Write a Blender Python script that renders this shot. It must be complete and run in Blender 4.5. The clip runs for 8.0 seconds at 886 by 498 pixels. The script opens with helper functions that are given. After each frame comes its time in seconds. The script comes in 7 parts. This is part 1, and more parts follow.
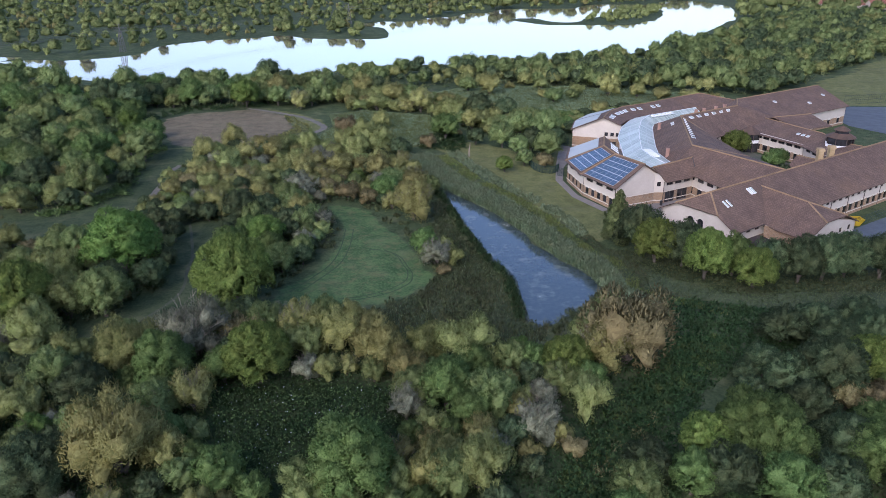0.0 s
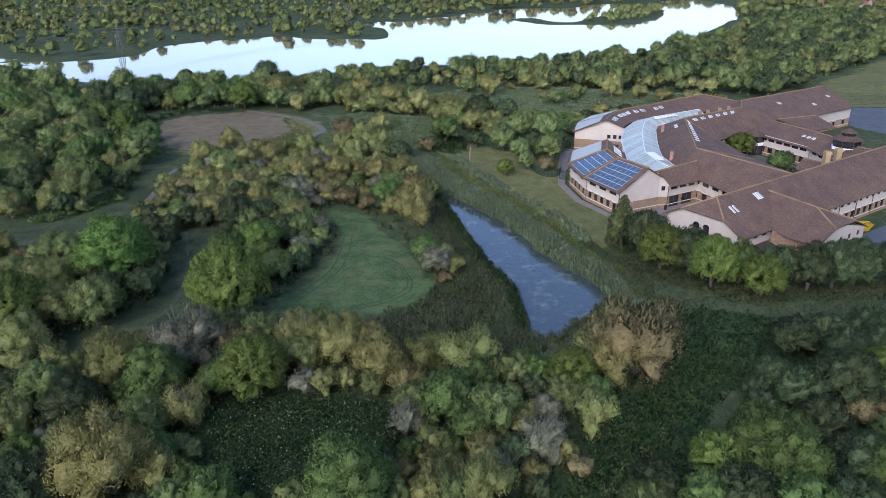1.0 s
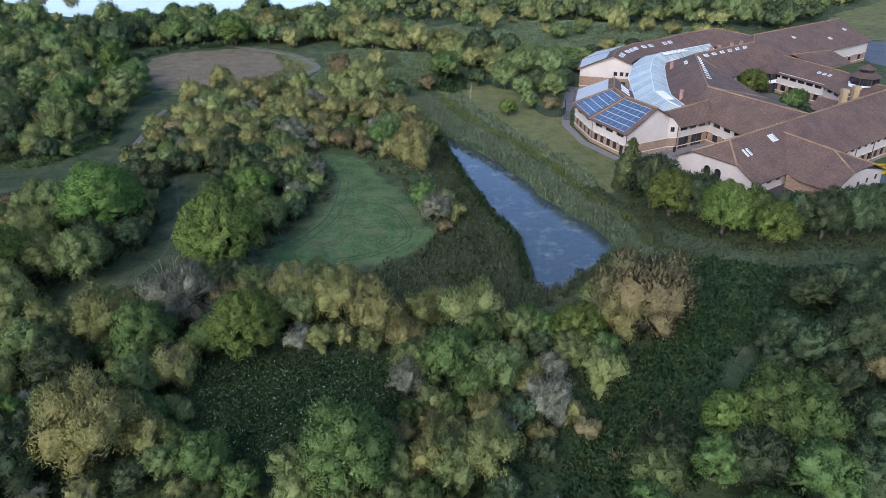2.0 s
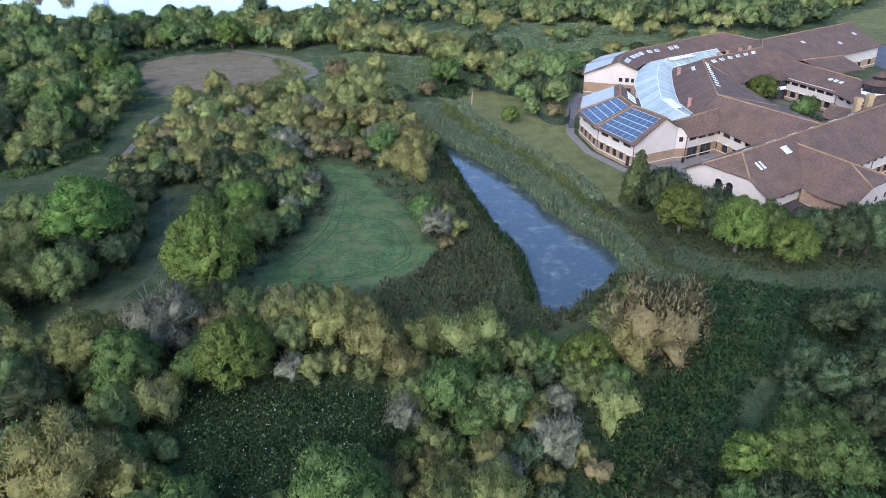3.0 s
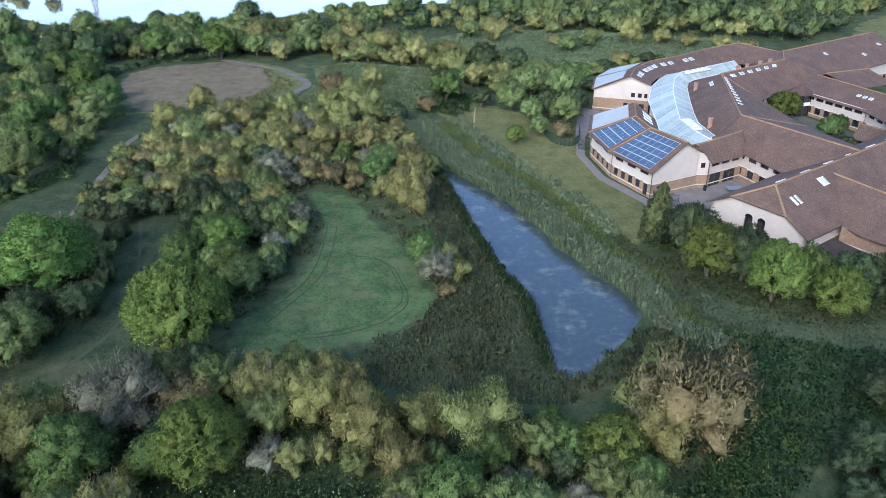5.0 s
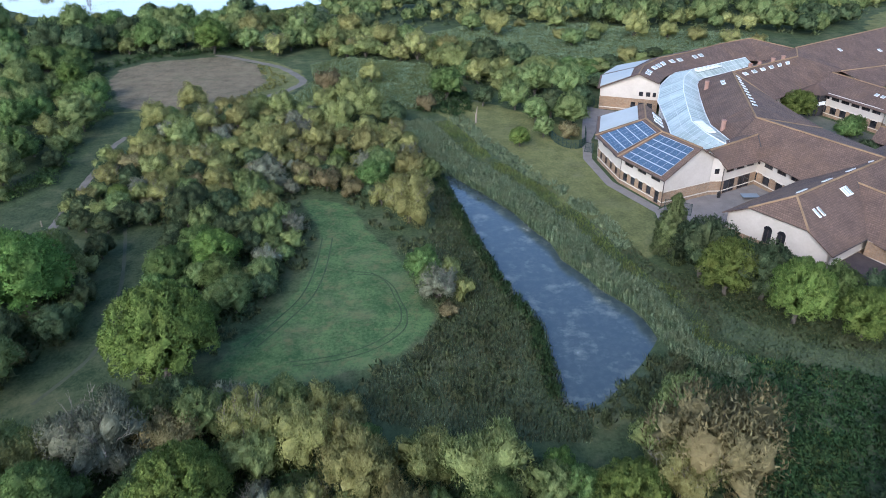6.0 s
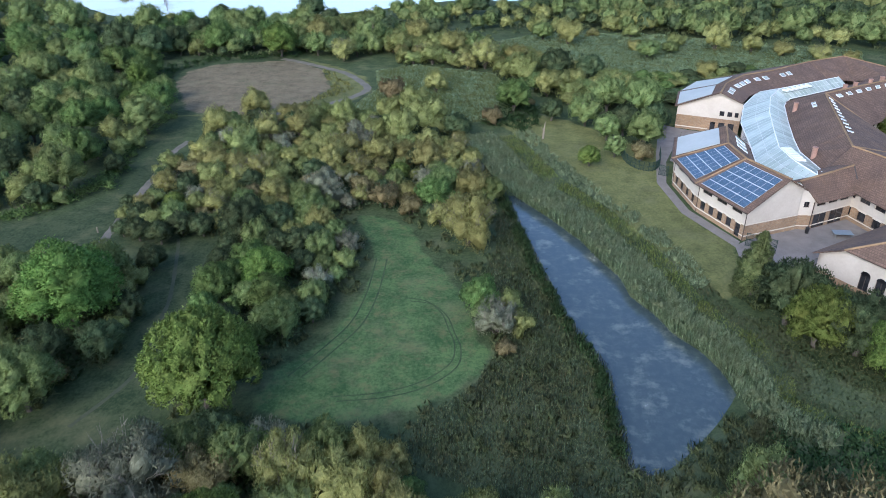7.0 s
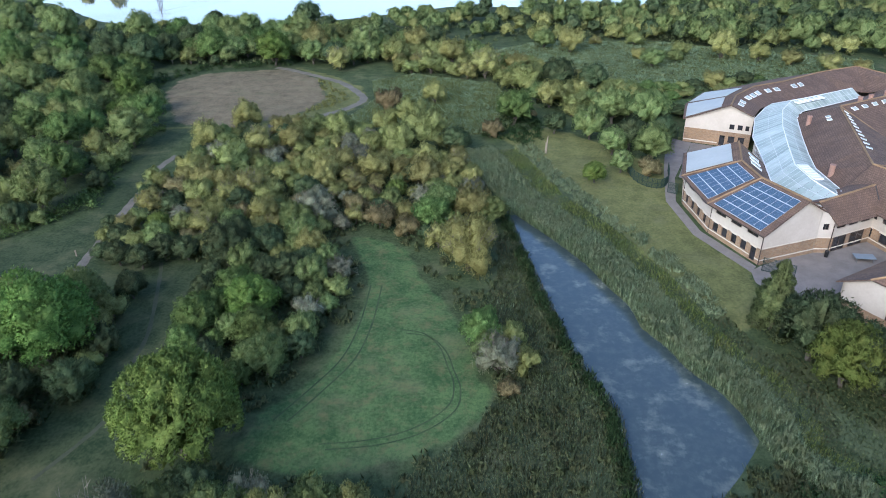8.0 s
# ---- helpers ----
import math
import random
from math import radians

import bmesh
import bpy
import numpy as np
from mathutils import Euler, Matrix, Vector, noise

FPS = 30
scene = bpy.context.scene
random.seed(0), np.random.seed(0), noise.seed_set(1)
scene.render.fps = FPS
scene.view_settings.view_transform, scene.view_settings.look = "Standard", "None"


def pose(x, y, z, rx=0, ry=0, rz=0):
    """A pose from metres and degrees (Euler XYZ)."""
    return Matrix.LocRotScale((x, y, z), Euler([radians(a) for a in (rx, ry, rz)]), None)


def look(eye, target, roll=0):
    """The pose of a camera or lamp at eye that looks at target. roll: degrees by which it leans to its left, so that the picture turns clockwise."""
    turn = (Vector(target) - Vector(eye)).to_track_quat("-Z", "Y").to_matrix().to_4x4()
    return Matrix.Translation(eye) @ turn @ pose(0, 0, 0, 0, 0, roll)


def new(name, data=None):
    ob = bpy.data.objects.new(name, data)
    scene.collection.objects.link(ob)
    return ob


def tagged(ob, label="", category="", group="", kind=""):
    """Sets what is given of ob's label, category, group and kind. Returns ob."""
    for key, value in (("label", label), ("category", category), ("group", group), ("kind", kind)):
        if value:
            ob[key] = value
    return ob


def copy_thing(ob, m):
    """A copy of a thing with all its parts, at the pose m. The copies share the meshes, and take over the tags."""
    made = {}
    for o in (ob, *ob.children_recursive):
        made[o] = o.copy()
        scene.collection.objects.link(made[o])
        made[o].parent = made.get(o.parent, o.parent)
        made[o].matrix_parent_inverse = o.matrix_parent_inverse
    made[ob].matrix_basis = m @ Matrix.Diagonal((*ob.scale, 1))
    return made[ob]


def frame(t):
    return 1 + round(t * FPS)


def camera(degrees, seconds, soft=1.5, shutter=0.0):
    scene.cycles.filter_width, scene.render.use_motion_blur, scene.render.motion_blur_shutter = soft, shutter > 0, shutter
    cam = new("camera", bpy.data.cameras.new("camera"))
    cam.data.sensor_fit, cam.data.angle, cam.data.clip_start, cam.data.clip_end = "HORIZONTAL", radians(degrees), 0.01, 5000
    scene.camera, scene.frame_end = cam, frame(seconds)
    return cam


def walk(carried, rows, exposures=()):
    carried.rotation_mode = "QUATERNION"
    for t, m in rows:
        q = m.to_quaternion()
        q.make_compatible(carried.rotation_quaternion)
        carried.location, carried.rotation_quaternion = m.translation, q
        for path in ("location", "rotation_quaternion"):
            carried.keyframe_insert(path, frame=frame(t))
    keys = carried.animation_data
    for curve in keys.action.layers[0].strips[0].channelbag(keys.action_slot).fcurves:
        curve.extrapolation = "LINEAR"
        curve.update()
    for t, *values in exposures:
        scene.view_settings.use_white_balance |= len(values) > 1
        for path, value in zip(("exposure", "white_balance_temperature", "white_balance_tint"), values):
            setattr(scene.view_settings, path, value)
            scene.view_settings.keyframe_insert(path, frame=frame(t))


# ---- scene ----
cam = camera(63.83, 8.0, soft=0.8, shutter=0.6)
PATH = [
    (0, (1.671, 3.445, 48.090), (-0.692, 95.825, 9.874), -0.34),
    (0.5, (1.562, 4.541, 48.248), (-0.790, 96.877, 9.927), -0.43),
    (1, (1.578, 6.260, 48.267), (-0.839, 98.611, 9.987), -0.45),
    (1.2, (1.517, 7.039, 48.138), (-0.910, 99.445, 9.990), -0.46),
    (1.35, (1.472, 7.623, 48.041), (-0.898, 99.704, 9.112), -0.46),
    (1.5, (1.427, 8.207, 47.943), (-0.915, 99.447, 7.081), -0.46),
    (1.6, (1.411, 8.720, 47.926), (-0.957, 99.237, 5.488), -0.59),
    (1.7, (1.396, 9.233, 47.908), (-0.966, 99.045, 3.997), -0.71),
    (2.05, (1.322, 11.092, 48.019), (-1.009, 99.685, 1.697), -0.68),
    (3, (1.124, 16.138, 48.318), (-1.210, 104.693, 1.922), -0.61),
    (3.5, (1.055, 19.124, 48.375), (-1.313, 107.757, 2.130), -0.62),
    (4, (0.916, 22.262, 48.480), (-1.438, 110.944, 2.330), -0.63),
    (4.5, (0.780, 25.458, 48.567), (-1.518, 114.211, 2.550), -0.58),
    (6, (0.265, 35.317, 49.163), (-1.881, 123.109, 1.331), -0.58),
    (6.4, (-0.113, 37.949, 49.281), (-2.259, 125.783, 1.526), -0.50),
    (6.5, (-0.208, 38.607, 49.310), (-2.767, 126.447, 1.588), -0.48),
    (6.6, (-0.190, 39.267, 49.324), (-6.293, 127.008, 1.740), -0.47),
    (6.7, (-0.172, 39.927, 49.338), (-9.234, 127.436, 1.798), -0.46),
    (6.8, (-0.154, 40.587, 49.352), (-10.071, 128.002, 1.810), -0.45),
    (7, (-0.118, 41.907, 49.379), (-10.507, 129.280, 1.861), -0.43),
    (7.5, (-0.325, 45.178, 49.280), (-10.714, 132.674, 1.989), -0.41),
    (8, (-0.767, 48.451, 49.249), (-11.062, 136.059, 2.144), -0.39),
]
walk(cam, [(t, look(eye, target, roll)) for t, eye, target, roll in PATH], [(0, 0.97, 5560, 23), (1.5, 0.95, 5530, 20), (3, 1.39, 5350, 18), (4.5, 1.38, 5350, 16), (6, 1.33, 5400, 13), (8, 1.30, 5480, 11)])

# ---- daylight: a bright, hazy evening sky and a broad low sun ----
SUN_ELEV, SUN_AZ = 32.0, 202.0
world = bpy.data.worlds.new("sky")
scene.world = world
world.use_nodes = True
wn = world.node_tree.nodes
sky = wn.new("ShaderNodeTexSky")
sky.sky_type = "NISHITA"
sky.sun_disc = False
sky.sun_elevation, sky.sun_rotation = radians(SUN_ELEV), radians(SUN_AZ)
sky.air_density, sky.dust_density, sky.ozone_density = 1.0, 2.0, 1.4
wn["Background"].inputs["Strength"].default_value = 0.125
world.node_tree.links.new(sky.outputs[0], wn["Background"].inputs["Color"])
sun_data = bpy.data.lights.new("sun", "SUN")
sun_data.energy, sun_data.angle, sun_data.color = 1.0, radians(28), (1.0, 0.92, 0.82)
sun = new("sun", sun_data)
az, el = radians(SUN_AZ), radians(SUN_ELEV)
sun_from = Vector((math.sin(az) * math.cos(el), math.cos(az) * math.cos(el), math.sin(el)))
sun.matrix_world = look(sun_from * 50, (0, 0, 0))

GZ = 0.5   # level of the land
BZ = 0.6   # level of the school's floors and yards


# ---- materials ----
def material(name, rough=0.8, metal=0.0, spec=0.3):
    m = bpy.data.materials.new(name)
    m.use_nodes = True
    nt = m.node_tree
    bsdf = nt.nodes["Principled BSDF"]
    bsdf.inputs["Roughness"].default_value = rough
    bsdf.inputs["Metallic"].default_value = metal
    bsdf.inputs["Specular IOR Level"].default_value = spec
    return m, nt, bsdf


def rgba(c):
    return (c[0], c[1], c[2], 1)


def noise_node(nt, scale, detail=4, rough=0.6, vec=None):
    n = nt.nodes.new("ShaderNodeTexNoise")
    n.inputs["Scale"].default_value, n.inputs["Detail"].default_value = scale, detail
    n.inputs["Roughness"].default_value = rough
    if vec is None:
        vec = nt.nodes.new("ShaderNodeTexCoord").outputs["Object"]
    nt.links.new(vec, n.inputs["Vector"])
    return n.outputs["Fac"]


def ramp(nt, fac, stops):
    r = nt.nodes.new("ShaderNodeValToRGB")
    while len(r.color_ramp.elements) < len(stops):
        r.color_ramp.elements.new(0.5)
    for e, (p, c) in zip(r.color_ramp.elements, stops):
        e.position, e.color = p, rgba(c)
    nt.links.new(fac, r.inputs["Fac"])
    return r.outputs["Color"]


def mix(nt, fac, a, b, mode="MIX"):
    n = nt.nodes.new("ShaderNodeMix")
    n.data_type, n.blend_type = "RGBA", mode
    for sock, v in ((n.inputs["Factor"], fac), (n.inputs["A"], a), (n.inputs["B"], b)):
        if isinstance(v, (int, float)):
            sock.default_value = v
        elif isinstance(v, tuple):
            sock.default_value = rgba(v)
        else:
            nt.links.new(v, sock)
    return n.outputs["Result"]


def maths(nt, op, a, b=0.0):
    n = nt.nodes.new("ShaderNodeMath")
    n.operation = op
    for sock, v in zip(n.inputs, (a, b)):
        if isinstance(v, (int, float)):
            sock.default_value = v
        else:
            nt.links.new(v, sock)
    return n.outputs[0]


def bump(nt, bsdf, fac, strength, dist=0.05):
    b = nt.nodes.new("ShaderNodeBump")
    b.inputs["Strength"].default_value, b.inputs["Distance"].default_value = strength, dist
    nt.links.new(fac, b.inputs["Height"])
    nt.links.new(b.outputs["Normal"], bsdf.inputs["Normal"])


def leaf_material(name, dark, mid, light, warm, glow=0.3):
    """Foliage: each spray of leaves takes its own shade, each plant its own tone."""
    m = bpy.data.materials.new(name)
    m.use_nodes = True
    nt = m.node_tree
    nt.nodes.remove(nt.nodes["Principled BSDF"])
    geo = nt.nodes.new("ShaderNodeNewGeometry")
    info = nt.nodes.new("ShaderNodeObjectInfo")
    grain = ramp(nt, noise_node(nt, 3.4, 5, 0.75), [(0.3, (0, 0, 0)), (0.7, (1, 1, 1))])
    shade = maths(nt, "ADD", maths(nt, "MULTIPLY", geo.outputs["Random Per Island"], 0.55), maths(nt, "MULTIPLY", grain, 0.45))
    col = ramp(nt, shade, [(0.1, tuple(v * 1.1 for v in dark)), (0.5, tuple(v * 1.2 for v in mid)), (0.85, tuple(v * 1.25 for v in light)), (1.0, tuple(v * 1.25 for v in warm))])
    speck = ramp(nt, noise_node(nt, 2.2, 4, 0.7), [(0.3, (0.74, 0.74, 0.74)), (0.7, (1.2, 1.2, 1.2))])
    col = mix(nt, 1.0, col, speck, "MULTIPLY")
    patch = noise_node(nt, 0.45, 3)
    col = mix(nt, ramp(nt, patch, [(0.42, (0, 0, 0)), (0.66, (0.55, 0.55, 0.55))]), col, warm)
    tone = nt.nodes.new("ShaderNodeHueSaturation")
    tone.inputs["Saturation"].default_value = 1.06
    nt.links.new(col, tone.inputs["Color"])
    nt.links.new(maths(nt, "ADD", maths(nt, "MULTIPLY", info.outputs["Random"], 0.028), 0.488), tone.inputs["Hue"])
    nt.links.new(maths(nt, "ADD", maths(nt, "MULTIPLY", info.outputs["Random"], 0.45), 0.78), tone.inputs["Value"])
    dif, tra = nt.nodes.new("ShaderNodeBsdfDiffuse"), nt.nodes.new("ShaderNodeBsdfTranslucent")
    nt.links.new(tone.outputs[0], dif.inputs["Color"])
    nt.links.new(tone.outputs[0], tra.inputs["Color"])
    sh = nt.nodes.new("ShaderNodeMixShader")
    sh.inputs[0].default_value = glow
    nt.links.new(dif.outputs[0], sh.inputs[1])
    nt.links.new(tra.outputs[0], sh.inputs[2])
    nt.links.new(sh.outputs[0], nt.nodes["Material Output"].inputs["Surface"])
    return m


LEAF = {
    "bright": leaf_material("bright_leaves", (0.06, 0.108, 0.032), (0.12, 0.192, 0.056), (0.19, 0.272, 0.085), (0.195, 0.25, 0.078)),
    "sward": leaf_material("sward_blades", (0.154, 0.187, 0.055), (0.259, 0.297, 0.088), (0.352, 0.385, 0.121), (0.374, 0.347, 0.132)),
    "olive": leaf_material("olive_leaves", (0.115, 0.139, 0.053), (0.201, 0.230, 0.089), (0.279, 0.309, 0.126), (0.284, 0.290, 0.119)),
    "tan": leaf_material("tan_leaves", (0.132, 0.136, 0.055), (0.223, 0.223, 0.089), (0.304, 0.299, 0.126), (0.304, 0.277, 0.111)),
    "silver": leaf_material("silver_leaves", (0.114, 0.124, 0.081), (0.188, 0.198, 0.133), (0.257, 0.270, 0.186), (0.248, 0.248, 0.158)),
    "green": leaf_material("green_leaves", (0.056, 0.092, 0.032), (0.111, 0.164, 0.058), (0.174, 0.239, 0.087), (0.174, 0.214, 0.080)),
    "lime": leaf_material("lime_leaves", (0.072, 0.104, 0.032), (0.132, 0.178, 0.052), (0.205, 0.258, 0.078), (0.22, 0.245, 0.078)),
    "dark": leaf_material("dark_leaves", (0.034, 0.052, 0.028), (0.069, 0.099, 0.050), (0.121, 0.157, 0.080), (0.129, 0.143, 0.071)),
    # grey-green tree leaf, toned pale so that far woods read as hazed
    "poplar": leaf_material("hazed_poplar_leaves", (0.087, 0.122, 0.048), (0.150, 0.195, 0.078), (0.214, 0.262, 0.109), (0.224, 0.248, 0.101)),
    "russet": leaf_material("russet_leaves", (0.098, 0.088, 0.046), (0.178, 0.156, 0.082), (0.25, 0.218, 0.116), (0.25, 0.195, 0.1)),
    "conifer": leaf_material("needle_leaves", (0.058, 0.082, 0.036), (0.112, 0.145, 0.062), (0.175, 0.208, 0.09), (0.17, 0.185, 0.082)),
    "bramble": leaf_material("bramble_leaves", (0.028, 0.052, 0.023), (0.056, 0.098, 0.04), (0.092, 0.145, 0.06), (0.088, 0.118, 0.05)),
    "reed": leaf_material("reed_leaves", (0.145, 0.184, 0.102), (0.251, 0.305, 0.172), (0.347, 0.406, 0.238), (0.319, 0.343, 0.177)),
    "sedge": leaf_material("sedge_leaves", (0.062, 0.080, 0.038), (0.107, 0.127, 0.059), (0.150, 0.172, 0.082), (0.155, 0.146, 0.077)),
}


def plain(name, c1, c2, scale, rough=0.8, bump_s=0.2, metal=0.0, spec=0.3):
    """A worn surface: two tones mixed at two scales, with a fine relief."""
    m, nt, b = material(name, rough, metal, spec)
    big, fine = noise_node(nt, scale * 0.12, 3), noise_node(nt, scale, 6)
    f = maths(nt, "ADD", maths(nt, "MULTIPLY", big, 0.6), maths(nt, "MULTIPLY", fine, 0.4))
    nt.links.new(ramp(nt, f, [(0.34, c1), (0.66, c2)]), b.inputs["Base Color"])
    if bump_s:
        bump(nt, b, fine, bump_s)
    return m


TWIG = plain("pale_bare_twig", (0.14, 0.122, 0.095), (0.24, 0.212, 0.168), 6, 0.9, 0.2)
BARK = plain("bark", (0.06, 0.05, 0.04), (0.16, 0.14, 0.11), 6, 0.9, 0.5)
RENDER_WALL = plain("cream_render", (0.48, 0.425, 0.35), (0.57, 0.515, 0.44), 3, 0.85, 0.08)
STONE_BAND = plain("cast_stone", (0.56, 0.50, 0.41), (0.66, 0.60, 0.51), 4, 0.85, 0.1)
FRAME_M = plain("brown_window_frame", (0.05, 0.035, 0.028), (0.075, 0.055, 0.042), 8, 0.5, 0)
WHITE_M = plain("white_frame", (0.70, 0.71, 0.71), (0.80, 0.80, 0.80), 6, 0.45, 0)
RIDGE_M = plain("lichened_ridge_tile", (0.19, 0.125, 0.068), (0.31, 0.21, 0.115), 3, 0.9, 0.2)
LEAD_DARK = plain("dark_lead", (0.045, 0.04, 0.04), (0.075, 0.068, 0.066), 4, 0.6, 0.1)
PAVING = plain("grey_paving", (0.165, 0.148, 0.132), (0.245, 0.222, 0.20), 5, 0.9, 0.3)
TARMAC = plain("blue_grey_tarmac", (0.07, 0.085, 0.10), (0.11, 0.125, 0.14), 3, 0.9, 0.2)
GRAVEL = plain("pale_gravel", (0.115, 0.105, 0.085), (0.20, 0.18, 0.148), 4, 0.95, 0.4)
STEEL = plain("galvanised_steel", (0.20, 0.20, 0.20), (0.30, 0.30, 0.30), 4, 0.6, 0, 0.3)
FLUE = plain("terracotta_flue", (0.26, 0.15, 0.11), (0.40, 0.25, 0.19), 5, 0.9, 0.2)
YELLOW_BRICK = plain("buff_brick", (0.30, 0.22, 0.11), (0.46, 0.35, 0.20), 9, 0.9, 0.4)
GREEN_SHEET = plain("green_sheet", (0.03, 0.09, 0.08), (0.05, 0.13, 0.11), 5, 0.5, 0.05)


def brick_like(name, tones, mortar, width, height, gap, use_uv=True, rough=0.85, bump_s=0.5):
    m, nt, b = material(name, rough)
    tc = nt.nodes.new("ShaderNodeTexCoord")
    vec = tc.outputs["UV"] if use_uv else tc.outputs["Object"]
    br = nt.nodes.new("ShaderNodeTexBrick")
    nt.links.new(vec, br.inputs["Vector"])
    br.inputs["Scale"].default_value = 1.0
    br.inputs["Brick Width"].default_value, br.inputs["Row Height"].default_value = width, height
    br.inputs["Mortar Size"].default_value, br.inputs["Mortar Smooth"].default_value = gap, 0.2
    br.inputs["Color1"].default_value, br.inputs["Color2"].default_value = rgba(tones[0]), rgba(tones[1])
    br.inputs["Mortar"].default_value = rgba(mortar)
    wear = ramp(nt, noise_node(nt, 0.35, 5), [(0.32, (0.78, 0.78, 0.78)), (0.7, (1.2, 1.16, 1.1))])
    fine = ramp(nt, noise_node(nt, 2.6, 4), [(0.3, (0.86, 0.86, 0.86)), (0.7, (1.12, 1.12, 1.12))])
    col = mix(nt, 1.0, mix(nt, 1.0, br.outputs["Color"], wear, "MULTIPLY"), fine, "MULTIPLY")
    moss = ramp(nt, noise_node(nt, 0.12, 6, 0.7), [(0.5, (0, 0, 0)), (0.72, (0.35, 0.35, 0.35))])
    col = mix(nt, moss, col, tuple(v * f for v, f in zip(tones[1], (1.25, 1.12, 0.8))))
    nt.links.new(col, b.inputs["Base Color"])
    bump(nt, b, maths(nt, "SUBTRACT", 1.0, br.outputs["Fac"]), bump_s, 0.03)
    return m


TILES = brick_like("brown_roof_tile", ((0.128, 0.086, 0.064), (0.168, 0.114, 0.084)), (0.098, 0.066, 0.05), 0.33, 0.36, 0.04)
BRICK = brick_like("buff_brown_brick", ((0.24, 0.155, 0.095), (0.32, 0.215, 0.13)), (0.30, 0.25, 0.19), 0.45, 0.15, 0.02)


def glass_dark():
    m, nt, b = material("window_glass", 0.06, 0, 0.6)
    nt.links.new(ramp(nt, noise_node(nt, 0.6, 2), [(0.3, (0.012, 0.013, 0.015)), (0.7, (0.045, 0.045, 0.05))]), b.inputs["Base Color"])
    return m


def atrium_glass():
    m, nt, b = material("frosted_roof_glass", 0.32, 0, 0.4)
    info = nt.nodes.new("ShaderNodeObjectInfo")
    tone = ramp(nt, info.outputs["Random"], [(0.0, (0.29, 0.345, 0.30)), (0.6, (0.40, 0.455, 0.405)), (1.0, (0.52, 0.57, 0.515))])
    streak = ramp(nt, noise_node(nt, 0.5, 5), [(0.3, (0.75, 0.8, 0.78)), (0.7, (1.1, 1.1, 1.1))])
    nt.links.new(mix(nt, 1.0, tone, streak, "MULTIPLY"), b.inputs["Base Color"])
    return m


def solar_cell():
    m, nt, b = material("solar_cell_face", 0.12, 0.0, 0.7)
    tc = nt.nodes.new("ShaderNodeTexCoord")
    br = nt.nodes.new("ShaderNodeTexBrick")
    nt.links.new(tc.outputs["UV"], br.inputs["Vector"])
    br.offset = 0.0
    br.inputs["Scale"].default_value, br.inputs["Brick Width"].default_value, br.inputs["Row Height"].default_value = 1.0, 0.16, 0.16
    br.inputs["Mortar Size"].default_value = 0.004
    br.inputs["Color1"].default_value, br.inputs["Color2"].default_value = (0.046, 0.085, 0.135, 1), (0.06, 0.105, 0.16, 1)
    br.inputs["Mortar"].default_value = (0.16, 0.22, 0.32, 1)
    nt.links.new(br.outputs["Color"], b.inputs["Base Color"])
    return m


GLASS, ATRIUM, CELLS = glass_dark(), atrium_glass(), solar_cell()
SHEET = plain("pale_roof_sheet", (0.36, 0.38, 0.365), (0.44, 0.46, 0.44), 2, 0.45, 0.05, 0.0, 0.35)


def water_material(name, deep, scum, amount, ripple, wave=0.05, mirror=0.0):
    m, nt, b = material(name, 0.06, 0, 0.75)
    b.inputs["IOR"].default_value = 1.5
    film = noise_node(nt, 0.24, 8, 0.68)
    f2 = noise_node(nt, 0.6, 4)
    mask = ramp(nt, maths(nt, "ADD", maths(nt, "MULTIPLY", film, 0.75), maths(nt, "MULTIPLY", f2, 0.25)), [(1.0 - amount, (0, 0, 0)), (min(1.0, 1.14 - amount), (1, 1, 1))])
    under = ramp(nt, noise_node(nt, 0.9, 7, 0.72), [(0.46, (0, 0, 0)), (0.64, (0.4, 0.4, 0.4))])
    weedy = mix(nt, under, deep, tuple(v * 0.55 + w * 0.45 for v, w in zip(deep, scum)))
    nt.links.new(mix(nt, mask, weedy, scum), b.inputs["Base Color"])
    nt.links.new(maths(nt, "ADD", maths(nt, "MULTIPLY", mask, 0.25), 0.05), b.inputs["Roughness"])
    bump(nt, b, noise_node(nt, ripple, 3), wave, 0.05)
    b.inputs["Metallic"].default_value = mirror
    return m


POND_M = water_material("pond_water", (0.042, 0.062, 0.067), (0.155, 0.172, 0.145), 0.48, 2.5)
# bright metallic base, not water colour: warm tint turns the mirrored blue sky white
LAKE_MIRROR = water_material("lake_water", (0.84, 0.72, 0.60), (0.42, 0.39, 0.35), 0.38, 0.6, 0.004, 0.85)


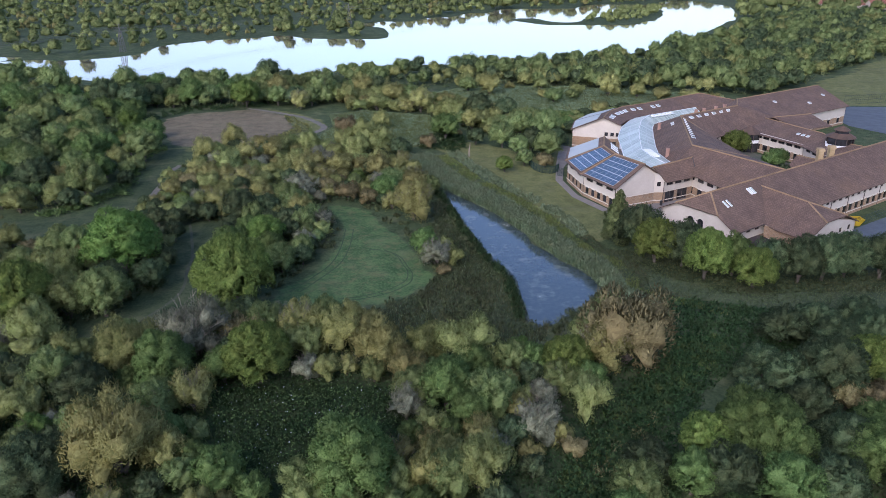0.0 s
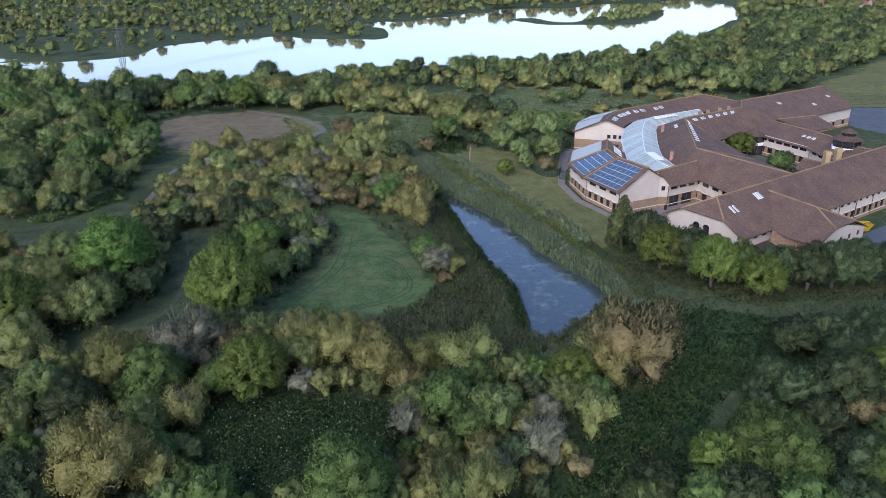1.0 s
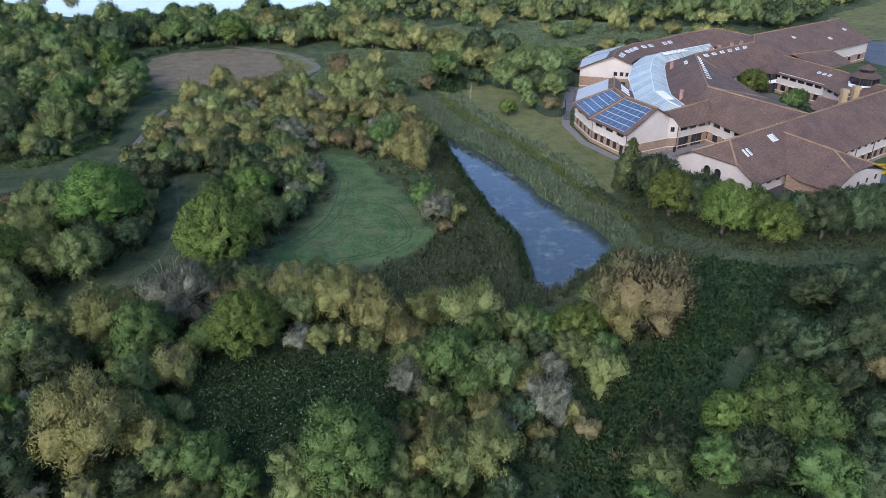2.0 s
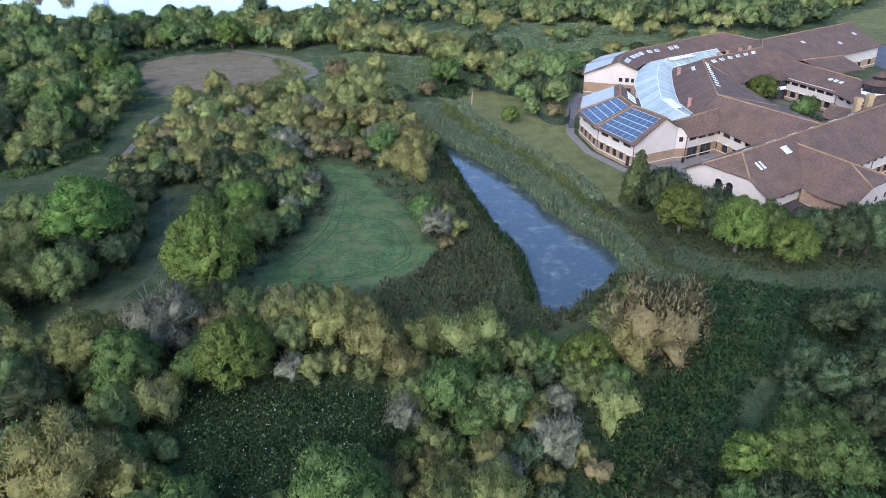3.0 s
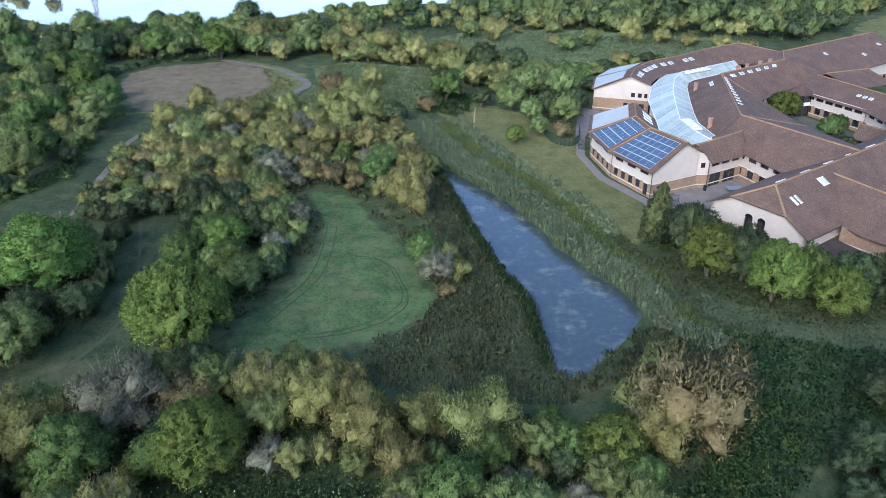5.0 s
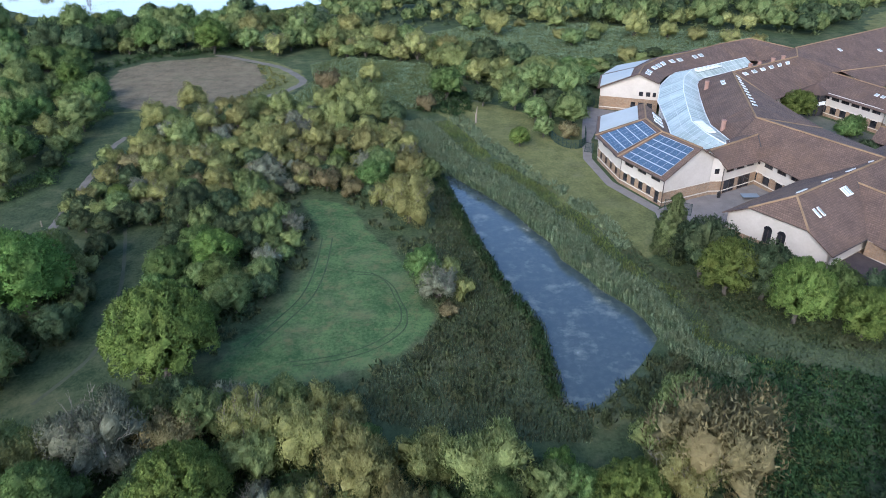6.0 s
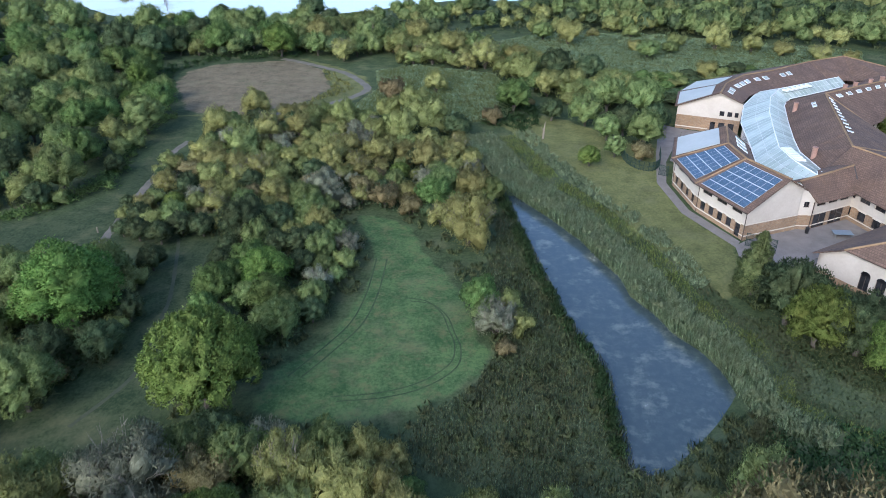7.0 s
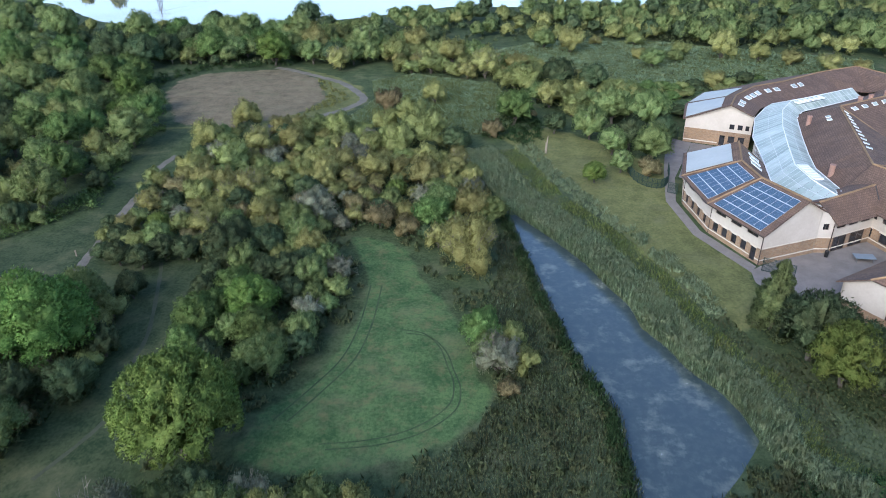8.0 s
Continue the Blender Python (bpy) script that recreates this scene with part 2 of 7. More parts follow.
def ground_material():
    """Rough grass with mown, lawn, soil and marsh areas, laid out by the land's own attributes."""
    m, nt, b = material("land", 0.95, 0, 0.15)
    big, mid, fine = noise_node(nt, 0.035, 4), noise_node(nt, 0.35, 5), noise_node(nt, 3.0, 6, 0.7)

    def tone(a, c):
        f = maths(nt, "ADD", maths(nt, "MULTIPLY", mid, 0.4), maths(nt, "MULTIPLY", fine, 0.6))
        return ramp(nt, f, [(0.41, a), (0.58, c)])

    def mask(name):
        a = nt.nodes.new("ShaderNodeAttribute")
        a.attribute_name = name
        f = maths(nt, "ADD", a.outputs["Fac"], maths(nt, "MULTIPLY", maths(nt, "SUBTRACT", mid, 0.5), 0.9))
        return ramp(nt, f, [(0.38, (0, 0, 0)), (0.62, (1, 1, 1))])

    col = tone((0.03, 0.048, 0.02), (0.075, 0.1, 0.045))
    col = mix(nt, mask("marsh"), col, tone((0.05, 0.07, 0.038), (0.098, 0.125, 0.066)))
    col = mix(nt, mask("lawn"), col, tone((0.088, 0.10, 0.036), (0.168, 0.172, 0.066)))
    col = mix(nt, mask("mown"), col, tone((0.036, 0.078, 0.028), (0.094, 0.148, 0.056)))
    col = mix(nt, mask("worn"), col, tone((0.024, 0.044, 0.02), (0.068, 0.086, 0.042)))
    col = mix(nt, mask("soil"), col, tone((0.12, 0.098, 0.062), (0.21, 0.174, 0.112)))
    dry = ramp(nt, noise_node(nt, 0.16, 5, 0.65), [(0.52, (0, 0, 0)), (0.72, (0.55, 0.55, 0.55))])
    col = mix(nt, dry, col, (0.15, 0.15, 0.082))
    thatch = ramp(nt, noise_node(nt, 0.55, 6, 0.7), [(0.50, (0, 0, 0)), (0.68, (0.7, 0.7, 0.7))])
    col = mix(nt, maths(nt, "MULTIPLY", mask("mown"), thatch), col, (0.135, 0.13, 0.062))
    drift = ramp(nt, big, [(0.3, (0.82, 0.84, 0.8)), (0.7, (1.15, 1.12, 1.05))])
    nt.links.new(mix(nt, 1.0, col, drift, "MULTIPLY"), b.inputs["Base Color"])
    bump(nt, b, fine, 0.6, 0.12)
    return m


LAND = ground_material()


# ---- mesh helpers ----
def mesh_arrays(name, verts, faces, mats, slots=None):
    """A mesh from numpy arrays: verts (n,3), faces a list of (m,k) index arrays, one slot number for each."""
    me = bpy.data.meshes.new(name)
    me.vertices.add(len(verts))
    me.vertices.foreach_set("co", np.asarray(verts, np.float32).ravel())
    loops = np.concatenate([f.ravel() for f in faces]).astype(np.int32)
    sizes = np.concatenate([np.full(len(f), f.shape[1]) for f in faces]).astype(np.int32)
    me.loops.add(len(loops))
    me.loops.foreach_set("vertex_index", loops)
    me.polygons.add(len(sizes))
    me.polygons.foreach_set("loop_start", np.r_[0, np.cumsum(sizes)[:-1]].astype(np.int32))
    me.polygons.foreach_set("loop_total", sizes)
    for m in mats:
        me.materials.append(m)
    if slots:
        me.polygons.foreach_set("material_index", np.concatenate([np.full(len(f), k) for f, k in zip(faces, slots)]).astype(np.int32))
    me.update(calc_edges=True)
    return me


def part(name, bm, mat, parent, label=""):
    """One mesh object out of a bmesh, under a thing or a part."""
    me = bpy.data.meshes.new(name)
    bm.to_mesh(me)
    bm.free()
    me.materials.append(mat)
    ob = new(name, me)
    ob.parent = parent
    return tagged(ob, label)


def thing(name, label, category, group="", kind="", at=(0, 0, 0)):
    ob = tagged(new(name), label, category, group, kind)
    ob.location = at
    return ob


def add_box(bm, o, ax, ay, az):
    """A box from one corner along three edges."""
    o, ax, ay, az = Vector(o), Vector(ax), Vector(ay), Vector(az)
    vs = [bm.verts.new(o + ax * i + ay * j + az * k) for k in (0, 1) for j in (0, 1) for i in (0, 1)]
    for f in ((0, 2, 3, 1), (4, 5, 7, 6), (0, 1, 5, 4), (1, 3, 7, 5), (3, 2, 6, 7), (2, 0, 4, 6)):
        bm.faces.new([vs[i] for i in f])


def add_tube(bm, a, b, ra, rb, n=6):
    a, b = Vector(a), Vector(b)
    d = (b - a).normalized()
    s = d.orthogonal().normalized()
    t = d.cross(s)
    rings = []
    for p, r in ((a, ra), (b, rb)):
        rings.append([bm.verts.new(p + (s * math.cos(2 * math.pi * i / n) + t * math.sin(2 * math.pi * i / n)) * r) for i in range(n)])
    for i in range(n):
        bm.faces.new((rings[0][i], rings[0][(i + 1) % n], rings[1][(i + 1) % n], rings[1][i]))
    bm.faces.new(rings[1])
    bm.faces.new(rings[0][::-1])


def add_slab(bm, corners, thick, uv=None):
    """A flat plate: its corners on top, anticlockwise seen from above, and its thickness below. UVs in metres, v up the slope."""
    vs = [Vector(c) for c in corners]
    nrm = sum(((vs[i] - vs[0]).cross(vs[(i + 1)] - vs[0]) for i in range(1, len(vs) - 1)), Vector()).normalized()
    top = [bm.verts.new(v) for v in vs]
    low = [bm.verts.new(v - nrm * thick) for v in vs]
    faces = [bm.faces.new(top), bm.faces.new(low[::-1])]
    n = len(vs)
    for i in range(n):
        faces.append(bm.faces.new((top[i], low[i], low[(i + 1) % n], top[(i + 1) % n])))
    layer = bm.loops.layers.uv.verify()
    along = Vector((-nrm.y, nrm.x, 0))
    along = along.normalized() if along.length > 1e-4 else Vector((1, 0, 0))
    up = nrm.cross(along)
    for f in faces:
        for lp in f.loops:
            lp[layer].uv = (lp.vert.co.dot(along), lp.vert.co.dot(up))


def inside(poly, pts):
    """Which of the points lie inside the polygon."""
    x, y = pts[:, 0], pts[:, 1]
    hit = np.zeros(len(pts), bool)
    p = np.asarray(poly, float)
    for (x0, y0), (x1, y1) in zip(p, np.roll(p, -1, 0)):
        cross = (y0 > y) != (y1 > y)
        hit ^= cross & (x < (x1 - x0) * (y - y0) / (y1 - y0 + 1e-12) + x0)
    return hit


def edge_distance(poly, pts):
    """Distance to the polygon's outline, negative inside."""
    p = np.asarray(poly, float)
    best = np.full(len(pts), 1e9)
    for a, b in zip(p, np.roll(p, -1, 0)):
        ab = b - a
        k = np.clip(((pts - a) @ ab) / (ab @ ab), 0, 1)
        best = np.minimum(best, np.linalg.norm(pts - a - k[:, None] * ab, axis=1))
    return np.where(inside(poly, pts), -best, best)


# ---- the plan of the land ----
POND = [(-2.8, 154.9), (-0.6, 151.9), (4.5, 144.8), (9.2, 137.2), (11.6, 131.4), (13.9, 127.1), (14.7, 122.2), (17.1, 118.5), (18.9, 114.2), (21.5, 110.9), (23.0, 107.2), (23.6, 103.6), (20.7, 99.0), (18.4, 96.0), (15.5, 92.6), (13.0, 91.0), (11.2, 91.5), (11.0, 95.9), (10.5, 100.9), (10.3, 106.4), (8.3, 110.9), (6.6, 115.8), (4.8, 122.1), (2.8, 129.2), (1.0, 137.2), (-0.5, 143.5), (-2.2, 150.4)]
LAKE = [(-360, 440), (-204, 345), (-156, 303), (-90, 303), (-62, 322), (-32, 348), (20, 350), (55, 360), (96, 392), (150, 470), (224, 610), (280, 790), (231, 812), (132, 748), (35, 692), (-28, 602), (-80, 556), (-53, 532), (-44, 485), (-45, 452), (-74, 459), (-117, 477), (-161, 446), (-173, 432), (-168, 381), (-204, 361), (-300, 420)]
ISLANDS = [[(33, 590), (56, 612), (85, 572), (120, 640), (155, 715), (198, 738), (183, 668), (149, 572), (112, 540), (78, 550), (46, 566)]]
MEADOW = [(-26.1, 142.3), (-20.4, 141.0), (-15.9, 137.2), (-13.1, 129.2), (-10.1, 126.0), (-7.5, 120.2), (-5.5, 114.8), (-4.1, 109.9), (-2.8, 107.7), (-3.4, 104.0), (-5.8, 100.6), (-9.7, 97.5), (-13.8, 95.5), (-19.5, 94.0), (-26.7, 95.5), (-25.5, 102.9), (-22.5, 106.8), (-20.7, 111.4), (-20.0, 116.5), (-19.4, 123.0), (-20.6, 130.3), (-23.7, 137.2)]
TRACK = [(-50.9, 125.9), (-46.8, 118.2), (-43.6, 103.8), (-45.5, 94.8), (-52.0, 86.0), (-42.6, 84.5), (-35.4, 89.5), (-36.5, 98.7), (-40.0, 106.7), (-42.5, 116.4), (-43.0, 123.9), (-44.5, 131.3), (-49, 131)]
UPPER_GRASS = [(-71.4, 188), (-68.5, 167.2), (-62.7, 149), (-61, 136), (-50, 131), (-52, 125), (-69.8, 121.9), (-95, 118), (-95, 130), (-74.6, 134.6), (-69.8, 142.0), (-68.2, 150), (-71, 163), (-75, 174), (-76, 188)]
FIELD = [(-89.5, 214.1), (-91.1, 225.4), (-86.0, 233.5), (-66.2, 240.4), (-55.0, 230.5), (-48.5, 213.4), (-50.3, 202.3), (-62.4, 189), (-76, 191)]
FIELD_EDGE = [(-66, 243), (-53, 235), (-42, 224), (-37.5, 212), (-41, 202), (-52, 190), (-66, 184), (-80, 188), (-62, 190), (-50, 203), (-48, 214), (-55, 231)]
LAWN = [(-6, 190), (4, 196), (10, 192), (24, 176), (27.5, 191), (31, 192), (27, 174), (24.6, 160), (25.6, 150), (28.2, 142), (31, 137), (31, 128), (26.5, 122), (17, 141), (9.5, 163), (2, 176)]
SOUTH_GRASS = [(26, 108), (33, 101), (49, 95), (75, 100), (80, 106), (53, 101.5), (42, 102.5), (34, 108), (29, 118), (25, 122)]
PLAYING_FIELD = [(112, 240), (142, 292), (172, 322), (240, 400), (330, 420), (300, 250), (190, 240), (135, 246)]
REED_WEST = [(-1.7, 150.6), (-3.6, 142), (-3.2, 132), (-5.0, 124), (-4.2, 115), (-1.6, 108.4), (-4.0, 101.5), (-9.4, 95.1), (-10, 89.6), (0, 86.5), (13, 86), (14, 90.6), (11.8, 92), (11.2, 97), (10.6, 106), (6.6, 116.0), (3, 130), (-0.2, 143)]
EAST_BANK = [(-12, 178), (-7.5, 167), (-3.0, 155.6), (4.3, 145), (9.0, 137.2), (13.6, 127.2), (15.6, 121), (18.9, 114), (22.2, 110), (23.6, 104.4), (24.4, 99.5), (30, 95.5), (38, 91)]


def bank_strip(near, far, first=0, last=99):
    """A strip of the pond's east bank between two distances from the water, wider to the north."""
    p = np.array(EAST_BANK[first:last])
    t = np.gradient(p, axis=0)
    n = np.stack([-t[:, 1], t[:, 0]], 1) / np.linalg.norm(t, axis=1)[:, None]
    w = np.interp(p[:, 1], (95, 110, 160), (0.75, 1.0, 1.55))[:, None]
    return [tuple(q) for q in np.concatenate([p + n * near * w, (p + n * far * w)[::-1]])]


REED_EAST = bank_strip(-0.3, 4.0, 0, 12)
BANK_GRASS = bank_strip(4.4, 7.2)
REED_DITCH = bank_strip(7.2, 9.2, 0, 7)
DRY_BANK = bank_strip(7.0, 9.4, 6)
POND_HEAD = [(13, 92), (17, 94), (21, 98.4), (24.5, 100), (27, 95), (22, 90), (14, 88)]
MARSH = [(-40, 192), (-30, 192), (-14, 188), (-4, 192), (-2, 205), (-8, 228), (-30, 236), (-40, 228), (-36, 212)]
MARSH_FAR = [(-14, 262), (4, 244), (30, 224), (60, 232), (88, 240), (96, 262), (62, 274), (40, 282), (4, 281)]
SOUTH_RANK = [(26, 100), (34, 99), (55, 93), (80, 98), (80, 88), (40, 84), (30, 74), (22, 56), (14, 56), (24, 76), (29, 86), (24, 96)]


# ---- the land, one sheet to the horizon ----
def lines(lo, hi, step, far_lo, far_hi):
    core = list(np.arange(lo, hi + step / 2, step))
    out, d, x = [], step, hi
    while x < far_hi:
        d = min(d * 1.12, 260)
        x += d
        out.append(x)
    back, d, x = [], step, lo
    while x > far_lo:
        d = min(d * 1.12, 260)
        x -= d
        back.append(x)
    return np.array(back[::-1] + core + out)


gx, gy = lines(-100, 100, 1.25, -4000, 4000), lines(45, 260, 1.25, -900, 4600)
XX, YY = np.meshgrid(gx, gy)
flat = np.stack([XX.ravel(), YY.ravel()], 1)
height = np.full(len(flat), GZ)
height = np.minimum(height, np.clip(edge_distance(POND, flat) * 0.5, -0.9, GZ))
lake_z = np.clip(edge_distance(LAKE, flat) * 0.08, -0.9, GZ)
for isl in ISLANDS:
    lake_z = np.maximum(lake_z, np.clip(-edge_distance(isl, flat) * 0.08, -0.9, 0.4))
height = np.minimum(height, lake_z)
nx, ny = len(gx), len(gy)
idx = np.arange(nx * ny).reshape(ny, nx)
quads = np.stack([idx[:-1, :-1], idx[:-1, 1:], idx[1:, 1:], idx[1:, :-1]], -1).reshape(-1, 4)
land_mesh = mesh_arrays("ground", np.c_[flat, height], [quads], [LAND])
for key, polys, soft in (("mown", [MEADOW], 1.2), ("worn", [TRACK, UPPER_GRASS], 1.8), ("soil", [FIELD], 2.0), ("lawn", [LAWN, PLAYING_FIELD, FIELD_EDGE], 1.5), ("marsh", [REED_WEST, REED_EAST, REED_DITCH, POND_HEAD, SOUTH_GRASS, MARSH, MARSH_FAR, SOUTH_RANK], 2.0)):
    d = np.min([edge_distance(p, flat) for p in polys], 0)
    at = land_mesh.attributes.new(key, "FLOAT", "POINT")
    at.data.foreach_set("value", np.clip(0.5 - d / (2 * soft), 0, 1).astype(np.float32))
ground = tagged(new("ground", land_mesh), "rough green grassland with mown glades and a bare brown field", "ground", kind="structure")


def sheet(name, poly, z, mat, label, category, thick=0.05, kind="structure"):
    bm = bmesh.new()
    pts = [(x, y, z) for x, y in poly]
    area = sum(a[0] * b[1] - b[0] * a[1] for a, b in zip(pts, pts[1:] + pts[:1]))
    add_slab(bm, pts if area > 0 else pts[::-1], thick)
    bmesh.ops.triangulate(bm, faces=[f for f in bm.faces if len(f.verts) > 4])
    ob = part(name, bm, mat, None, label)
    return tagged(ob, label, category, kind=kind)


sheet("pond_water", [(-8, 86), (30, 86), (30, 160), (-8, 160)], 0.0, POND_M, "still dark blue pond water with pale weed patches", "water", 0.02)
sheet("lake_water", [(-420, 280), (320, 280), (320, 840), (-420, 840)], 0.0, LAKE_MIRROR, "wide silver lake, tinted metallic to mirror the sky as white", "water", 0.02)


def ribbon(name, pts, width, z, mat, label, category):
    """A path of even width along a line of points."""
    p = np.array(pts, float)
    t = np.gradient(p, axis=0)
    t /= np.linalg.norm(t, axis=1)[:, None]
    nrm = np.stack([-t[:, 1], t[:, 0]], 1)
    wob = 1 + 0.16 * np.sin(np.arange(len(p)) * 2.3)
    left, right = p + nrm * width / 2 * wob[:, None], p - nrm * width / 2 * wob[:, None]
    verts = np.concatenate([np.c_[left, np.full(len(p), z)], np.c_[right, np.full(len(p), z)]])
    k, n = np.arange(len(p) - 1), len(p)
    ob = new(name, mesh_arrays(name, verts, [np.stack([k, k + n, k + n + 1, k + 1], 1)], [mat]))
    return tagged(ob, label, category, kind="structure")


def smooth_line(pts, per=6):
    """Catmull-Rom points through the given ones."""
    p = np.array([pts[0], *pts, pts[-1]], float)
    out = []
    for a, b, c, d in zip(p, p[1:], p[2:], p[3:]):
        for s in np.linspace(0, 1, per, endpoint=False):
            out.append(0.5 * (2 * b + (c - a) * s + (2 * a - 5 * b + 4 * c - d) * s * s + (3 * b - a - 3 * c + d) * s**3))
    return np.array(out + [p[-1]])


ribbon("gravel_path", smooth_line([(-67.2, 172), (-67.6, 166), (-66.6, 160), (-65.6, 155.5), (-64.8, 149.5), (-63.9, 143.4), (-62.6, 136.5), (-61.8, 131.5), (-61.0, 127.5)]), 1.35, GZ + 0.03, GRAVEL, "pale grey gravel footpath through rough grass", "path")
TRAIL = plain("worn_trail", (0.045, 0.058, 0.032), (0.085, 0.09, 0.056), 4, 0.95, 0.3)
ribbon("gravel_track", smooth_line([(-70, 241.5), (-64, 238.6), (-56, 233.3), (-48, 227.3), (-41.4, 218.2), (-39, 212.2), (-41.7, 204.9), (-47.3, 198.1), (-53, 193), (-60, 188)]), 1.9, GZ + 0.03, GRAVEL, "pale gravel track looping round the bare field", "path")
ribbon("worn_trail", smooth_line([(-50.5, 131), (-48.6, 126.5), (-44.3, 115), (-43.0, 108.8), (-41.4, 103.1), (-41.3, 98), (-43.5, 91)]), 0.5, GZ + 0.02, TRAIL, "narrow worn earth trail along the grass", "trail")
RUT = plain("wheel_rut", (0.026, 0.05, 0.02), (0.056, 0.085, 0.034), 4, 0.95, 0.3)
edge_line = smooth_line([(-21, 128), (-20.5, 119), (-21, 112), (-23, 106.5), (-25.5, 101)])
for off in (0.0, 1.5):
    ribbon("wheel_rut", edge_line + (1.2 + off, 0), 0.2, GZ + 0.02, RUT, "dark wheel rut pressed into mown grass", "rut")
bend = smooth_line([(-13.4, 117.5), (-10.5, 117), (-8.3, 114.5), (-7.0, 111), (-6.0, 108), (-6.2, 104.5), (-9, 101), (-13, 98.8), (-18, 97.6)])
for off in (0.0, -1.3):
    ribbon("wheel_rut", bend + (off * 0.6, -off * 0.5), 0.18, GZ + 0.02, RUT, "dark wheel rut pressed into mown grass", "rut")


# ---- the school ----
def roof_run(parent, stations, mat=TILES, thick=0.16, close=(True, True)):
    """Roof over a row of cross-sections (outer eave, ridge, inner eave): a slab for each slope, and ridge tiles."""
    for a, b in zip(stations, stations[1:]):
        for corners in ((a[0], a[1], b[1], b[0]), (a[1], a[2], b[2], b[1])):
            c = [Vector(p) for p in corners]
            if (c[1] - c[0]).cross(c[2] - c[0]).z < 0:
                c.reverse()
            bm = bmesh.new()
            add_slab(bm, c, thick)
            part("roof_slope", bm, mat, parent)
        bm = bmesh.new()
        add_tube(bm, Vector(a[1]) + Vector((0, 0, 0.02)), Vector(b[1]) + Vector((0, 0, 0.02)), 0.15, 0.15, 6)
        part("ridge_tile", bm, RIDGE_M, parent, "lichened clay ridge tiles")


def hip_tile(parent, a, b):
    bm = bmesh.new()
    add_tube(bm, a, b, 0.15, 0.15, 6)
    part("ridge_tile", bm, RIDGE_M, parent, "lichened clay ridge tiles")


def valley(parent, a, b):
    bm = bmesh.new()
    add_tube(bm, a, b, 0.11, 0.11, 6)
    part("valley_lead", bm, LEAD_DARK, parent, "dark lead along the roof's edge")


def gutter(parent, a, b):
    bm = bmesh.new()
    add_tube(bm, a, b, 0.09, 0.09, 6)
    part("gutter", bm, FRAME_M, parent, "dark brown gutter")


def wall_panel(parent, p0, p1, z0, z1, holes, mat, name="wall", thick=0.3, label=""):
    """An upright wall from p0 to p1, its outside to the right of the way, with holes (start, width, low, high) through it."""
    a, b = Vector((p0[0], p0[1], 0)), Vector((p1[0], p1[1], 0))
    d = (b - a).normalized()
    back = Vector((-d.y, d.x, 0)) * thick
    length = (b - a).length
    xs = sorted({0.0, length, *[h[0] for h in holes], *[h[0] + h[1] for h in holes]})
    zs = sorted({z0, z1, *[min(max(v, z0), z1) for h in holes for v in (h[2], h[3])]})
    bm = bmesh.new()
    grid = {}

    def corner(i, j, deep):
        if (i, j, deep) not in grid:
            grid[i, j, deep] = bm.verts.new(a + d * xs[i] + Vector((0, 0, zs[j])) + (back if deep else Vector()))
        return grid[i, j, deep]

    def solid(i, j):
        if not (0 <= i < len(xs) - 1 and 0 <= j < len(zs) - 1):
            return False
        x, z = (xs[i] + xs[i + 1]) / 2, (zs[j] + zs[j + 1]) / 2
        return not any(h[0] < x < h[0] + h[1] and h[2] < z < h[3] for h in holes)

    for i in range(len(xs) - 1):
        for j in range(len(zs) - 1):
            if not solid(i, j):
                continue
            ring4 = ((i, j), (i + 1, j), (i + 1, j + 1), (i, j + 1))
            bm.faces.new([corner(*c, 0) for c in ring4])
            bm.faces.new([corner(*c, 1) for c in ring4[::-1]])
            for n, (p, q) in enumerate(((0, -1), (1, 0), (0, 1), (-1, 0))):
                if not solid(i + p, j + q):
                    u, v = ring4[n], ring4[(n + 1) % 4]
                    bm.faces.new((corner(*u, 0), corner(*u, 1), corner(*v, 1), corner(*v, 0)))
    layer = bm.loops.layers.uv.verify()
    for f in bm.faces:
        for lp in f.loops:
            lp[layer].uv = ((lp.vert.co - a).dot(d), lp.vert.co.z)
    return part(name, bm, mat, parent, label)


def window_in(parent, p0, p1, s, w, lo, hi, panes=2, frame=None, name="window"):
    """A framed window set back in its opening, with panes of glass."""
    a = Vector((p0[0], p0[1], 0))
    d = (Vector((p1[0], p1[1], 0)) - a).normalized()
    back = Vector((-d.y, d.x, 0))
    o = a + d * s + back * 0.12 + Vector((0, 0, lo))
    h, bar = hi - lo, 0.07
    bm = bmesh.new()
    for q in ((0, 0, w, bar), (0, h - bar, w, bar), (0, bar, bar, h - 2 * bar), (w - bar, bar, bar, h - 2 * bar)):
        add_box(bm, o + d * q[0] + Vector((0, 0, q[1])), d * q[2], back * 0.08, (0, 0, q[3]))
    for k in range(1, panes):
        add_box(bm, o + d * (w * k / panes - 0.03) + Vector((0, 0, bar)), d * 0.06, back * 0.08, (0, 0, h - 2 * bar))
    win = part(name, bm, frame or FRAME_M, parent)
    step = (w - 2 * bar) / panes
    for k in range(panes):
        bm = bmesh.new()
        add_box(bm, o + d * (bar + k * step) + back * 0.05 + Vector((0, 0, bar)), d * step, back * 0.02, (0, 0, h - 2 * bar))
        part("pane", bm, GLASS, win)
    return win


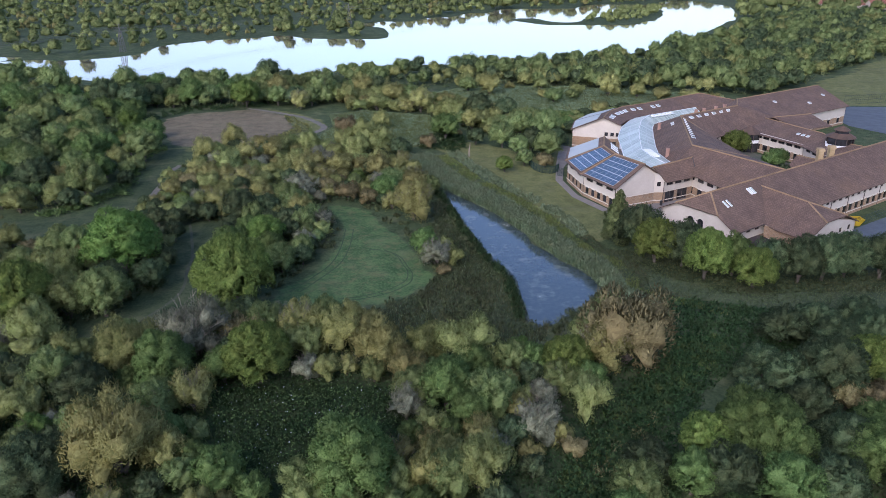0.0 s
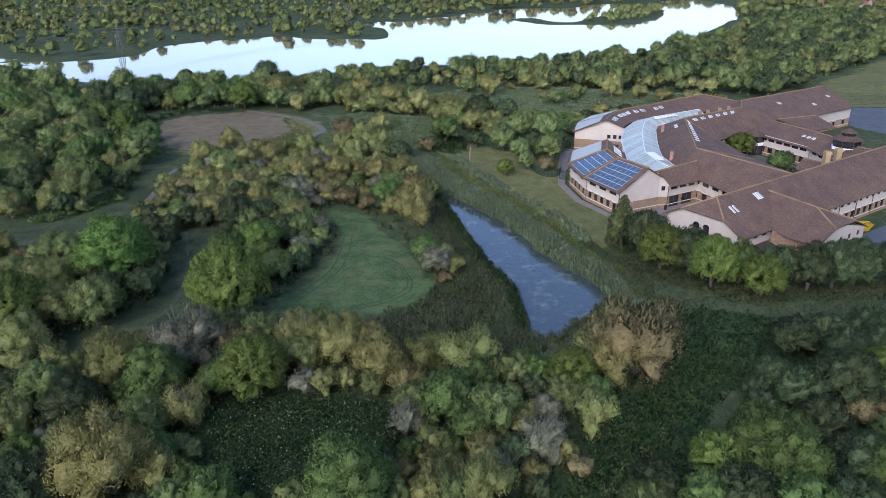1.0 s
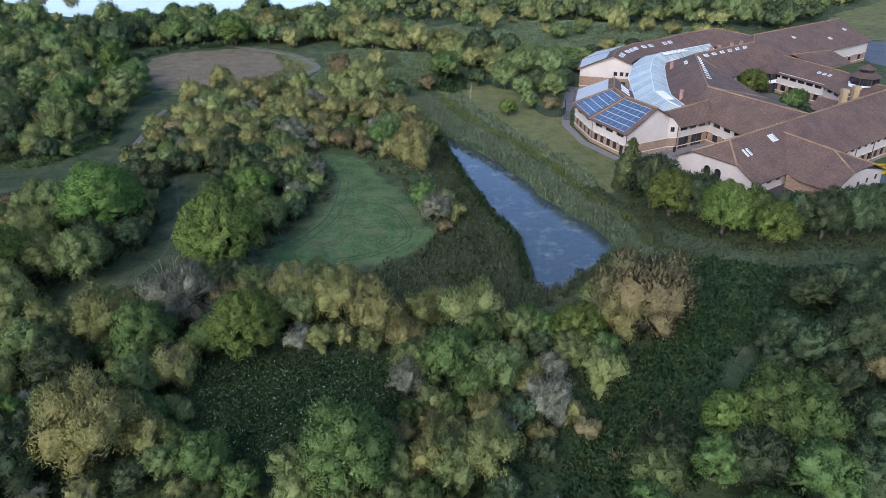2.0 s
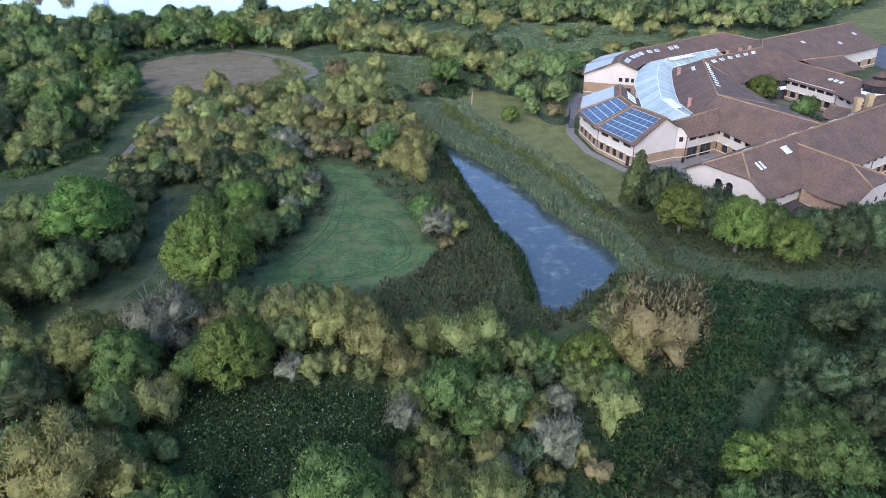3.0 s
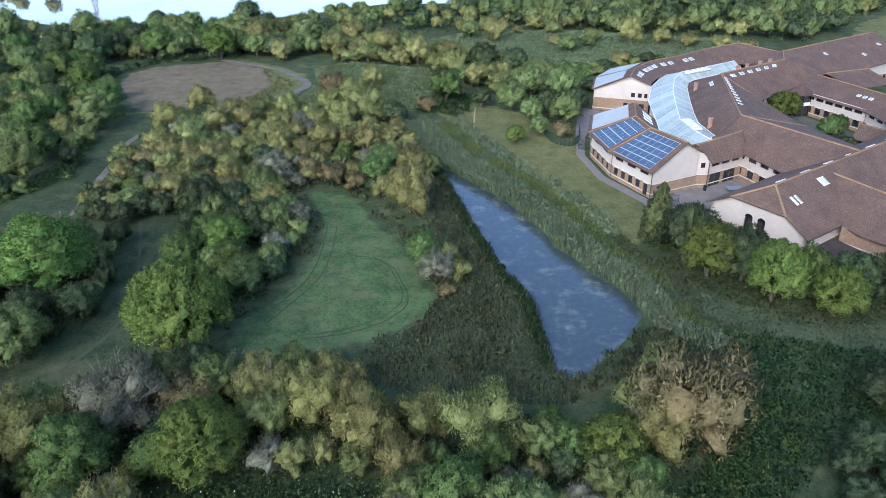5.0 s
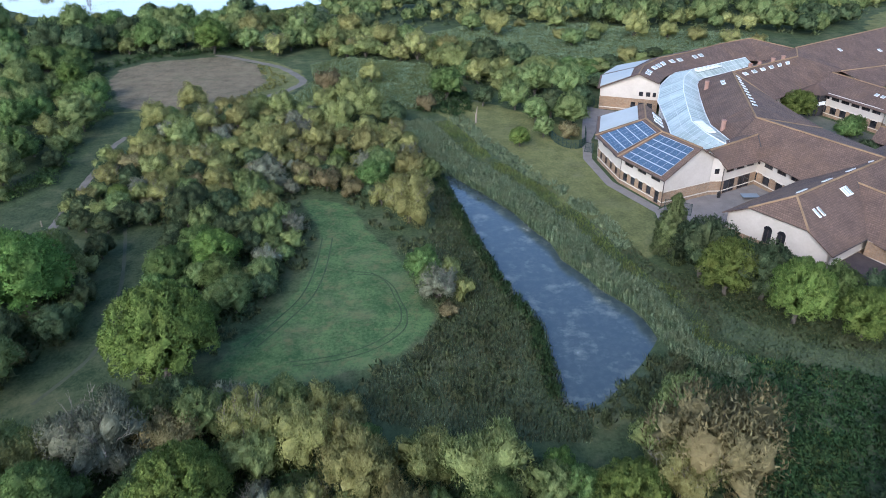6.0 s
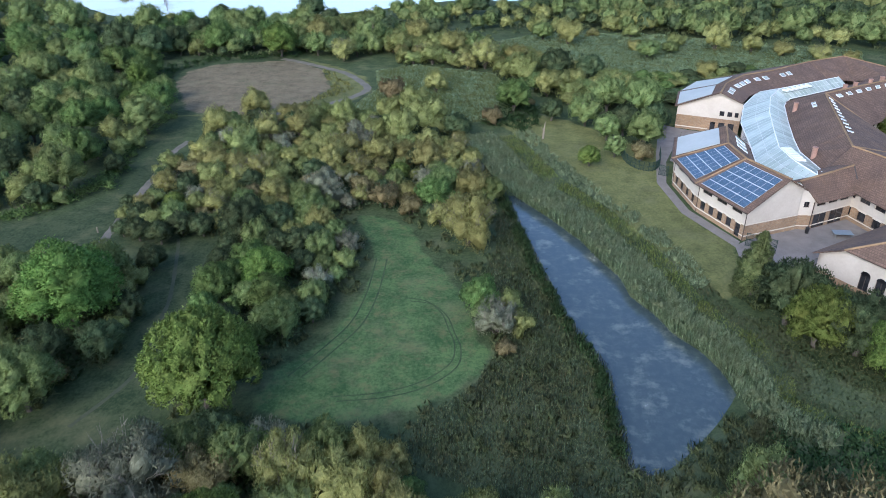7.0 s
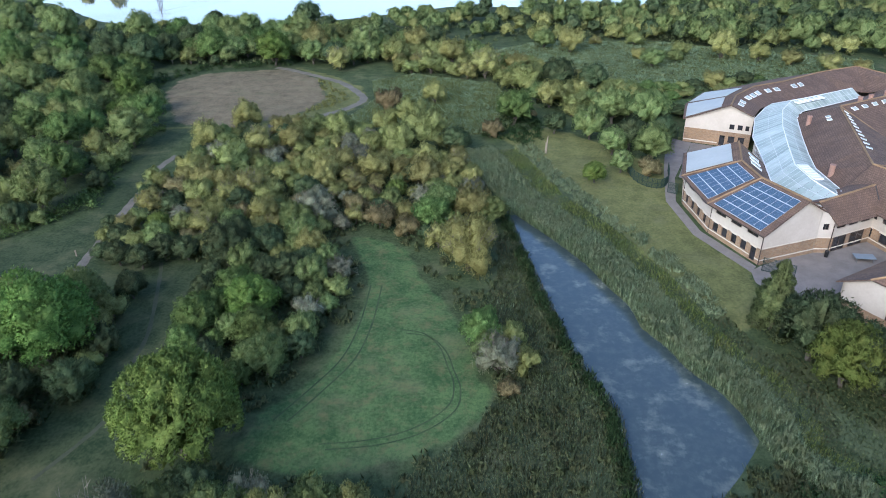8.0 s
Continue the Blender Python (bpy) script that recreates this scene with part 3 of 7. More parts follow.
def facade(parent, p0, p1, z1, split=3.2, upper=None, lower=None, bay=2.6, upper_win=True, lower_win=True, margin=0.5, up_w=1.9, low_w=1.5, door=False, low_bay=None):
    """Two storeys: brick below with a stone band, pale render above, windows bay by bay."""
    length = (Vector(p1) - Vector(p0)).length
    n = max(1, int((length - 2 * margin) / bay))
    step = (length - 2 * margin) / n
    lows, ups = [], []
    m = max(1, int((length - 2 * margin) / (low_bay or bay)))
    for k in range(m if lower_win else 0):
        mid = margin + (k + 0.5) * (length - 2 * margin) / m
        if door and k == m - 1:
            lows.append((mid - 0.55, 1.1, BZ + 0.02, BZ + 2.15))
        else:
            lows.append((mid - low_w / 2, low_w, BZ + 0.75, BZ + 2.2))
    for k in range(n):
        mid = margin + (k + 0.5) * step
        if upper_win:
            ups.append((mid - up_w / 2, up_w, z1 - 1.25, z1 - 0.3))
    wall_panel(parent, p0, p1, 0.3, split + BZ - 0.6, lows, lower or BRICK, "brick_wall")
    wall_panel(parent, p0, p1, split + BZ - 0.6, z1, ups, upper or RENDER_WALL, "render_wall")
    for h in lows:
        window_in(parent, p0, p1, *h, panes=1, name="door" if h[3] - h[2] > 1.9 else "window")
    for h in ups:
        window_in(parent, p0, p1, *h, panes=2)
    d = (Vector(p1) - Vector(p0)).normalized()
    out = Vector((d.y, -d.x))
    a = Vector((p0[0], p0[1], 0)) + Vector((out.x, out.y, 0)) * 0.05
    d3, b3 = Vector((d.x, d.y, 0)), Vector((-out.x, -out.y, 0))
    for z in (BZ + 0.55, split + BZ - 0.75):
        bm = bmesh.new()
        if z < 2:
            xs = [0.0] + [v for h in lows if h[2] < z for v in (h[0], h[0] + h[1])] + [length]
        else:
            xs = [0.0, length]
        for x0, x1 in zip(xs[::2], xs[1::2]):
            add_box(bm, a + d3 * x0 + Vector((0, 0, z)), d3 * (x1 - x0), b3 * 0.1, (0, 0, 0.16))
        part("stone_band", bm, STONE_BAND, parent, "pale stone band")
    for h in lows:
        bm = bmesh.new()
        o = a + d3 * (h[0] - 0.12) + Vector((0, 0, h[3]))
        add_box(bm, o, d3 * (h[1] + 0.24), b3 * 0.1, (0, 0, 0.18))
        part("lintel", bm, STONE_BAND, parent, "pale stone lintel")


def downpipe(parent, p, z1):
    bm = bmesh.new()
    add_tube(bm, (p[0], p[1], BZ), (p[0], p[1], z1), 0.07, 0.07, 6)
    part("downpipe", bm, FRAME_M, parent, "dark brown downpipe")


def gable(parent, p0, p1, top, z0, z_l, z_r, mat, thick=0.3):
    """An upright gable wall between p0 and p1: from z0 up to the roof's line through top (x, y, z)."""
    a, b, t = Vector((*p0, 0)), Vector((*p1, 0)), Vector(top)
    d = (b - a).normalized()
    back = Vector((-d.y, d.x, 0)) * thick
    s = (Vector((t.x, t.y, 0)) - a).dot(d)
    pts = [a + Vector((0, 0, z0)), b + Vector((0, 0, z0)), b + Vector((0, 0, z_r)), a + d * s + Vector((0, 0, t.z)), a + Vector((0, 0, z_l))]
    bm = bmesh.new()
    f1 = [bm.verts.new(p) for p in pts]
    f2 = [bm.verts.new(p + back) for p in pts]
    bm.faces.new(f1)
    bm.faces.new(f2[::-1])
    for i in range(5):
        bm.faces.new((f1[i], f2[i], f2[(i + 1) % 5], f1[(i + 1) % 5]))
    bmesh.ops.recalc_face_normals(bm, faces=bm.faces)
    part("gable_wall", bm, mat, parent, "cream rendered gable")


def lerp(a, b, k):
    return Vector(a) + (Vector(b) - Vector(a)) * k


def on_slope(a, b, c, d, u, v, lift=0.0):
    """A place on a roof slope with eave a-b and ridge d-c: u along, v up."""
    p = lerp(lerp(a, b, u), lerp(d, c, u), v)
    n = (Vector(b) - Vector(a)).cross(Vector(d) - Vector(a)).normalized()
    return p + (n if n.z > 0 else -n) * lift


def quad_on(parent, name, quad, u0, u1, v0, v1, mat, lift=0.06, thick=0.05, label=""):
    a, b, c, d = quad
    pts = [on_slope(a, b, c, d, u, v, lift) for u, v in ((u0, v0), (u1, v0), (u1, v1), (u0, v1))]
    if (pts[1] - pts[0]).cross(pts[2] - pts[0]).z < 0:
        pts.reverse()
    bm = bmesh.new()
    add_slab(bm, pts, thick)
    return part(name, bm, mat, parent, label)


def skylight(parent, quad, u, v, w, h):
    """A roof light: a pale kerb with a pane in it, w along and h up the slope, in metres."""
    a, b, c, d = [Vector(q) for q in quad]
    du, dv = w / (b - a).length, h / (d - a).length
    kerb = quad_on(parent, "roof_light", quad, u, u + du, v, v + dv, WHITE_M, 0.12, 0.12, "white framed roof light")
    quad_on(kerb, "pane", quad, u + du * 0.12, u + du * 0.88, v + dv * 0.08, v + dv * 0.92, ATRIUM, 0.14, 0.03)


BAR_M = plain("white_glazing_bar", (0.55, 0.58, 0.57), (0.64, 0.66, 0.65), 6, 0.45, 0)
RAIL_M = plain("aluminium_rail", (0.42, 0.46, 0.50), (0.52, 0.56, 0.60), 5, 0.4, 0)
PANEL_EDGE = plain("anodised_panel_edge", (0.30, 0.34, 0.40), (0.38, 0.42, 0.48), 5, 0.4, 0)


def solar_array(name, quad, u0, u1, v0, v1, cols, rows, label):
    """Framed photovoltaic panels in rows on a slope."""
    array = thing(name, label, "solar panels")
    for j in range(rows + 1):
        y = v0 + (v1 - v0) * j / rows
        quad_on(array, "mounting_rail", quad, u0, u1, y - 0.002, y + 0.002, RAIL_M, 0.17, 0.08, "white mounting rail")
    for i in range(cols):
        for j in range(rows):
            x0, x1 = u0 + (u1 - u0) * (i + 0.02) / cols, u0 + (u1 - u0) * (i + 0.98) / cols
            y0, y1 = v0 + (v1 - v0) * (j + 0.02) / rows, v0 + (v1 - v0) * (j + 0.98) / rows
            fr = quad_on(array, "panel_frame", quad, x0, x1, y0, y1, PANEL_EDGE, 0.15, 0.05)
            ex, ey = (x1 - x0) * 0.012, (y1 - y0) * 0.035
            quad_on(fr, "cell_face", quad, x0 + ex, x1 - ex, y0 + ey, y1 - ey, CELLS, 0.16, 0.02)
    return array


# the fan-shaped classroom block with the solar panels
EZ, RZ, IZ = 5.2, 9.6, 7.6
fan = thing("school_block", "two-storey fan-shaped brick and cream classroom block with brown roof", "school building")
FAN = [((27.4, 170.1, EZ), (34.6, 164.4, RZ), (38.1, 161.7, 7.1)),
       ((25.2, 159.4, EZ), (32.9, 155.5, RZ), (37.0, 153.4, 7.1)),
       ((27.0, 148.6, EZ), (34.0, 148.7, RZ), (38.4, 148.8, 7.1)),
       ((32.2, 138.0, EZ), (38.3, 140.9, RZ), (41.9, 142.6, 7.2))]
roof_run(fan, FAN)
for a, b in zip(FAN, FAN[1:]):
    gutter(fan, a[0], b[0])
for st in FAN[1:3]:
    hip_tile(fan, st[0], st[1])


def inset(st, out=0.7):
    """The foot of the outer wall under an eave."""
    o, r = Vector(st[0]), Vector(st[1])
    k = Vector((r.x - o.x, r.y - o.y, 0)).normalized()
    return (o.x + k.x * out, o.y + k.y * out)


feet = [inset(s) for s in FAN]
feet[3] = (feet[3][0] - 0.25, feet[3][1] + 0.5)
for n, (a, b) in enumerate(zip(feet, feet[1:])):
    facade(fan, a, b, EZ + 0.25, 3.1, bay=3.3, up_w=2.2, low_bay=1.95, low_w=1.15, door=(n == 2))
    downpipe(fan, lerp((*a, 0), (*b, 0), 0.02), EZ)
downpipe(fan, (feet[3][0] - 0.1, feet[3][1] - 0.1), EZ)
g0, g1 = feet[3], (41.2, 143.2)
facade(fan, g0, g1, 5.3, 3.1, bay=3.0, upper_win=False, lower_win=False)
gable(fan, g0, g1, (38.1, 141.5, RZ - 0.2), 5.3, 5.3, IZ - 0.2, RENDER_WALL)
for s, w, lo, hi in ((6.6, 0.9, BZ + 0.1, BZ + 2.15), (7.8, 0.8, 1.3, 2.7), (8.8, 0.8, 1.3, 2.7)):
    window_in(fan, lerp((*g0, 0), (*g1, 0), 0.0)[:2], g1, s - 1.2, w, lo, hi, 1)
gn0, gn1 = (37.4, 162.4), feet[0]
facade(fan, gn0, gn1, 5.3, 3.1, bay=3.0, upper_win=False, lower_win=False)
gable(fan, gn0, gn1, (34.6, 164.6, RZ - 0.2), 5.3, IZ - 0.2, 5.3, RENDER_WALL)
facade(fan, (41.2, 143.2), (37.4, 149.0), IZ - 0.1, 3.1, lower_win=False, upper_win=False)
facade(fan, (37.4, 149.0), (36.0, 154.2), IZ - 0.1, 3.1, lower_win=False, upper_win=False)
facade(fan, (36.0, 154.2), (37.4, 162.4), IZ - 0.1, 3.1, lower_win=False, upper_win=False)
slope = [(FAN[k][0], FAN[k + 1][0], FAN[k + 1][1], FAN[k][1]) for k in range(3)]
quad_on(fan, "roof_sheet", slope[0], 0.06, 0.93, 0.08, 0.86, SHEET, 0.14, 0.08, "pale translucent roof sheet")
solar_array("solar_array", slope[1], 0.10, 0.92, 0.07, 0.90, 6, 5, "blue solar panels in white frames on the tiled roof")
solar_array("solar_array", slope[2], 0.07, 0.90, 0.07, 0.90, 6, 5, "blue solar panels in white frames on the tiled roof")
inner = [(FAN[k][2], FAN[k + 1][2], FAN[k + 1][1], FAN[k][1]) for k in range(3)]
for k in range(3):
    skylight(fan, inner[0], 0.2 + 0.22 * k, 0.25, 1.0, 2.0)

# the northern block, its gable towards the pond
north = thing("school_block", "cream and brick classroom wing with pale sheets on its roof", "school building")
NZ = 9.2
NORTH = [((30.8, 189.9, EZ), (38.6, 186.6, NZ), (42.8, 185.4, 7.4)),
         ((33.2, 200.5, EZ), (41.2, 193.6, NZ), (45.6, 191.0, 7.4)),
         ((38.6, 209.5, EZ), (46.4, 200.6, NZ), (49.6, 196.0, 7.2)),
         ((47.5, 215.5, EZ), (53.6, 205.2, NZ), (56.5, 200.6, 7.0)),
         ((58.5, 223.5, EZ), (64.0, 214.0, NZ), (66.8, 208.2, 6.8)),
         ((72.0, 231.0, EZ), (72.8, 217.6, NZ + 0.6), (72.0, 207.0, 6.8)),
         ((88.0, 224.0, EZ), (79.4, 206.0, NZ + 0.6), (76.5, 202.0, 9.0))]
roof_run(north, NORTH)
nf = [inset(s) for s in NORTH]
nf[0] = (nf[0][0], nf[0][1] + 0.5)
n0, n1 = nf[0], (43.2, 186.2)
wins = [(8.3, 0.9, 4.1, 5.1), (9.8, 0.9, 4.1, 5.1), (11.2, 0.7, 4.1, 5.1)]
lows = [(6.8, 1.0, BZ + 0.05, BZ + 2.1), (8.4, 1.2, 1.3, 2.7), (10.2, 1.2, 1.3, 2.7)]
wall_panel(north, n0, n1, 0.3, 3.5, lows, BRICK, "brick_wall")
wall_panel(north, n0, n1, 3.5, 5.3, wins, RENDER_WALL, "render_wall")
gable(north, n0, n1, (38.7, 187.4, NZ - 0.15), 5.3, 5.3, 7.1, RENDER_WALL)
for h in wins + lows:
    window_in(north, n0, n1, *h, panes=1)
bm = bmesh.new()
dn = (Vector((*n1, 0)) - Vector((*n0, 0))).normalized()
add_box(bm, Vector((*n0, 1.0)) + Vector((dn.y, -dn.x, 0)) * 0.05, dn * 6.5, Vector((-dn.y, dn.x, 0)) * 0.1, (0, 0, 0.2))
part("stone_band", bm, STONE_BAND, north, "pale stone band")
for a, b in zip(nf[1:], nf):
    facade(north, a, b, EZ + 0.2, 3.1, bay=3.2)
nslope = [(NORTH[k][0], NORTH[k + 1][0], NORTH[k + 1][1], NORTH[k][1]) for k in range(4)]
quad_on(north, "roof_sheet", nslope[0], 0.06, 0.93, 0.06, 0.80, SHEET, 0.14, 0.08, "pale translucent roof sheet")
quad_on(north, "roof_sheet", nslope[1], 0.06, 0.93, 0.06, 0.80, SHEET, 0.14, 0.08, "pale translucent roof sheet")
ninner = [(NORTH[k][2], NORTH[k + 1][2], NORTH[k + 1][1], NORTH[k][1]) for k in range(4)]
for q, us in ((0, (0.3, 0.6)), (1, (0.1, 0.4, 0.7)), (2, (0.15, 0.45)), (3, (0.05, 0.22))):
    for u in us:
        skylight(north, ninner[q], u, 0.55, 1.3, 1.1)

# the glazed street between the blocks
atrium = thing("glass_atrium", "curved glazed street roof of pale frosted panes in white bars", "glass roof")
GLZ = [((41.6, 144.6, 7.2), (44.2, 147.0, 8.0), (47.6, 152.0, 6.2)),
       ((38.6, 149.2, 7.1), (42.4, 152.2, 8.2), (47.2, 155.5, 6.2)),
       ((37.2, 153.8, 7.1), (41.8, 158.2, 8.2), (46.6, 162.0, 6.2)),
       ((38.4, 162.0, 7.0), (43.4, 166.8, 8.2), (47.6, 168.5, 6.2)),
       ((40.2, 175.5, 6.6), (45.6, 177.5, 8.2), (49.6, 178.5, 6.2)),
       ((43.4, 186.4, 6.8), (48.6, 187.8, 8.2), (52.0, 189.0, 6.2)),
       ((48.0, 194.5, 7.2), (52.0, 194.0, 8.2), (54.2, 193.0, 6.4)),
       ((57.5, 201.0, 7.0), (59.4, 199.6, 8.0), (61.0, 198.0, 6.4)),
       ((66.8, 208.0, 6.8), (68.2, 206.4, 7.8), (69.6, 204.4, 6.4))]
for a, b in zip(GLZ, GLZ[1:]):
    run = (Vector(b[1]) - Vector(a[1])).length
    n = max(3, int(run / 1.15))
    for side in (0, 2):
        for k in range(n):
            q = [lerp(a[side], b[side], (k + 0.05) / n), lerp(a[side], b[side], (k + 0.95) / n), lerp(a[1], b[1], (k + 0.95) / n), lerp(a[1], b[1], (k + 0.05) / n)]
            if (q[1] - q[0]).cross(q[2] - q[0]).z < 0:
                q.reverse()
            bm = bmesh.new()
            add_slab(bm, q, 0.03)
            part("pane", bm, ATRIUM, atrium)
        for k in range(0, n + 1):
            p, r = lerp(a[side], b[side], k / n), lerp(a[1], b[1], k / n)
            bm = bmesh.new()
            add_tube(bm, p, r, 0.03, 0.03, 4)
            part("glazing_bar", bm, BAR_M, atrium, "white glazing bar")
        bm = bmesh.new()
        add_tube(bm, lerp(a[side], a[1], 0.5), lerp(b[side], b[1], 0.5), 0.04, 0.04, 4)
        part("glazing_bar", bm, BAR_M, atrium, "white glazing bar")
        bm = bmesh.new()
        add_tube(bm, a[side], b[side], 0.1, 0.1, 5)
        part("edge_gutter", bm, WHITE_M, atrium, "white edge gutter")
    bm = bmesh.new()
    add_tube(bm, a[1], b[1], 0.09, 0.09, 5)
    part("ridge_bar", bm, WHITE_M, atrium, "white ridge bar")
for k, n in ((2, 6), (6, 6)):
    for j in range(n):
        a, b = GLZ[k], GLZ[k + 1] if k == 6 else GLZ[k - 1]
        p = lerp(lerp(a[1], b[1], (j + 0.5) / n), lerp(a[2], b[2], (j + 0.5) / n), 0.25)
        bm = bmesh.new()
        d = (Vector(b[1]) - Vector(a[1])).normalized()
        s = Vector((-d.y, d.x, 0))
        add_box(bm, p - d * 0.35 - s * 0.9 + Vector((0, 0, 0.05)), d * 0.75, s * 1.8, (0, 0, 0.28))
        part("roof_vent", bm, WHITE_M, atrium, "raised white roof vent")
a = GLZ[0]
for k in range(5):
    bm = bmesh.new()
    p = lerp(a[0], a[2], (k + 0.5) / 5)
    add_box(bm, (p.x - 0.05, p.y - 0.05, 5.2), (0.1, 0, 0), (0, 0.1, 0), (0, 0, 8.0 - 5.2 - abs(k - 2) * 0.45))
    part("mullion", bm, WHITE_M, atrium, "white end mullion")
bm = bmesh.new()
end = [bm.verts.new(p) for p in (Vector(a[0]) - Vector((0, 0, 2.0)), Vector(a[2]) - Vector((0, 0, 1.0)), Vector(a[2]), Vector(a[1]), Vector(a[0]))]
bm.faces.new(end)
bmesh.ops.solidify(bm, geom=bm.faces[:], thickness=0.04)
part("end_glazing", bm, GLASS, atrium, "dark glazed end gable")
wall_panel(atrium, (44.2, 186.5), (40.8, 176), 0.3, 6.5, [(1, 9, 1.0, 6.0)], RENDER_WALL, "side_wall")
wall_panel(atrium, (40.8, 176), (38.6, 163.5), 0.3, 6.5, [(1, 10, 1.0, 6.0)], RENDER_WALL, "side_wall")
window_in(atrium, (44.2, 186.5), (40.8, 176), 1, 9, 1.0, 6.0, 7, WHITE_M)
window_in(atrium, (40.8, 176), (38.6, 163.5), 1, 10, 1.0, 6.0, 8, WHITE_M)

# the ring of classrooms round the courtyard
ring = thing("school_block", "brown-tiled classroom ring round a planted courtyard", "school building")
RING = [((55.6, 132.5, EZ), (63.8, 136.3, 9.8), (74.0, 146.0, EZ)),
        ((47.2, 153.4, 5.6), (51.8, 155.3, 9.8), (67.6, 163.0, EZ)),
        ((46.6, 162.4, 5.8), (53.2, 162.3, 9.8), (67.2, 167.0, EZ)),
        ((52.4, 191.8, 6.0), (57.9, 185.6, 9.8), (65.6, 180.5, EZ)),
        ((71.5, 205.0, 6.8), (76.9, 198.9, 9.8), (75.1, 189.3, EZ)),
        ((77.4, 206.6, 9.0), (78.8, 204.4, 10.45), (89.9, 198.5, 6.0))]
roof_run(ring, RING)
for st in (RING[1], RING[3]):
    hip_tile(ring, st[1], st[2])
court_feet = [(74.0, 146.0), (67.9, 163.0), (65.9, 180.5), (75.1, 189.9)]
for a, b in ((court_feet[0], court_feet[1]), (court_feet[1], court_feet[2]), (court_feet[2], court_feet[3])):
    av, bv = Vector(a), Vector(b)
    off = Vector((-(bv - av).y, (bv - av).x)).normalized() * 0.7
    facade(ring, av + off, bv + off, EZ + 0.02, 3.1, bay=2.6)
facade(ring, (48.4, 152.6), (56.2, 133.0), EZ + 0.3, 3.1, bay=2.6, lower_win=True)
for u in range(10):
    skylight(ring, (RING[2][2], RING[3][2], RING[3][1], RING[2][1]), 0.03 + u * 0.095, 0.87, 0.4, 1.3)
for u in range(6):
    skylight(ring, (RING[3][2], RING[4][2], RING[4][1], RING[3][1]), 0.08 + u * 0.14, 0.82, 0.8, 0.9)
west = (RING[2][0], RING[3][0], RING[3][1], RING[2][1])
skylight(ring, west, 0.72, 0.62, 1.2, 0.8)
skylight(ring, west, 0.79, 0.62, 1.2, 0.8)
sw = (RING[0][0], RING[1][0], RING[1][1], RING[0][1])
skylight(ring, sw, 0.62, 0.5, 1.1, 1.2)
skylight(ring, sw, 0.70, 0.5, 1.1, 1.2)

# the link over the yard's passage
link = thing("school_block", "cream first-floor link with brown roof, dark panels below for a shaded passage", "school building")
LINK = [((43.6, 142.7, EZ), (41.0, 144.6, 7.9), (39.0, 147.2, 6.6)), ((51.0, 147.0, EZ), (50.6, 150.6, 8.4), (49.2, 154.0, 7.0))]
roof_run(link, LINK)
valley(link, LINK[1][1], LINK[1][0])
facade(link, (43.2, 143.4), (50.4, 147.8), EZ + 0.25, 3.1, bay=2.4, lower_win=False)
facade(link, (41.2, 143.3), (43.2, 143.4), EZ + 0.25, 3.1, lower_win=False, bay=1.6, margin=0.2, up_w=0.8)
# dark glazed panels on the closed wall stand for the passage's shade
for k, (s, w) in enumerate(((0.7, 2.6), (4.2, 2.8))):
    window_in(link, (43.2, 143.2), (50.4, 147.6), s, w, BZ + 0.05, 2.9, 2, name="dark_opening")
gable(link, (41.2, 143.3), (43.3, 143.45), (41.35, 143.3, 7.45), 5.44, 7.4, 5.44, RENDER_WALL)
downpipe(link, (43.2, 143.2), EZ)

# the hall behind the courtyard
hall = thing("school_block", "large hall with long brown tiled roof and cream wall panels", "school building")
hd = Vector((0.822, 0.569))
hn = Vector((0.569, -0.822))
h0 = Vector((78.6, 204.4))


def hp(u, v, z):
    p = h0 + hd * u + hn * v
    return (p.x, p.y, z)


HALL = [(hp(-1, -10, 6.0), hp(0, 0, 10.5), hp(0, 11.3, 6.0)), (hp(37, -11, 6.0), hp(40, 0, 10.5), hp(39, 11.3, 6.0))]
roof_run(hall, HALL)
facade(hall, hp(2, 10.6, 0)[:2], hp(38.4, 10.6, 0)[:2], 6.2, 3.2, bay=4.5, upper_win=False)
facade(hall, hp(38.4, 10.6, 0)[:2], hp(38.4, -10, 0)[:2], 6.2, 3.2, bay=4.5, upper_win=False)
gable(hall, hp(38.4, 10.6, 0)[:2], hp(38.4, -10, 0)[:2], hp(38.4, 0, 10.2), 6.2, 6.2, 6.2, RENDER_WALL)
facade(hall, hp(38.4, -10, 0)[:2], hp(0, -10, 0)[:2], 6.2, 3.2, bay=4.5, upper_win=False)
hs = (HALL[0][2], HALL[1][2], HALL[1][1], HALL[0][1])
for u, v in ((0.30, 0.62), (0.62, 0.35), (0.88, 0.55)):
    skylight(hall, hs, u, v, 1.0, 1.0)

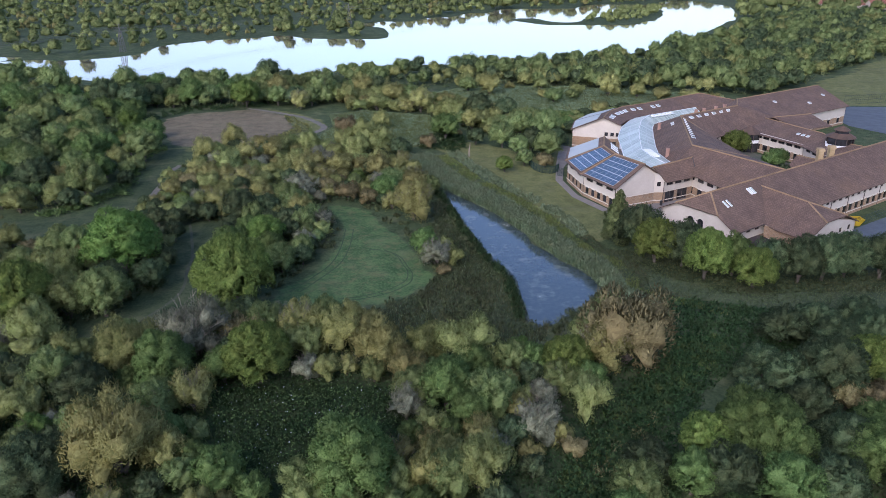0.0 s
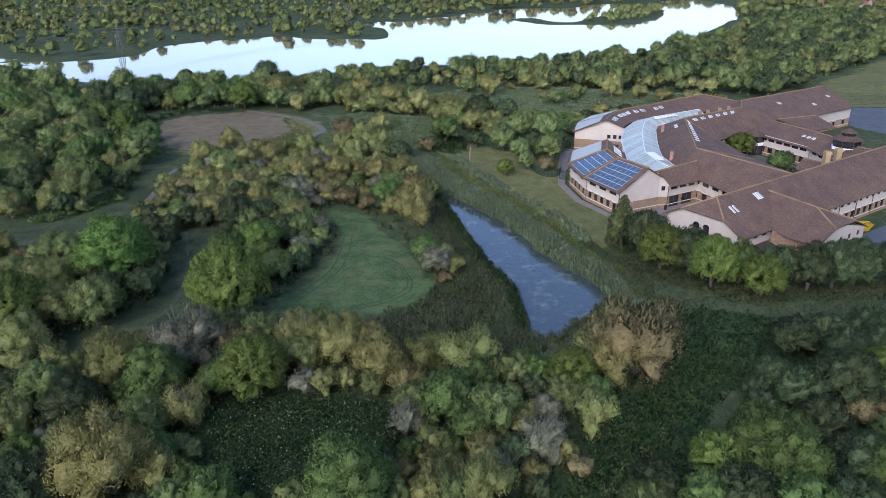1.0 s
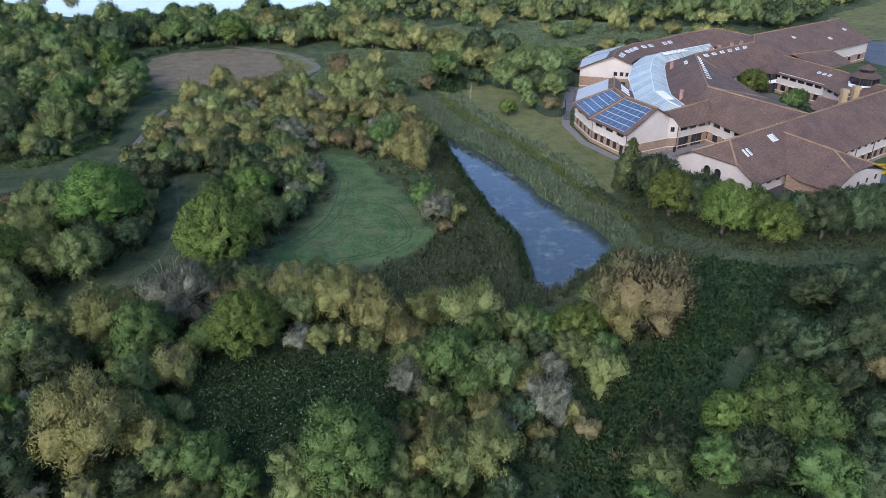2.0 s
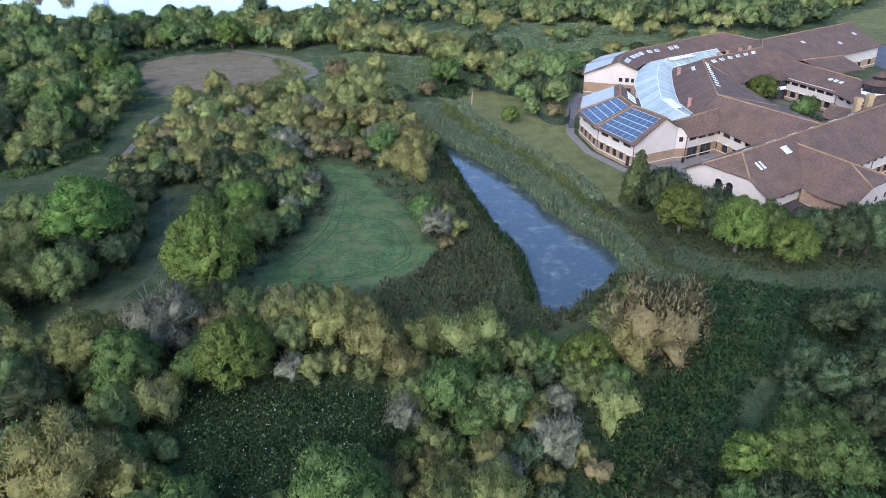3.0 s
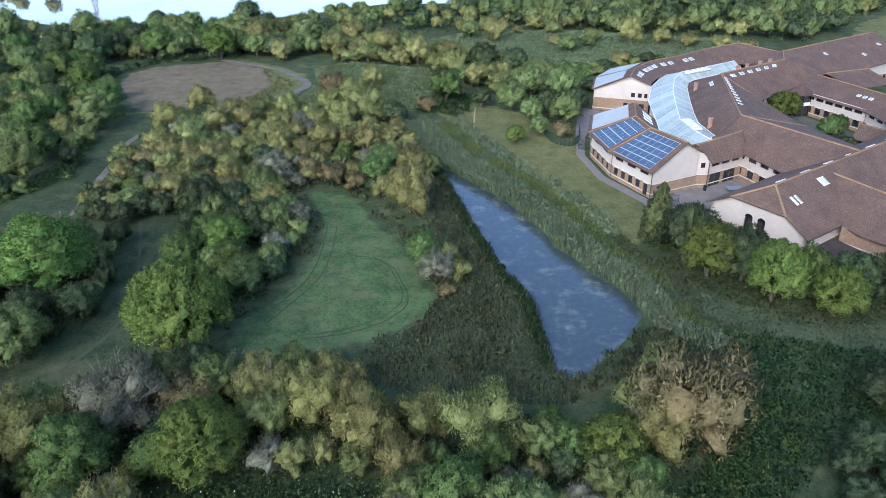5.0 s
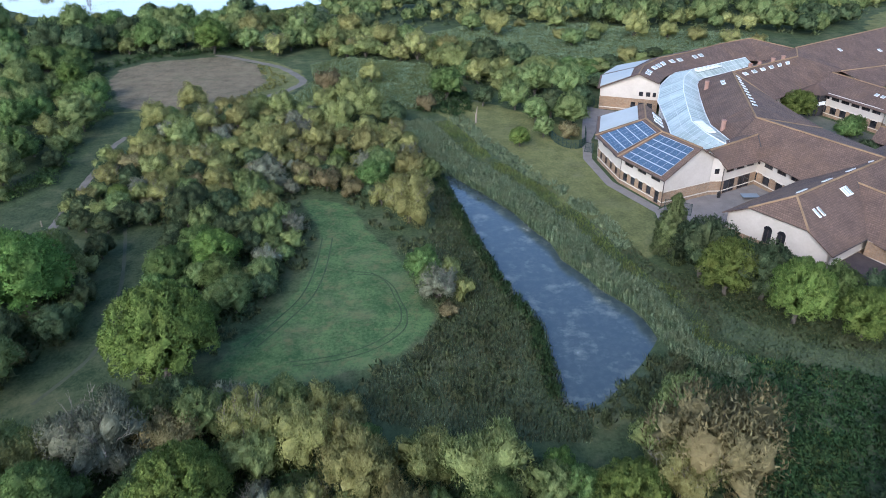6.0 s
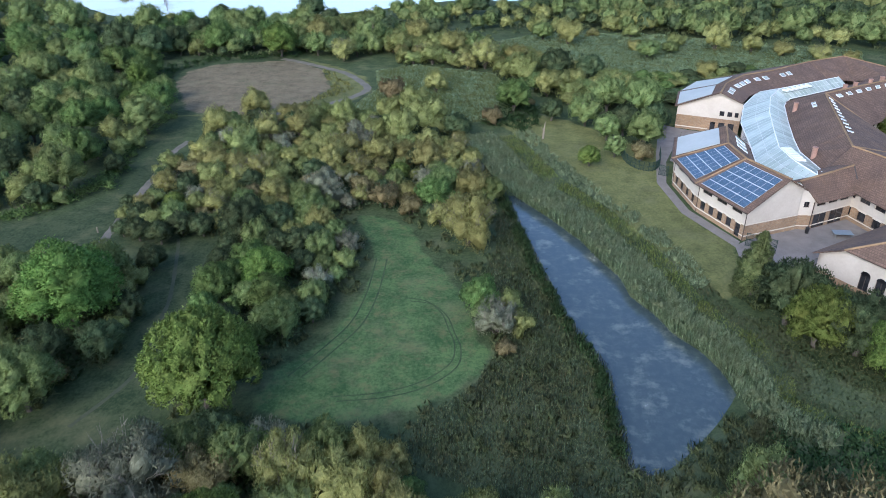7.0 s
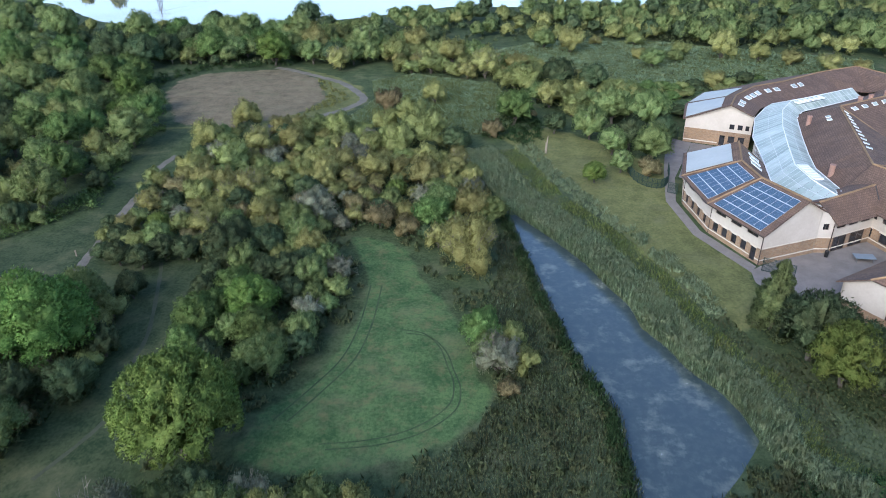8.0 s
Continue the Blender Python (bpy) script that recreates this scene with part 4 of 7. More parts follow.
# the wing east of the courtyard, with a lantern
east = thing("school_block", "low brown-roofed wing east of the courtyard", "school building")
EAST = [((75.9, 188.4, EZ), (83.0, 194.0, 7.4), (87.5, 196.5, EZ)),
        ((83.5, 172.5, EZ), (89.5, 176.0, 7.6), (95.5, 180.0, EZ)),
        ((84.0, 163.0, EZ), (91.0, 166.0, 7.4), (98.0, 170.0, EZ)),
        ((88.0, 155.0, EZ), (96.0, 160.0, 7.4), (103.0, 164.0, EZ))]
roof_run(east, EAST)
for a, b in zip(EAST, EAST[1:]):
    av, bv = Vector(a[0][:2]), Vector(b[0][:2])
    off = Vector((-(bv - av).y, (bv - av).x)).normalized() * 0.7
    facade(east, av + off, bv + off, EZ + 0.25, 3.1, bay=2.3)
    av, bv = Vector(b[2][:2]), Vector(a[2][:2])
    off = Vector((-(bv - av).y, (bv - av).x)).normalized() * 0.7
    facade(east, av + off, bv + off, EZ + 0.25, 3.1, bay=3.0)
esl = (EAST[0][0], EAST[1][0], EAST[1][1], EAST[0][1])
for u in (0.72, 0.80, 0.88):
    skylight(east, esl, u, 0.55, 0.8, 1.0)
low_roof = [((79.0, 197.5, EZ), (86.0, 196.0, 7.2), (91, 190, EZ)), ((93, 206, EZ), (98, 200.5, 7.2), (101, 194, EZ))]
roof_run(east, low_roof)
court_room = thing("school_block", "small dark-roofed room standing in the courtyard", "school building")
CR = [((75.5, 160.5, 3.6), (78.5, 163.5, 5.4), (81.5, 166.5, 3.6)), ((80.5, 153.5, 3.6), (83.5, 156.5, 5.4), (87, 160.0, 3.6))]
roof_run(court_room, CR)
facade(court_room, (81.2, 165.8), (76.0, 160.7), 3.7, 2.0, bay=1.6, lower_win=False)
gable(court_room, (81.2, 165.8), (76.0, 160.7), (78.6, 163.4, 5.2), 3.7, 3.7, 3.7, RENDER_WALL)
facade(court_room, (76.0, 160.7), (81.0, 153.9), 3.7, 2.0, bay=1.6, lower_win=False)

glazed_bay = thing("glazed_bay", "dark two-storey glazed bay with a white panel band in the courtyard", "bay window")
bay_at = Vector((76.6, 186.6, 0))
for r0, z0, r1, z1, mat, nm in ((2.5, 0.5, 2.5, 2.9, GLASS, "lower_glazing"), (2.56, 2.9, 2.56, 3.7, WHITE_M, "panel_band"), (2.5, 3.7, 2.5, 5.2, GLASS, "upper_glazing"), (3.0, 5.2, 0.3, 6.9, TILES, "cap")):
    bm = bmesh.new()
    add_tube(bm, bay_at + Vector((0, 0, z0)), bay_at + Vector((0, 0, z1)), r0, r1, 8)
    part(nm, bm, mat, glazed_bay)
for k in range(8):
    bm = bmesh.new()
    p = bay_at + Vector((2.54 * math.cos(k * math.pi / 4), 2.54 * math.sin(k * math.pi / 4), 0))
    add_tube(bm, p + Vector((0, 0, 0.5)), p + Vector((0, 0, 5.2)), 0.08, 0.08, 4)
    part("post", bm, FRAME_M, glazed_bay)

lantern = thing("roof_lantern", "octagonal glazed roof lantern with tiled cap", "roof lantern")
lc = Vector((90.0, 168.0, 0))
for r0, z0, r1, z1, mat, nm in ((3.2, 6.4, 3.2, 7.0, WHITE_M, "kerb"), (2.9, 7.0, 2.9, 8.6, GLASS, "glazing"), (3.4, 8.6, 1.7, 9.5, TILES, "lower_cap"), (1.5, 9.5, 1.5, 10.2, GLASS, "upper_glazing"), (1.9, 10.2, 0.1, 11.2, TILES, "upper_cap")):
    bm = bmesh.new()
    add_tube(bm, lc + Vector((0, 0, z0)), lc + Vector((0, 0, z1)), r0, r1, 8)
    part(nm, bm, mat, lantern)
for k in range(8):
    bm = bmesh.new()
    p = lc + Vector((2.95 * math.cos(k * math.pi / 4), 2.95 * math.sin(k * math.pi / 4), 0))
    add_tube(bm, p + Vector((0, 0, 7)), p + Vector((0, 0, 8.6)), 0.09, 0.09, 4)
    part("post", bm, FRAME_M, lantern)

# the long south wing and its side wing
su, sv, s0 = Vector((0.807, 0.590)), Vector((0.590, -0.807)), Vector((45.2, 122.5))


def sp(u, v, z):
    p = s0 + su * u + sv * v
    return (p.x, p.y, z)


south = thing("school_block", "long brown-tiled wing with cream half-hipped end and arched windows", "school building")
S_R = 9.8
SOUTH = [(sp(0, -8.2, EZ), sp(0, 0, S_R), sp(0, 8.0, EZ)), (sp(16, -8.2, EZ), sp(16, 0, S_R), sp(16, 8.2, EZ)), (sp(84, -8.2, EZ), sp(84, 0, S_R), sp(84, 8.6, EZ))]
roof_run(south, SOUTH)
HZ = 7.3
for quad in ((sp(-3.4, -8.2, EZ), sp(0, -8.2, EZ), sp(0, 0, S_R), sp(-3.4, -4.4, HZ)), (sp(-3.4, 8.0, EZ), sp(-3.4, 4.3, HZ), sp(0, 0, S_R), sp(0, 8.0, EZ)), (sp(-3.4, -4.4, HZ), sp(0, 0, S_R), sp(-3.4, 4.3, HZ))):
    c = [Vector(q) for q in quad]
    if (c[1] - c[0]).cross(c[2] - c[0]).z < 0:
        c.reverse()
    bm = bmesh.new()
    add_slab(bm, c, 0.16)
    part("roof_slope", bm, TILES, south)
hip_tile(south, sp(0, 0, S_R), sp(-3.4, 4.3, HZ))
hip_tile(south, sp(0, 0, S_R), sp(-3.4, -4.4, HZ))
arches = [(5.65, 1.25, 2.9, 5.0), (7.65, 1.25, 2.9, 5.0)]
e0, e1 = sp(-2.8, -7.6, 0)[:2], sp(-2.8, 7.4, 0)[:2]
wall_panel(south, e0, e1, 0.3, 3.0, [(s, w, lo, 3.0) for s, w, lo, hi in arches], BRICK, "brick_wall")
wall_panel(south, e0, e1, 3.0, 5.3, [(s, w, 3.0, hi) for s, w, lo, hi in arches], RENDER_WALL, "render_wall")
bm = bmesh.new()
ring_pts = [Vector((*e0, 5.3)), Vector((*e1, 5.3)), Vector(sp(-2.8, 4.2, HZ - 0.1)), Vector(sp(-2.8, -4.3, HZ - 0.1))]
inn = Vector((su.x, su.y, 0)) * 0.3
v1, v2 = [bm.verts.new(p) for p in ring_pts], [bm.verts.new(p + inn) for p in ring_pts]
bm.faces.new(v1), bm.faces.new(v2[::-1])
for i in range(4):
    bm.faces.new((v1[i], v2[i], v2[(i + 1) % 4], v1[(i + 1) % 4]))
bmesh.ops.recalc_face_normals(bm, faces=bm.faces)
part("gable_wall", bm, RENDER_WALL, south, "cream rendered end wall")
for s, w, lo, hi in arches:
    win = window_in(south, e0, e1, s, w, lo, hi, 2, name="arched_window")
    d = (Vector((*e1, 0)) - Vector((*e0, 0))).normalized()
    c = Vector((*e0, 0)) + d * (s + w / 2) + Vector((d.y, -d.x, 0)) * 0.02 + Vector((0, 0, hi))
    bm = bmesh.new()
    rim = [bm.verts.new(c + d * (w / 2 * math.cos(k * math.pi / 10)) + Vector((0, 0, 0.55 * math.sin(k * math.pi / 10)))) for k in range(11)]
    bm.faces.new(rim)
    bmesh.ops.solidify(bm, geom=bm.faces[:], thickness=0.05)
    part("arch_head", bm, GLASS, win)
facade(south, sp(-2.8, 7.4, 0)[:2], sp(10.5, 7.4, 0)[:2], EZ + 0.25, 3.3, bay=2.3, lower_win=False, up_w=1.3)
facade(south, sp(20, 7.6, 0)[:2], sp(84, 7.9, 0)[:2], EZ + 0.25, 3.1, bay=2.2, up_w=1.2, low_w=1.4)
facade(south, sp(84, -7.6, 0)[:2], sp(-2.8, -7.6, 0)[:2], EZ + 0.25, 3.1, bay=3.4)
gutter(south, sp(-3.4, 8.05, EZ - 0.05), sp(10, 8.05, EZ - 0.05))
for k in range(10):
    downpipe(south, sp(21 + 6.2 * k, 7.75, 0), EZ)
front = (SOUTH[0][2], SOUTH[1][2], SOUTH[1][1], SOUTH[0][1])
for u, v in ((0.02, 0.56), (0.08, 0.56), (0.53, 0.68), (0.565, 0.68), (0.60, 0.68)):
    skylight(south, front, u, v, 0.42, 1.5)
rear = (SOUTH[0][0], SOUTH[2][0], SOUTH[2][1], SOUTH[0][1])
for u in range(6):
    skylight(south, rear, 0.03 + u * 0.075, 0.82, 2.0, 0.5)
side = thing("school_block", "side wing with half-hipped brown roof and banded end wall", "school building")
SIDE = [(sp(5, 7.4, 5.1), sp(13.0, 1.4, 8.9), sp(20.5, 7.0, 5.0)), (sp(4, 11, 5.0), sp(12, 11, 8.6), sp(20, 11, 5.0))]
roof_run(side, SIDE)
for quad in ((sp(4, 11, 5.0), sp(12, 11, 8.6), sp(8.8, 16.4, 7.1), sp(4, 16.4, 5.0)), (sp(20, 11, 5.0), sp(20, 16.4, 5.0), sp(15.2, 16.4, 7.1), sp(12, 11, 8.6)), (sp(8.8, 16.4, 7.1), sp(12, 11, 8.6), sp(15.2, 16.4, 7.1))):
    c = [Vector(q) for q in quad]
    if (c[1] - c[0]).cross(c[2] - c[0]).z < 0:
        c.reverse()
    bm = bmesh.new()
    add_slab(bm, c, 0.16)
    part("roof_slope", bm, TILES, side)
hip_tile(side, sp(12, 11, 8.6), sp(15.2, 16.4, 7.1))
hip_tile(side, sp(12, 11, 8.6), sp(8.8, 16.4, 7.1))
valley(side, sp(13.0, 1.4, 8.95), sp(5, 7.4, 5.2))
facade(side, sp(4.6, 16, 0)[:2], sp(19.4, 16, 0)[:2], 5.1, 3.0, bay=2.4, up_w=1.0, low_w=1.2)
gable(side, sp(4.6, 16, 0)[:2], sp(19.4, 16, 0)[:2], sp(12, 16, 6.9), 5.1, 5.1, 5.1, RENDER_WALL)
facade(side, sp(4.6, 8.2, 0)[:2], sp(4.6, 16, 0)[:2], 5.1, 3.0, upper=BRICK, bay=2.4, upper_win=False)
facade(side, sp(19.4, 16, 0)[:2], sp(19.4, 8.2, 0)[:2], 5.1, 3.0, bay=2.4)
lean = thing("lean_to", "dark flat-roofed lean-to against the cream wall", "lean-to")
for c, nm in (([sp(-2.4, 7.6, 3.2), sp(4.4, 7.6, 3.2), sp(4.4, 14.5, 2.6), sp(-2.4, 14.5, 2.6)], "roof_slope"),):
    c = [Vector(q) for q in c]
    if (c[1] - c[0]).cross(c[2] - c[0]).z < 0:
        c.reverse()
    bm = bmesh.new()
    add_slab(bm, c, 0.15)
    part(nm, bm, plain("dark_felt", (0.05, 0.038, 0.035), (0.085, 0.066, 0.06), 3, 0.9, 0.1), lean)
wall_panel(lean, sp(-2.2, 7.8, 0)[:2], sp(-2.2, 14.2, 0)[:2], 0.3, 2.5, [], BRICK, "brick_wall")
wall_panel(lean, sp(-2.2, 14.2, 0)[:2], sp(4.2, 14.2, 0)[:2], 0.3, 2.5, [], BRICK, "brick_wall")
bm = bmesh.new()
add_box(bm, sp(2.6, 14.8, BZ), (su.x * 2.2, su.y * 2.2, 0), (sv.x * 1.4, sv.y * 1.4, 0), (0, 0, 2.0))
tagged(part("store_shed", bm, GREEN_SHEET, None), "dark teal metal store beside the lean-to", "shed")


def flue(x, y, z, h, r=0.42):
    t = thing("roof_flue", "round terracotta roof flue with a rim", "roof flue", "roof flues", at=(x, y, z))
    bm = bmesh.new()
    add_tube(bm, (0, 0, -0.8), (0, 0, h), r, r, 10)
    part("shaft", bm, FLUE, t)
    bm = bmesh.new()
    add_tube(bm, (0, 0, h), (0, 0, h + 0.14), r * 1.15, r * 1.15, 10)
    part("rim", bm, FLUE, t)


for x, y, z in ((63.2, 190.2, 9.0), (65.8, 192.0, 9.0), (69.8, 194.8, 9.0), (72.9, 197.0, 9.0), (47.8, 159.0, 6.7), (52.2, 183.5, 7.0)):
    flue(x, y, z, 1.3)
for x, y in ((78.9, 154.2), (82.4, 156.6)):
    t = thing("chimney", "square buff brick chimney with a corbelled top", "chimney", "chimneys")
    bm = bmesh.new()
    add_box(bm, (x - 0.55, y - 0.55, 5.0), (1.1, 0, 0), (0, 1.1, 0), (0, 0, 4.0))
    part("shaft", bm, YELLOW_BRICK, t)
    for k, r in ((0, 0.7), (1, 0.62)):
        bm = bmesh.new()
        add_box(bm, (x - r, y - r, 8.8 + 0.3 * k), (2 * r, 0, 0), (0, 2 * r, 0), (0, 0, 0.3))
        part("corbel", bm, YELLOW_BRICK, t)

# yards, paths and courts
sheet("yard", [(33, 138.6), (46, 147.5), (56, 134), (50, 131), (38.5, 127), (35, 126.5), (31, 134), (31.2, 137)], BZ - 0.02, PAVING, "grey paved school yard", "yard", 0.3)
sheet("passage_floor", [(44, 150), (50, 155), (60, 134), (54, 130.5), (50, 140)], BZ - 0.045, PAVING, "grey paving under the link passage", "yard", 0.3)
sheet("footpath", [(28.4, 192), (33, 189), (26.6, 170), (25.0, 159.6), (26.8, 148.8), (32.2, 138.4), (31.2, 136.6), (25.5, 147.5), (23.4, 159.6), (25.0, 172)], BZ - 0.03, PAVING, "grey paved path along the curved classroom wall", "path", 0.3)
sheet("north_yard", [(33, 189), (43, 185.5), (40.6, 175.5), (38.4, 163.5), (34.8, 165.4), (27.3, 170.4)], BZ - 0.035, PAVING, "grey paved yard between the classroom blocks", "yard", 0.3)
sheet("courtyard", [(74, 147), (68.4, 163), (66.4, 180), (75, 189), (83, 172), (83, 155)], BZ - 0.03, plain("planted_court", (0.06, 0.08, 0.05), (0.16, 0.15, 0.12), 1.5, 0.95, 0.3), "planted courtyard with paths", "courtyard", 0.3)
sheet("sports_court", [(118, 232), (130, 244), (180, 240), (175, 205), (125, 200), (117, 215)], BZ - 0.02, TARMAC, "blue-grey tarmac sports court", "court", 0.3)
sheet("car_park", [(66, 118), (70, 125.5), (110, 153), (130, 150), (110, 118), (80, 108)], BZ - 0.02, TARMAC, "blue-grey tarmac car park", "car park", 0.3)


# ---- trees and shrubs ----


def unit(v):
    return v / np.maximum(np.linalg.norm(v, axis=-1, keepdims=True), 1e-9)


def blades(pos, out, n_dir, length, width, upward, g, spread=0.45):
    """Slim leaf sprays at pos that grow outwards and up; their shading follows the crown's own form."""
    n = len(pos)
    axis = unit(out * (1 - upward) + np.array((0, 0, 1.0)) * upward + g.normal(size=(n, 3)) * spread)
    side = unit(np.cross(axis, out + g.normal(size=(n, 3)) * 0.5))
    ln, wd = length * g.uniform(0.6, 1.4, (n, 1)), width * g.uniform(0.7, 1.3, (n, 1))
    turned = (np.einsum("ij,ij->i", np.cross(side, axis), n_dir) < 0)[:, None]
    side = np.where(turned, -side, side)
    v = np.stack([pos - axis * ln * 0.35 - side * wd, pos - axis * ln * 0.35 + side * wd, pos + axis * ln * 0.65], 1)
    nrm = unit(n_dir + g.normal(size=(n, 3)) * 0.3)
    return v.reshape(-1, 3), np.repeat(nrm, 3, 0)


def shell(origin, reach, rings, seg, floor=0.02):
    """A lumpy closed surface round an origin: reach(directions) tells how far it stands out."""
    el = np.linspace(-0.55, math.pi / 2, rings + 1)
    az_ = np.arange(seg) * (2 * math.pi / seg)
    E, A = np.meshgrid(el, az_, indexing="ij")
    A = A + (np.arange(rings + 1) % 2)[:, None] * math.pi / seg
    d = np.stack([np.cos(A) * np.cos(E), np.sin(A) * np.cos(E), np.sin(E)], -1).reshape(-1, 3)
    v = origin + d * reach(d)[:, None]
    v[:, 2] = np.maximum(v[:, 2], floor)
    k = np.arange(rings * seg)
    nxt = (k // seg) * seg + (k + 1) % seg
    tris = np.concatenate([np.stack([k, nxt, nxt + seg], 1), np.stack([k, nxt + seg, k + seg], 1)])
    return v, tris, d


def clump(c, r, n, length, width, upward, g, flatten=0.8):
    """A low tuft of leaf sprays."""
    d = unit(g.normal(size=(n * 2, 3)) + (0, 0, 0.5))
    d = d[d[:, 2] > -0.2][:n]
    size = np.array((1, 1, flatten)) * r
    cards, cn = blades(c + d * size * g.uniform(0.2, 1.15, (len(d), 1)), d, unit(d + (0, 0, 1.3)), length, width, upward, g)
    return cards, cn, np.zeros((0, 3)), np.zeros((0, 3)), np.zeros((0, 3), int)


SPECIES = {  # height, radius, lobes, lobe size, sprays a square metre, length, width, upward, stretch, shape
    "olive": (6.4, 3.6, 20, 0.27, 15, 0.50, 0.080, 0.60, 1.6, "mound"),
    "tan": (6.8, 3.6, 21, 0.26, 15, 0.56, 0.078, 0.66, 1.75, "mound"),
    "silver": (5.8, 3.5, 20, 0.26, 13, 0.46, 0.075, 0.56, 1.5, "mound"),
    "green": (8.0, 3.9, 24, 0.29, 16, 0.36, 0.12, 0.2, 1.05, "round"),
    "bright": (8.0, 3.9, 28, 0.27, 17, 0.36, 0.12, 0.2, 1.05, "round"),
    "lime": (7.6, 4.0, 64, 0.19, 22, 0.34, 0.10, 0.35, 1.15, "dome"),
    "dark": (7.4, 3.9, 24, 0.29, 15, 0.38, 0.105, 0.3, 1.15, "round"),
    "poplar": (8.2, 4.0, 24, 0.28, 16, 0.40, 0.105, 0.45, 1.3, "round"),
    "russet": (4.4, 2.8, 15, 0.30, 15, 0.46, 0.08, 0.55, 1.45, "mound"),
    "conifer": (8.2, 3.9, 46, 0.24, 20, 0.40, 0.085, 0.1, 0.75, "cone"),
}


def lobes_of(kind, g):
    """The domes of leaf that make up a crown: centres and radii."""
    h, r, nl, lr, dens, ln, wd, up, st, shape = SPECIES[kind]
    cs, rs = [], []
    for k in range(nl):
        f, spin = (k + 0.5) / nl, k * 2.39996 + g.uniform(-0.35, 0.35)
        size = lr * r * g.uniform(0.75, 1.22)
        if shape == "cone":
            size = lr * r * (1.3 - 0.9 * f)
            rad = (r - size) * (1 - f) ** 0.8 * g.uniform(0.55, 1.0)
            z = h * (0.06 + 0.9 * f)
        elif shape == "mound":
            rad = (r - size * 0.9) * math.sqrt(f) * g.uniform(0.85, 1.05)
            z = (h - size * st) * (1 - 0.55 * (rad / r) ** 2) * g.uniform(0.66, 1.04)
            if k % 4 == 3:
                z *= 0.5
        else:
            rise = 1.0 - 1.4 * f
            flat = math.sqrt(max(0.0, 1 - rise * rise))
            jut = g.uniform(0.94, 1.04) if shape == "dome" else g.uniform(0.78, 1.1)
            rad = (r - size * 0.8) * flat * jut
            mid = h * 0.46
            z = mid + rise * (h - size * st - mid) * jut
        cs.append((math.cos(spin) * rad, math.sin(spin) * rad, max(z, size * 0.5)))
        rs.append(size)
    return np.array(cs), np.array(rs), st, h, r


def crown_arrays(kind, seed, amount=1.0, grow=1.0, rings=10, seg=22, full=0.62):
    """One crown: a lumpy heart of leaf and the sprays that stand out of its lobes."""
    h0_, r0_, nl, lr, dens, ln, wd, up, *_ = SPECIES[kind]
    g = np.random.default_rng(seed)
    cs, rs, st, h, r = lobes_of(kind, g)
    z_scale = np.array((1, 1, 1 / st))
    pos, out, soft = [], [], []
    mid = np.array((0, 0, h * 0.4))
    for c, q in zip(cs, rs):
        n = max(4, int(6.0 * q * q * dens * amount))
        d = unit(g.normal(size=(n // 2 + 4, 3)) + (0, 0, 0.3))
        d = d[d[:, 2] > -0.6][: n // 5 + 1]
        d = unit(np.repeat(d, 5, 0) + g.normal(size=(len(d) * 5, 3)) * 0.55 * ln * grow / q)
        p = c + d * (1, 1, st) * q * (g.uniform(0.72, 1.02, (len(d), 1)) + g.exponential(0.06, (len(d), 1)))
        apart = np.linalg.norm((p[:, None] - cs[None]) * z_scale, axis=2) / rs[None]
        keep = ((apart < 0.70).sum(1) == 0) & (p[:, 2] > 0.05)
        p, d = p[keep], d[keep]
        pos.append(p)
        out.append(d)
        soft.append(unit(d * 0.75 + unit(p - mid) * 0.45 + (0, 0, 0.15)))
    cards, cn = blades(np.concatenate(pos), np.concatenate(out), np.concatenate(soft), ln * grow, wd * grow, up, g)

    def reach(d):
        e = d * z_scale
        rel = (cs - mid) * z_scale
        ee, b_ = (e * e).sum(1)[:, None], e @ rel.T
        disc = b_ * b_ - ee * ((rel * rel).sum(1) - (rs * full) ** 2)[None]
        t = np.where(disc > 0, (b_ + np.sqrt(np.maximum(disc, 0))) / ee, 0)
        return np.maximum(t.max(1), r * (0.36 if st > 1.4 else 0.5)) * g.uniform(0.9, 1.06, len(d))

    v, tris, dirs = shell(mid, reach, rings, seg)
    near_lobe = np.argmin(np.linalg.norm((v[:, None] - cs[None]) * z_scale, axis=2) / rs[None], axis=1)
    vn = unit(unit(v - cs[near_lobe]) * 0.75 + dirs * 0.5)
    return cards, cn, v[tris].reshape(-1, 3), vn[tris].reshape(-1, 3), np.arange(tris.size).reshape(-1, 3)


def foliage_mesh(name, pieces, mat):
    """Leaf sprays and the lumpy hearts behind them, in one mesh."""
    cards, cn = np.concatenate([p[0] for p in pieces]), np.concatenate([p[1] for p in pieces])
    hearts, hn = np.concatenate([p[2] for p in pieces]), np.concatenate([p[3] for p in pieces])
    tris, at = [], len(cards)
    for p in pieces:
        tris.append(p[4] + at)
        at += len(p[2])
    me = mesh_arrays(name, np.concatenate([cards, hearts]), [np.concatenate([np.arange(len(cards)).reshape(-1, 3), *tris])], [mat])
    me.normals_split_custom_set_from_vertices(np.concatenate([cn, hn]).astype(np.float32))
    return me


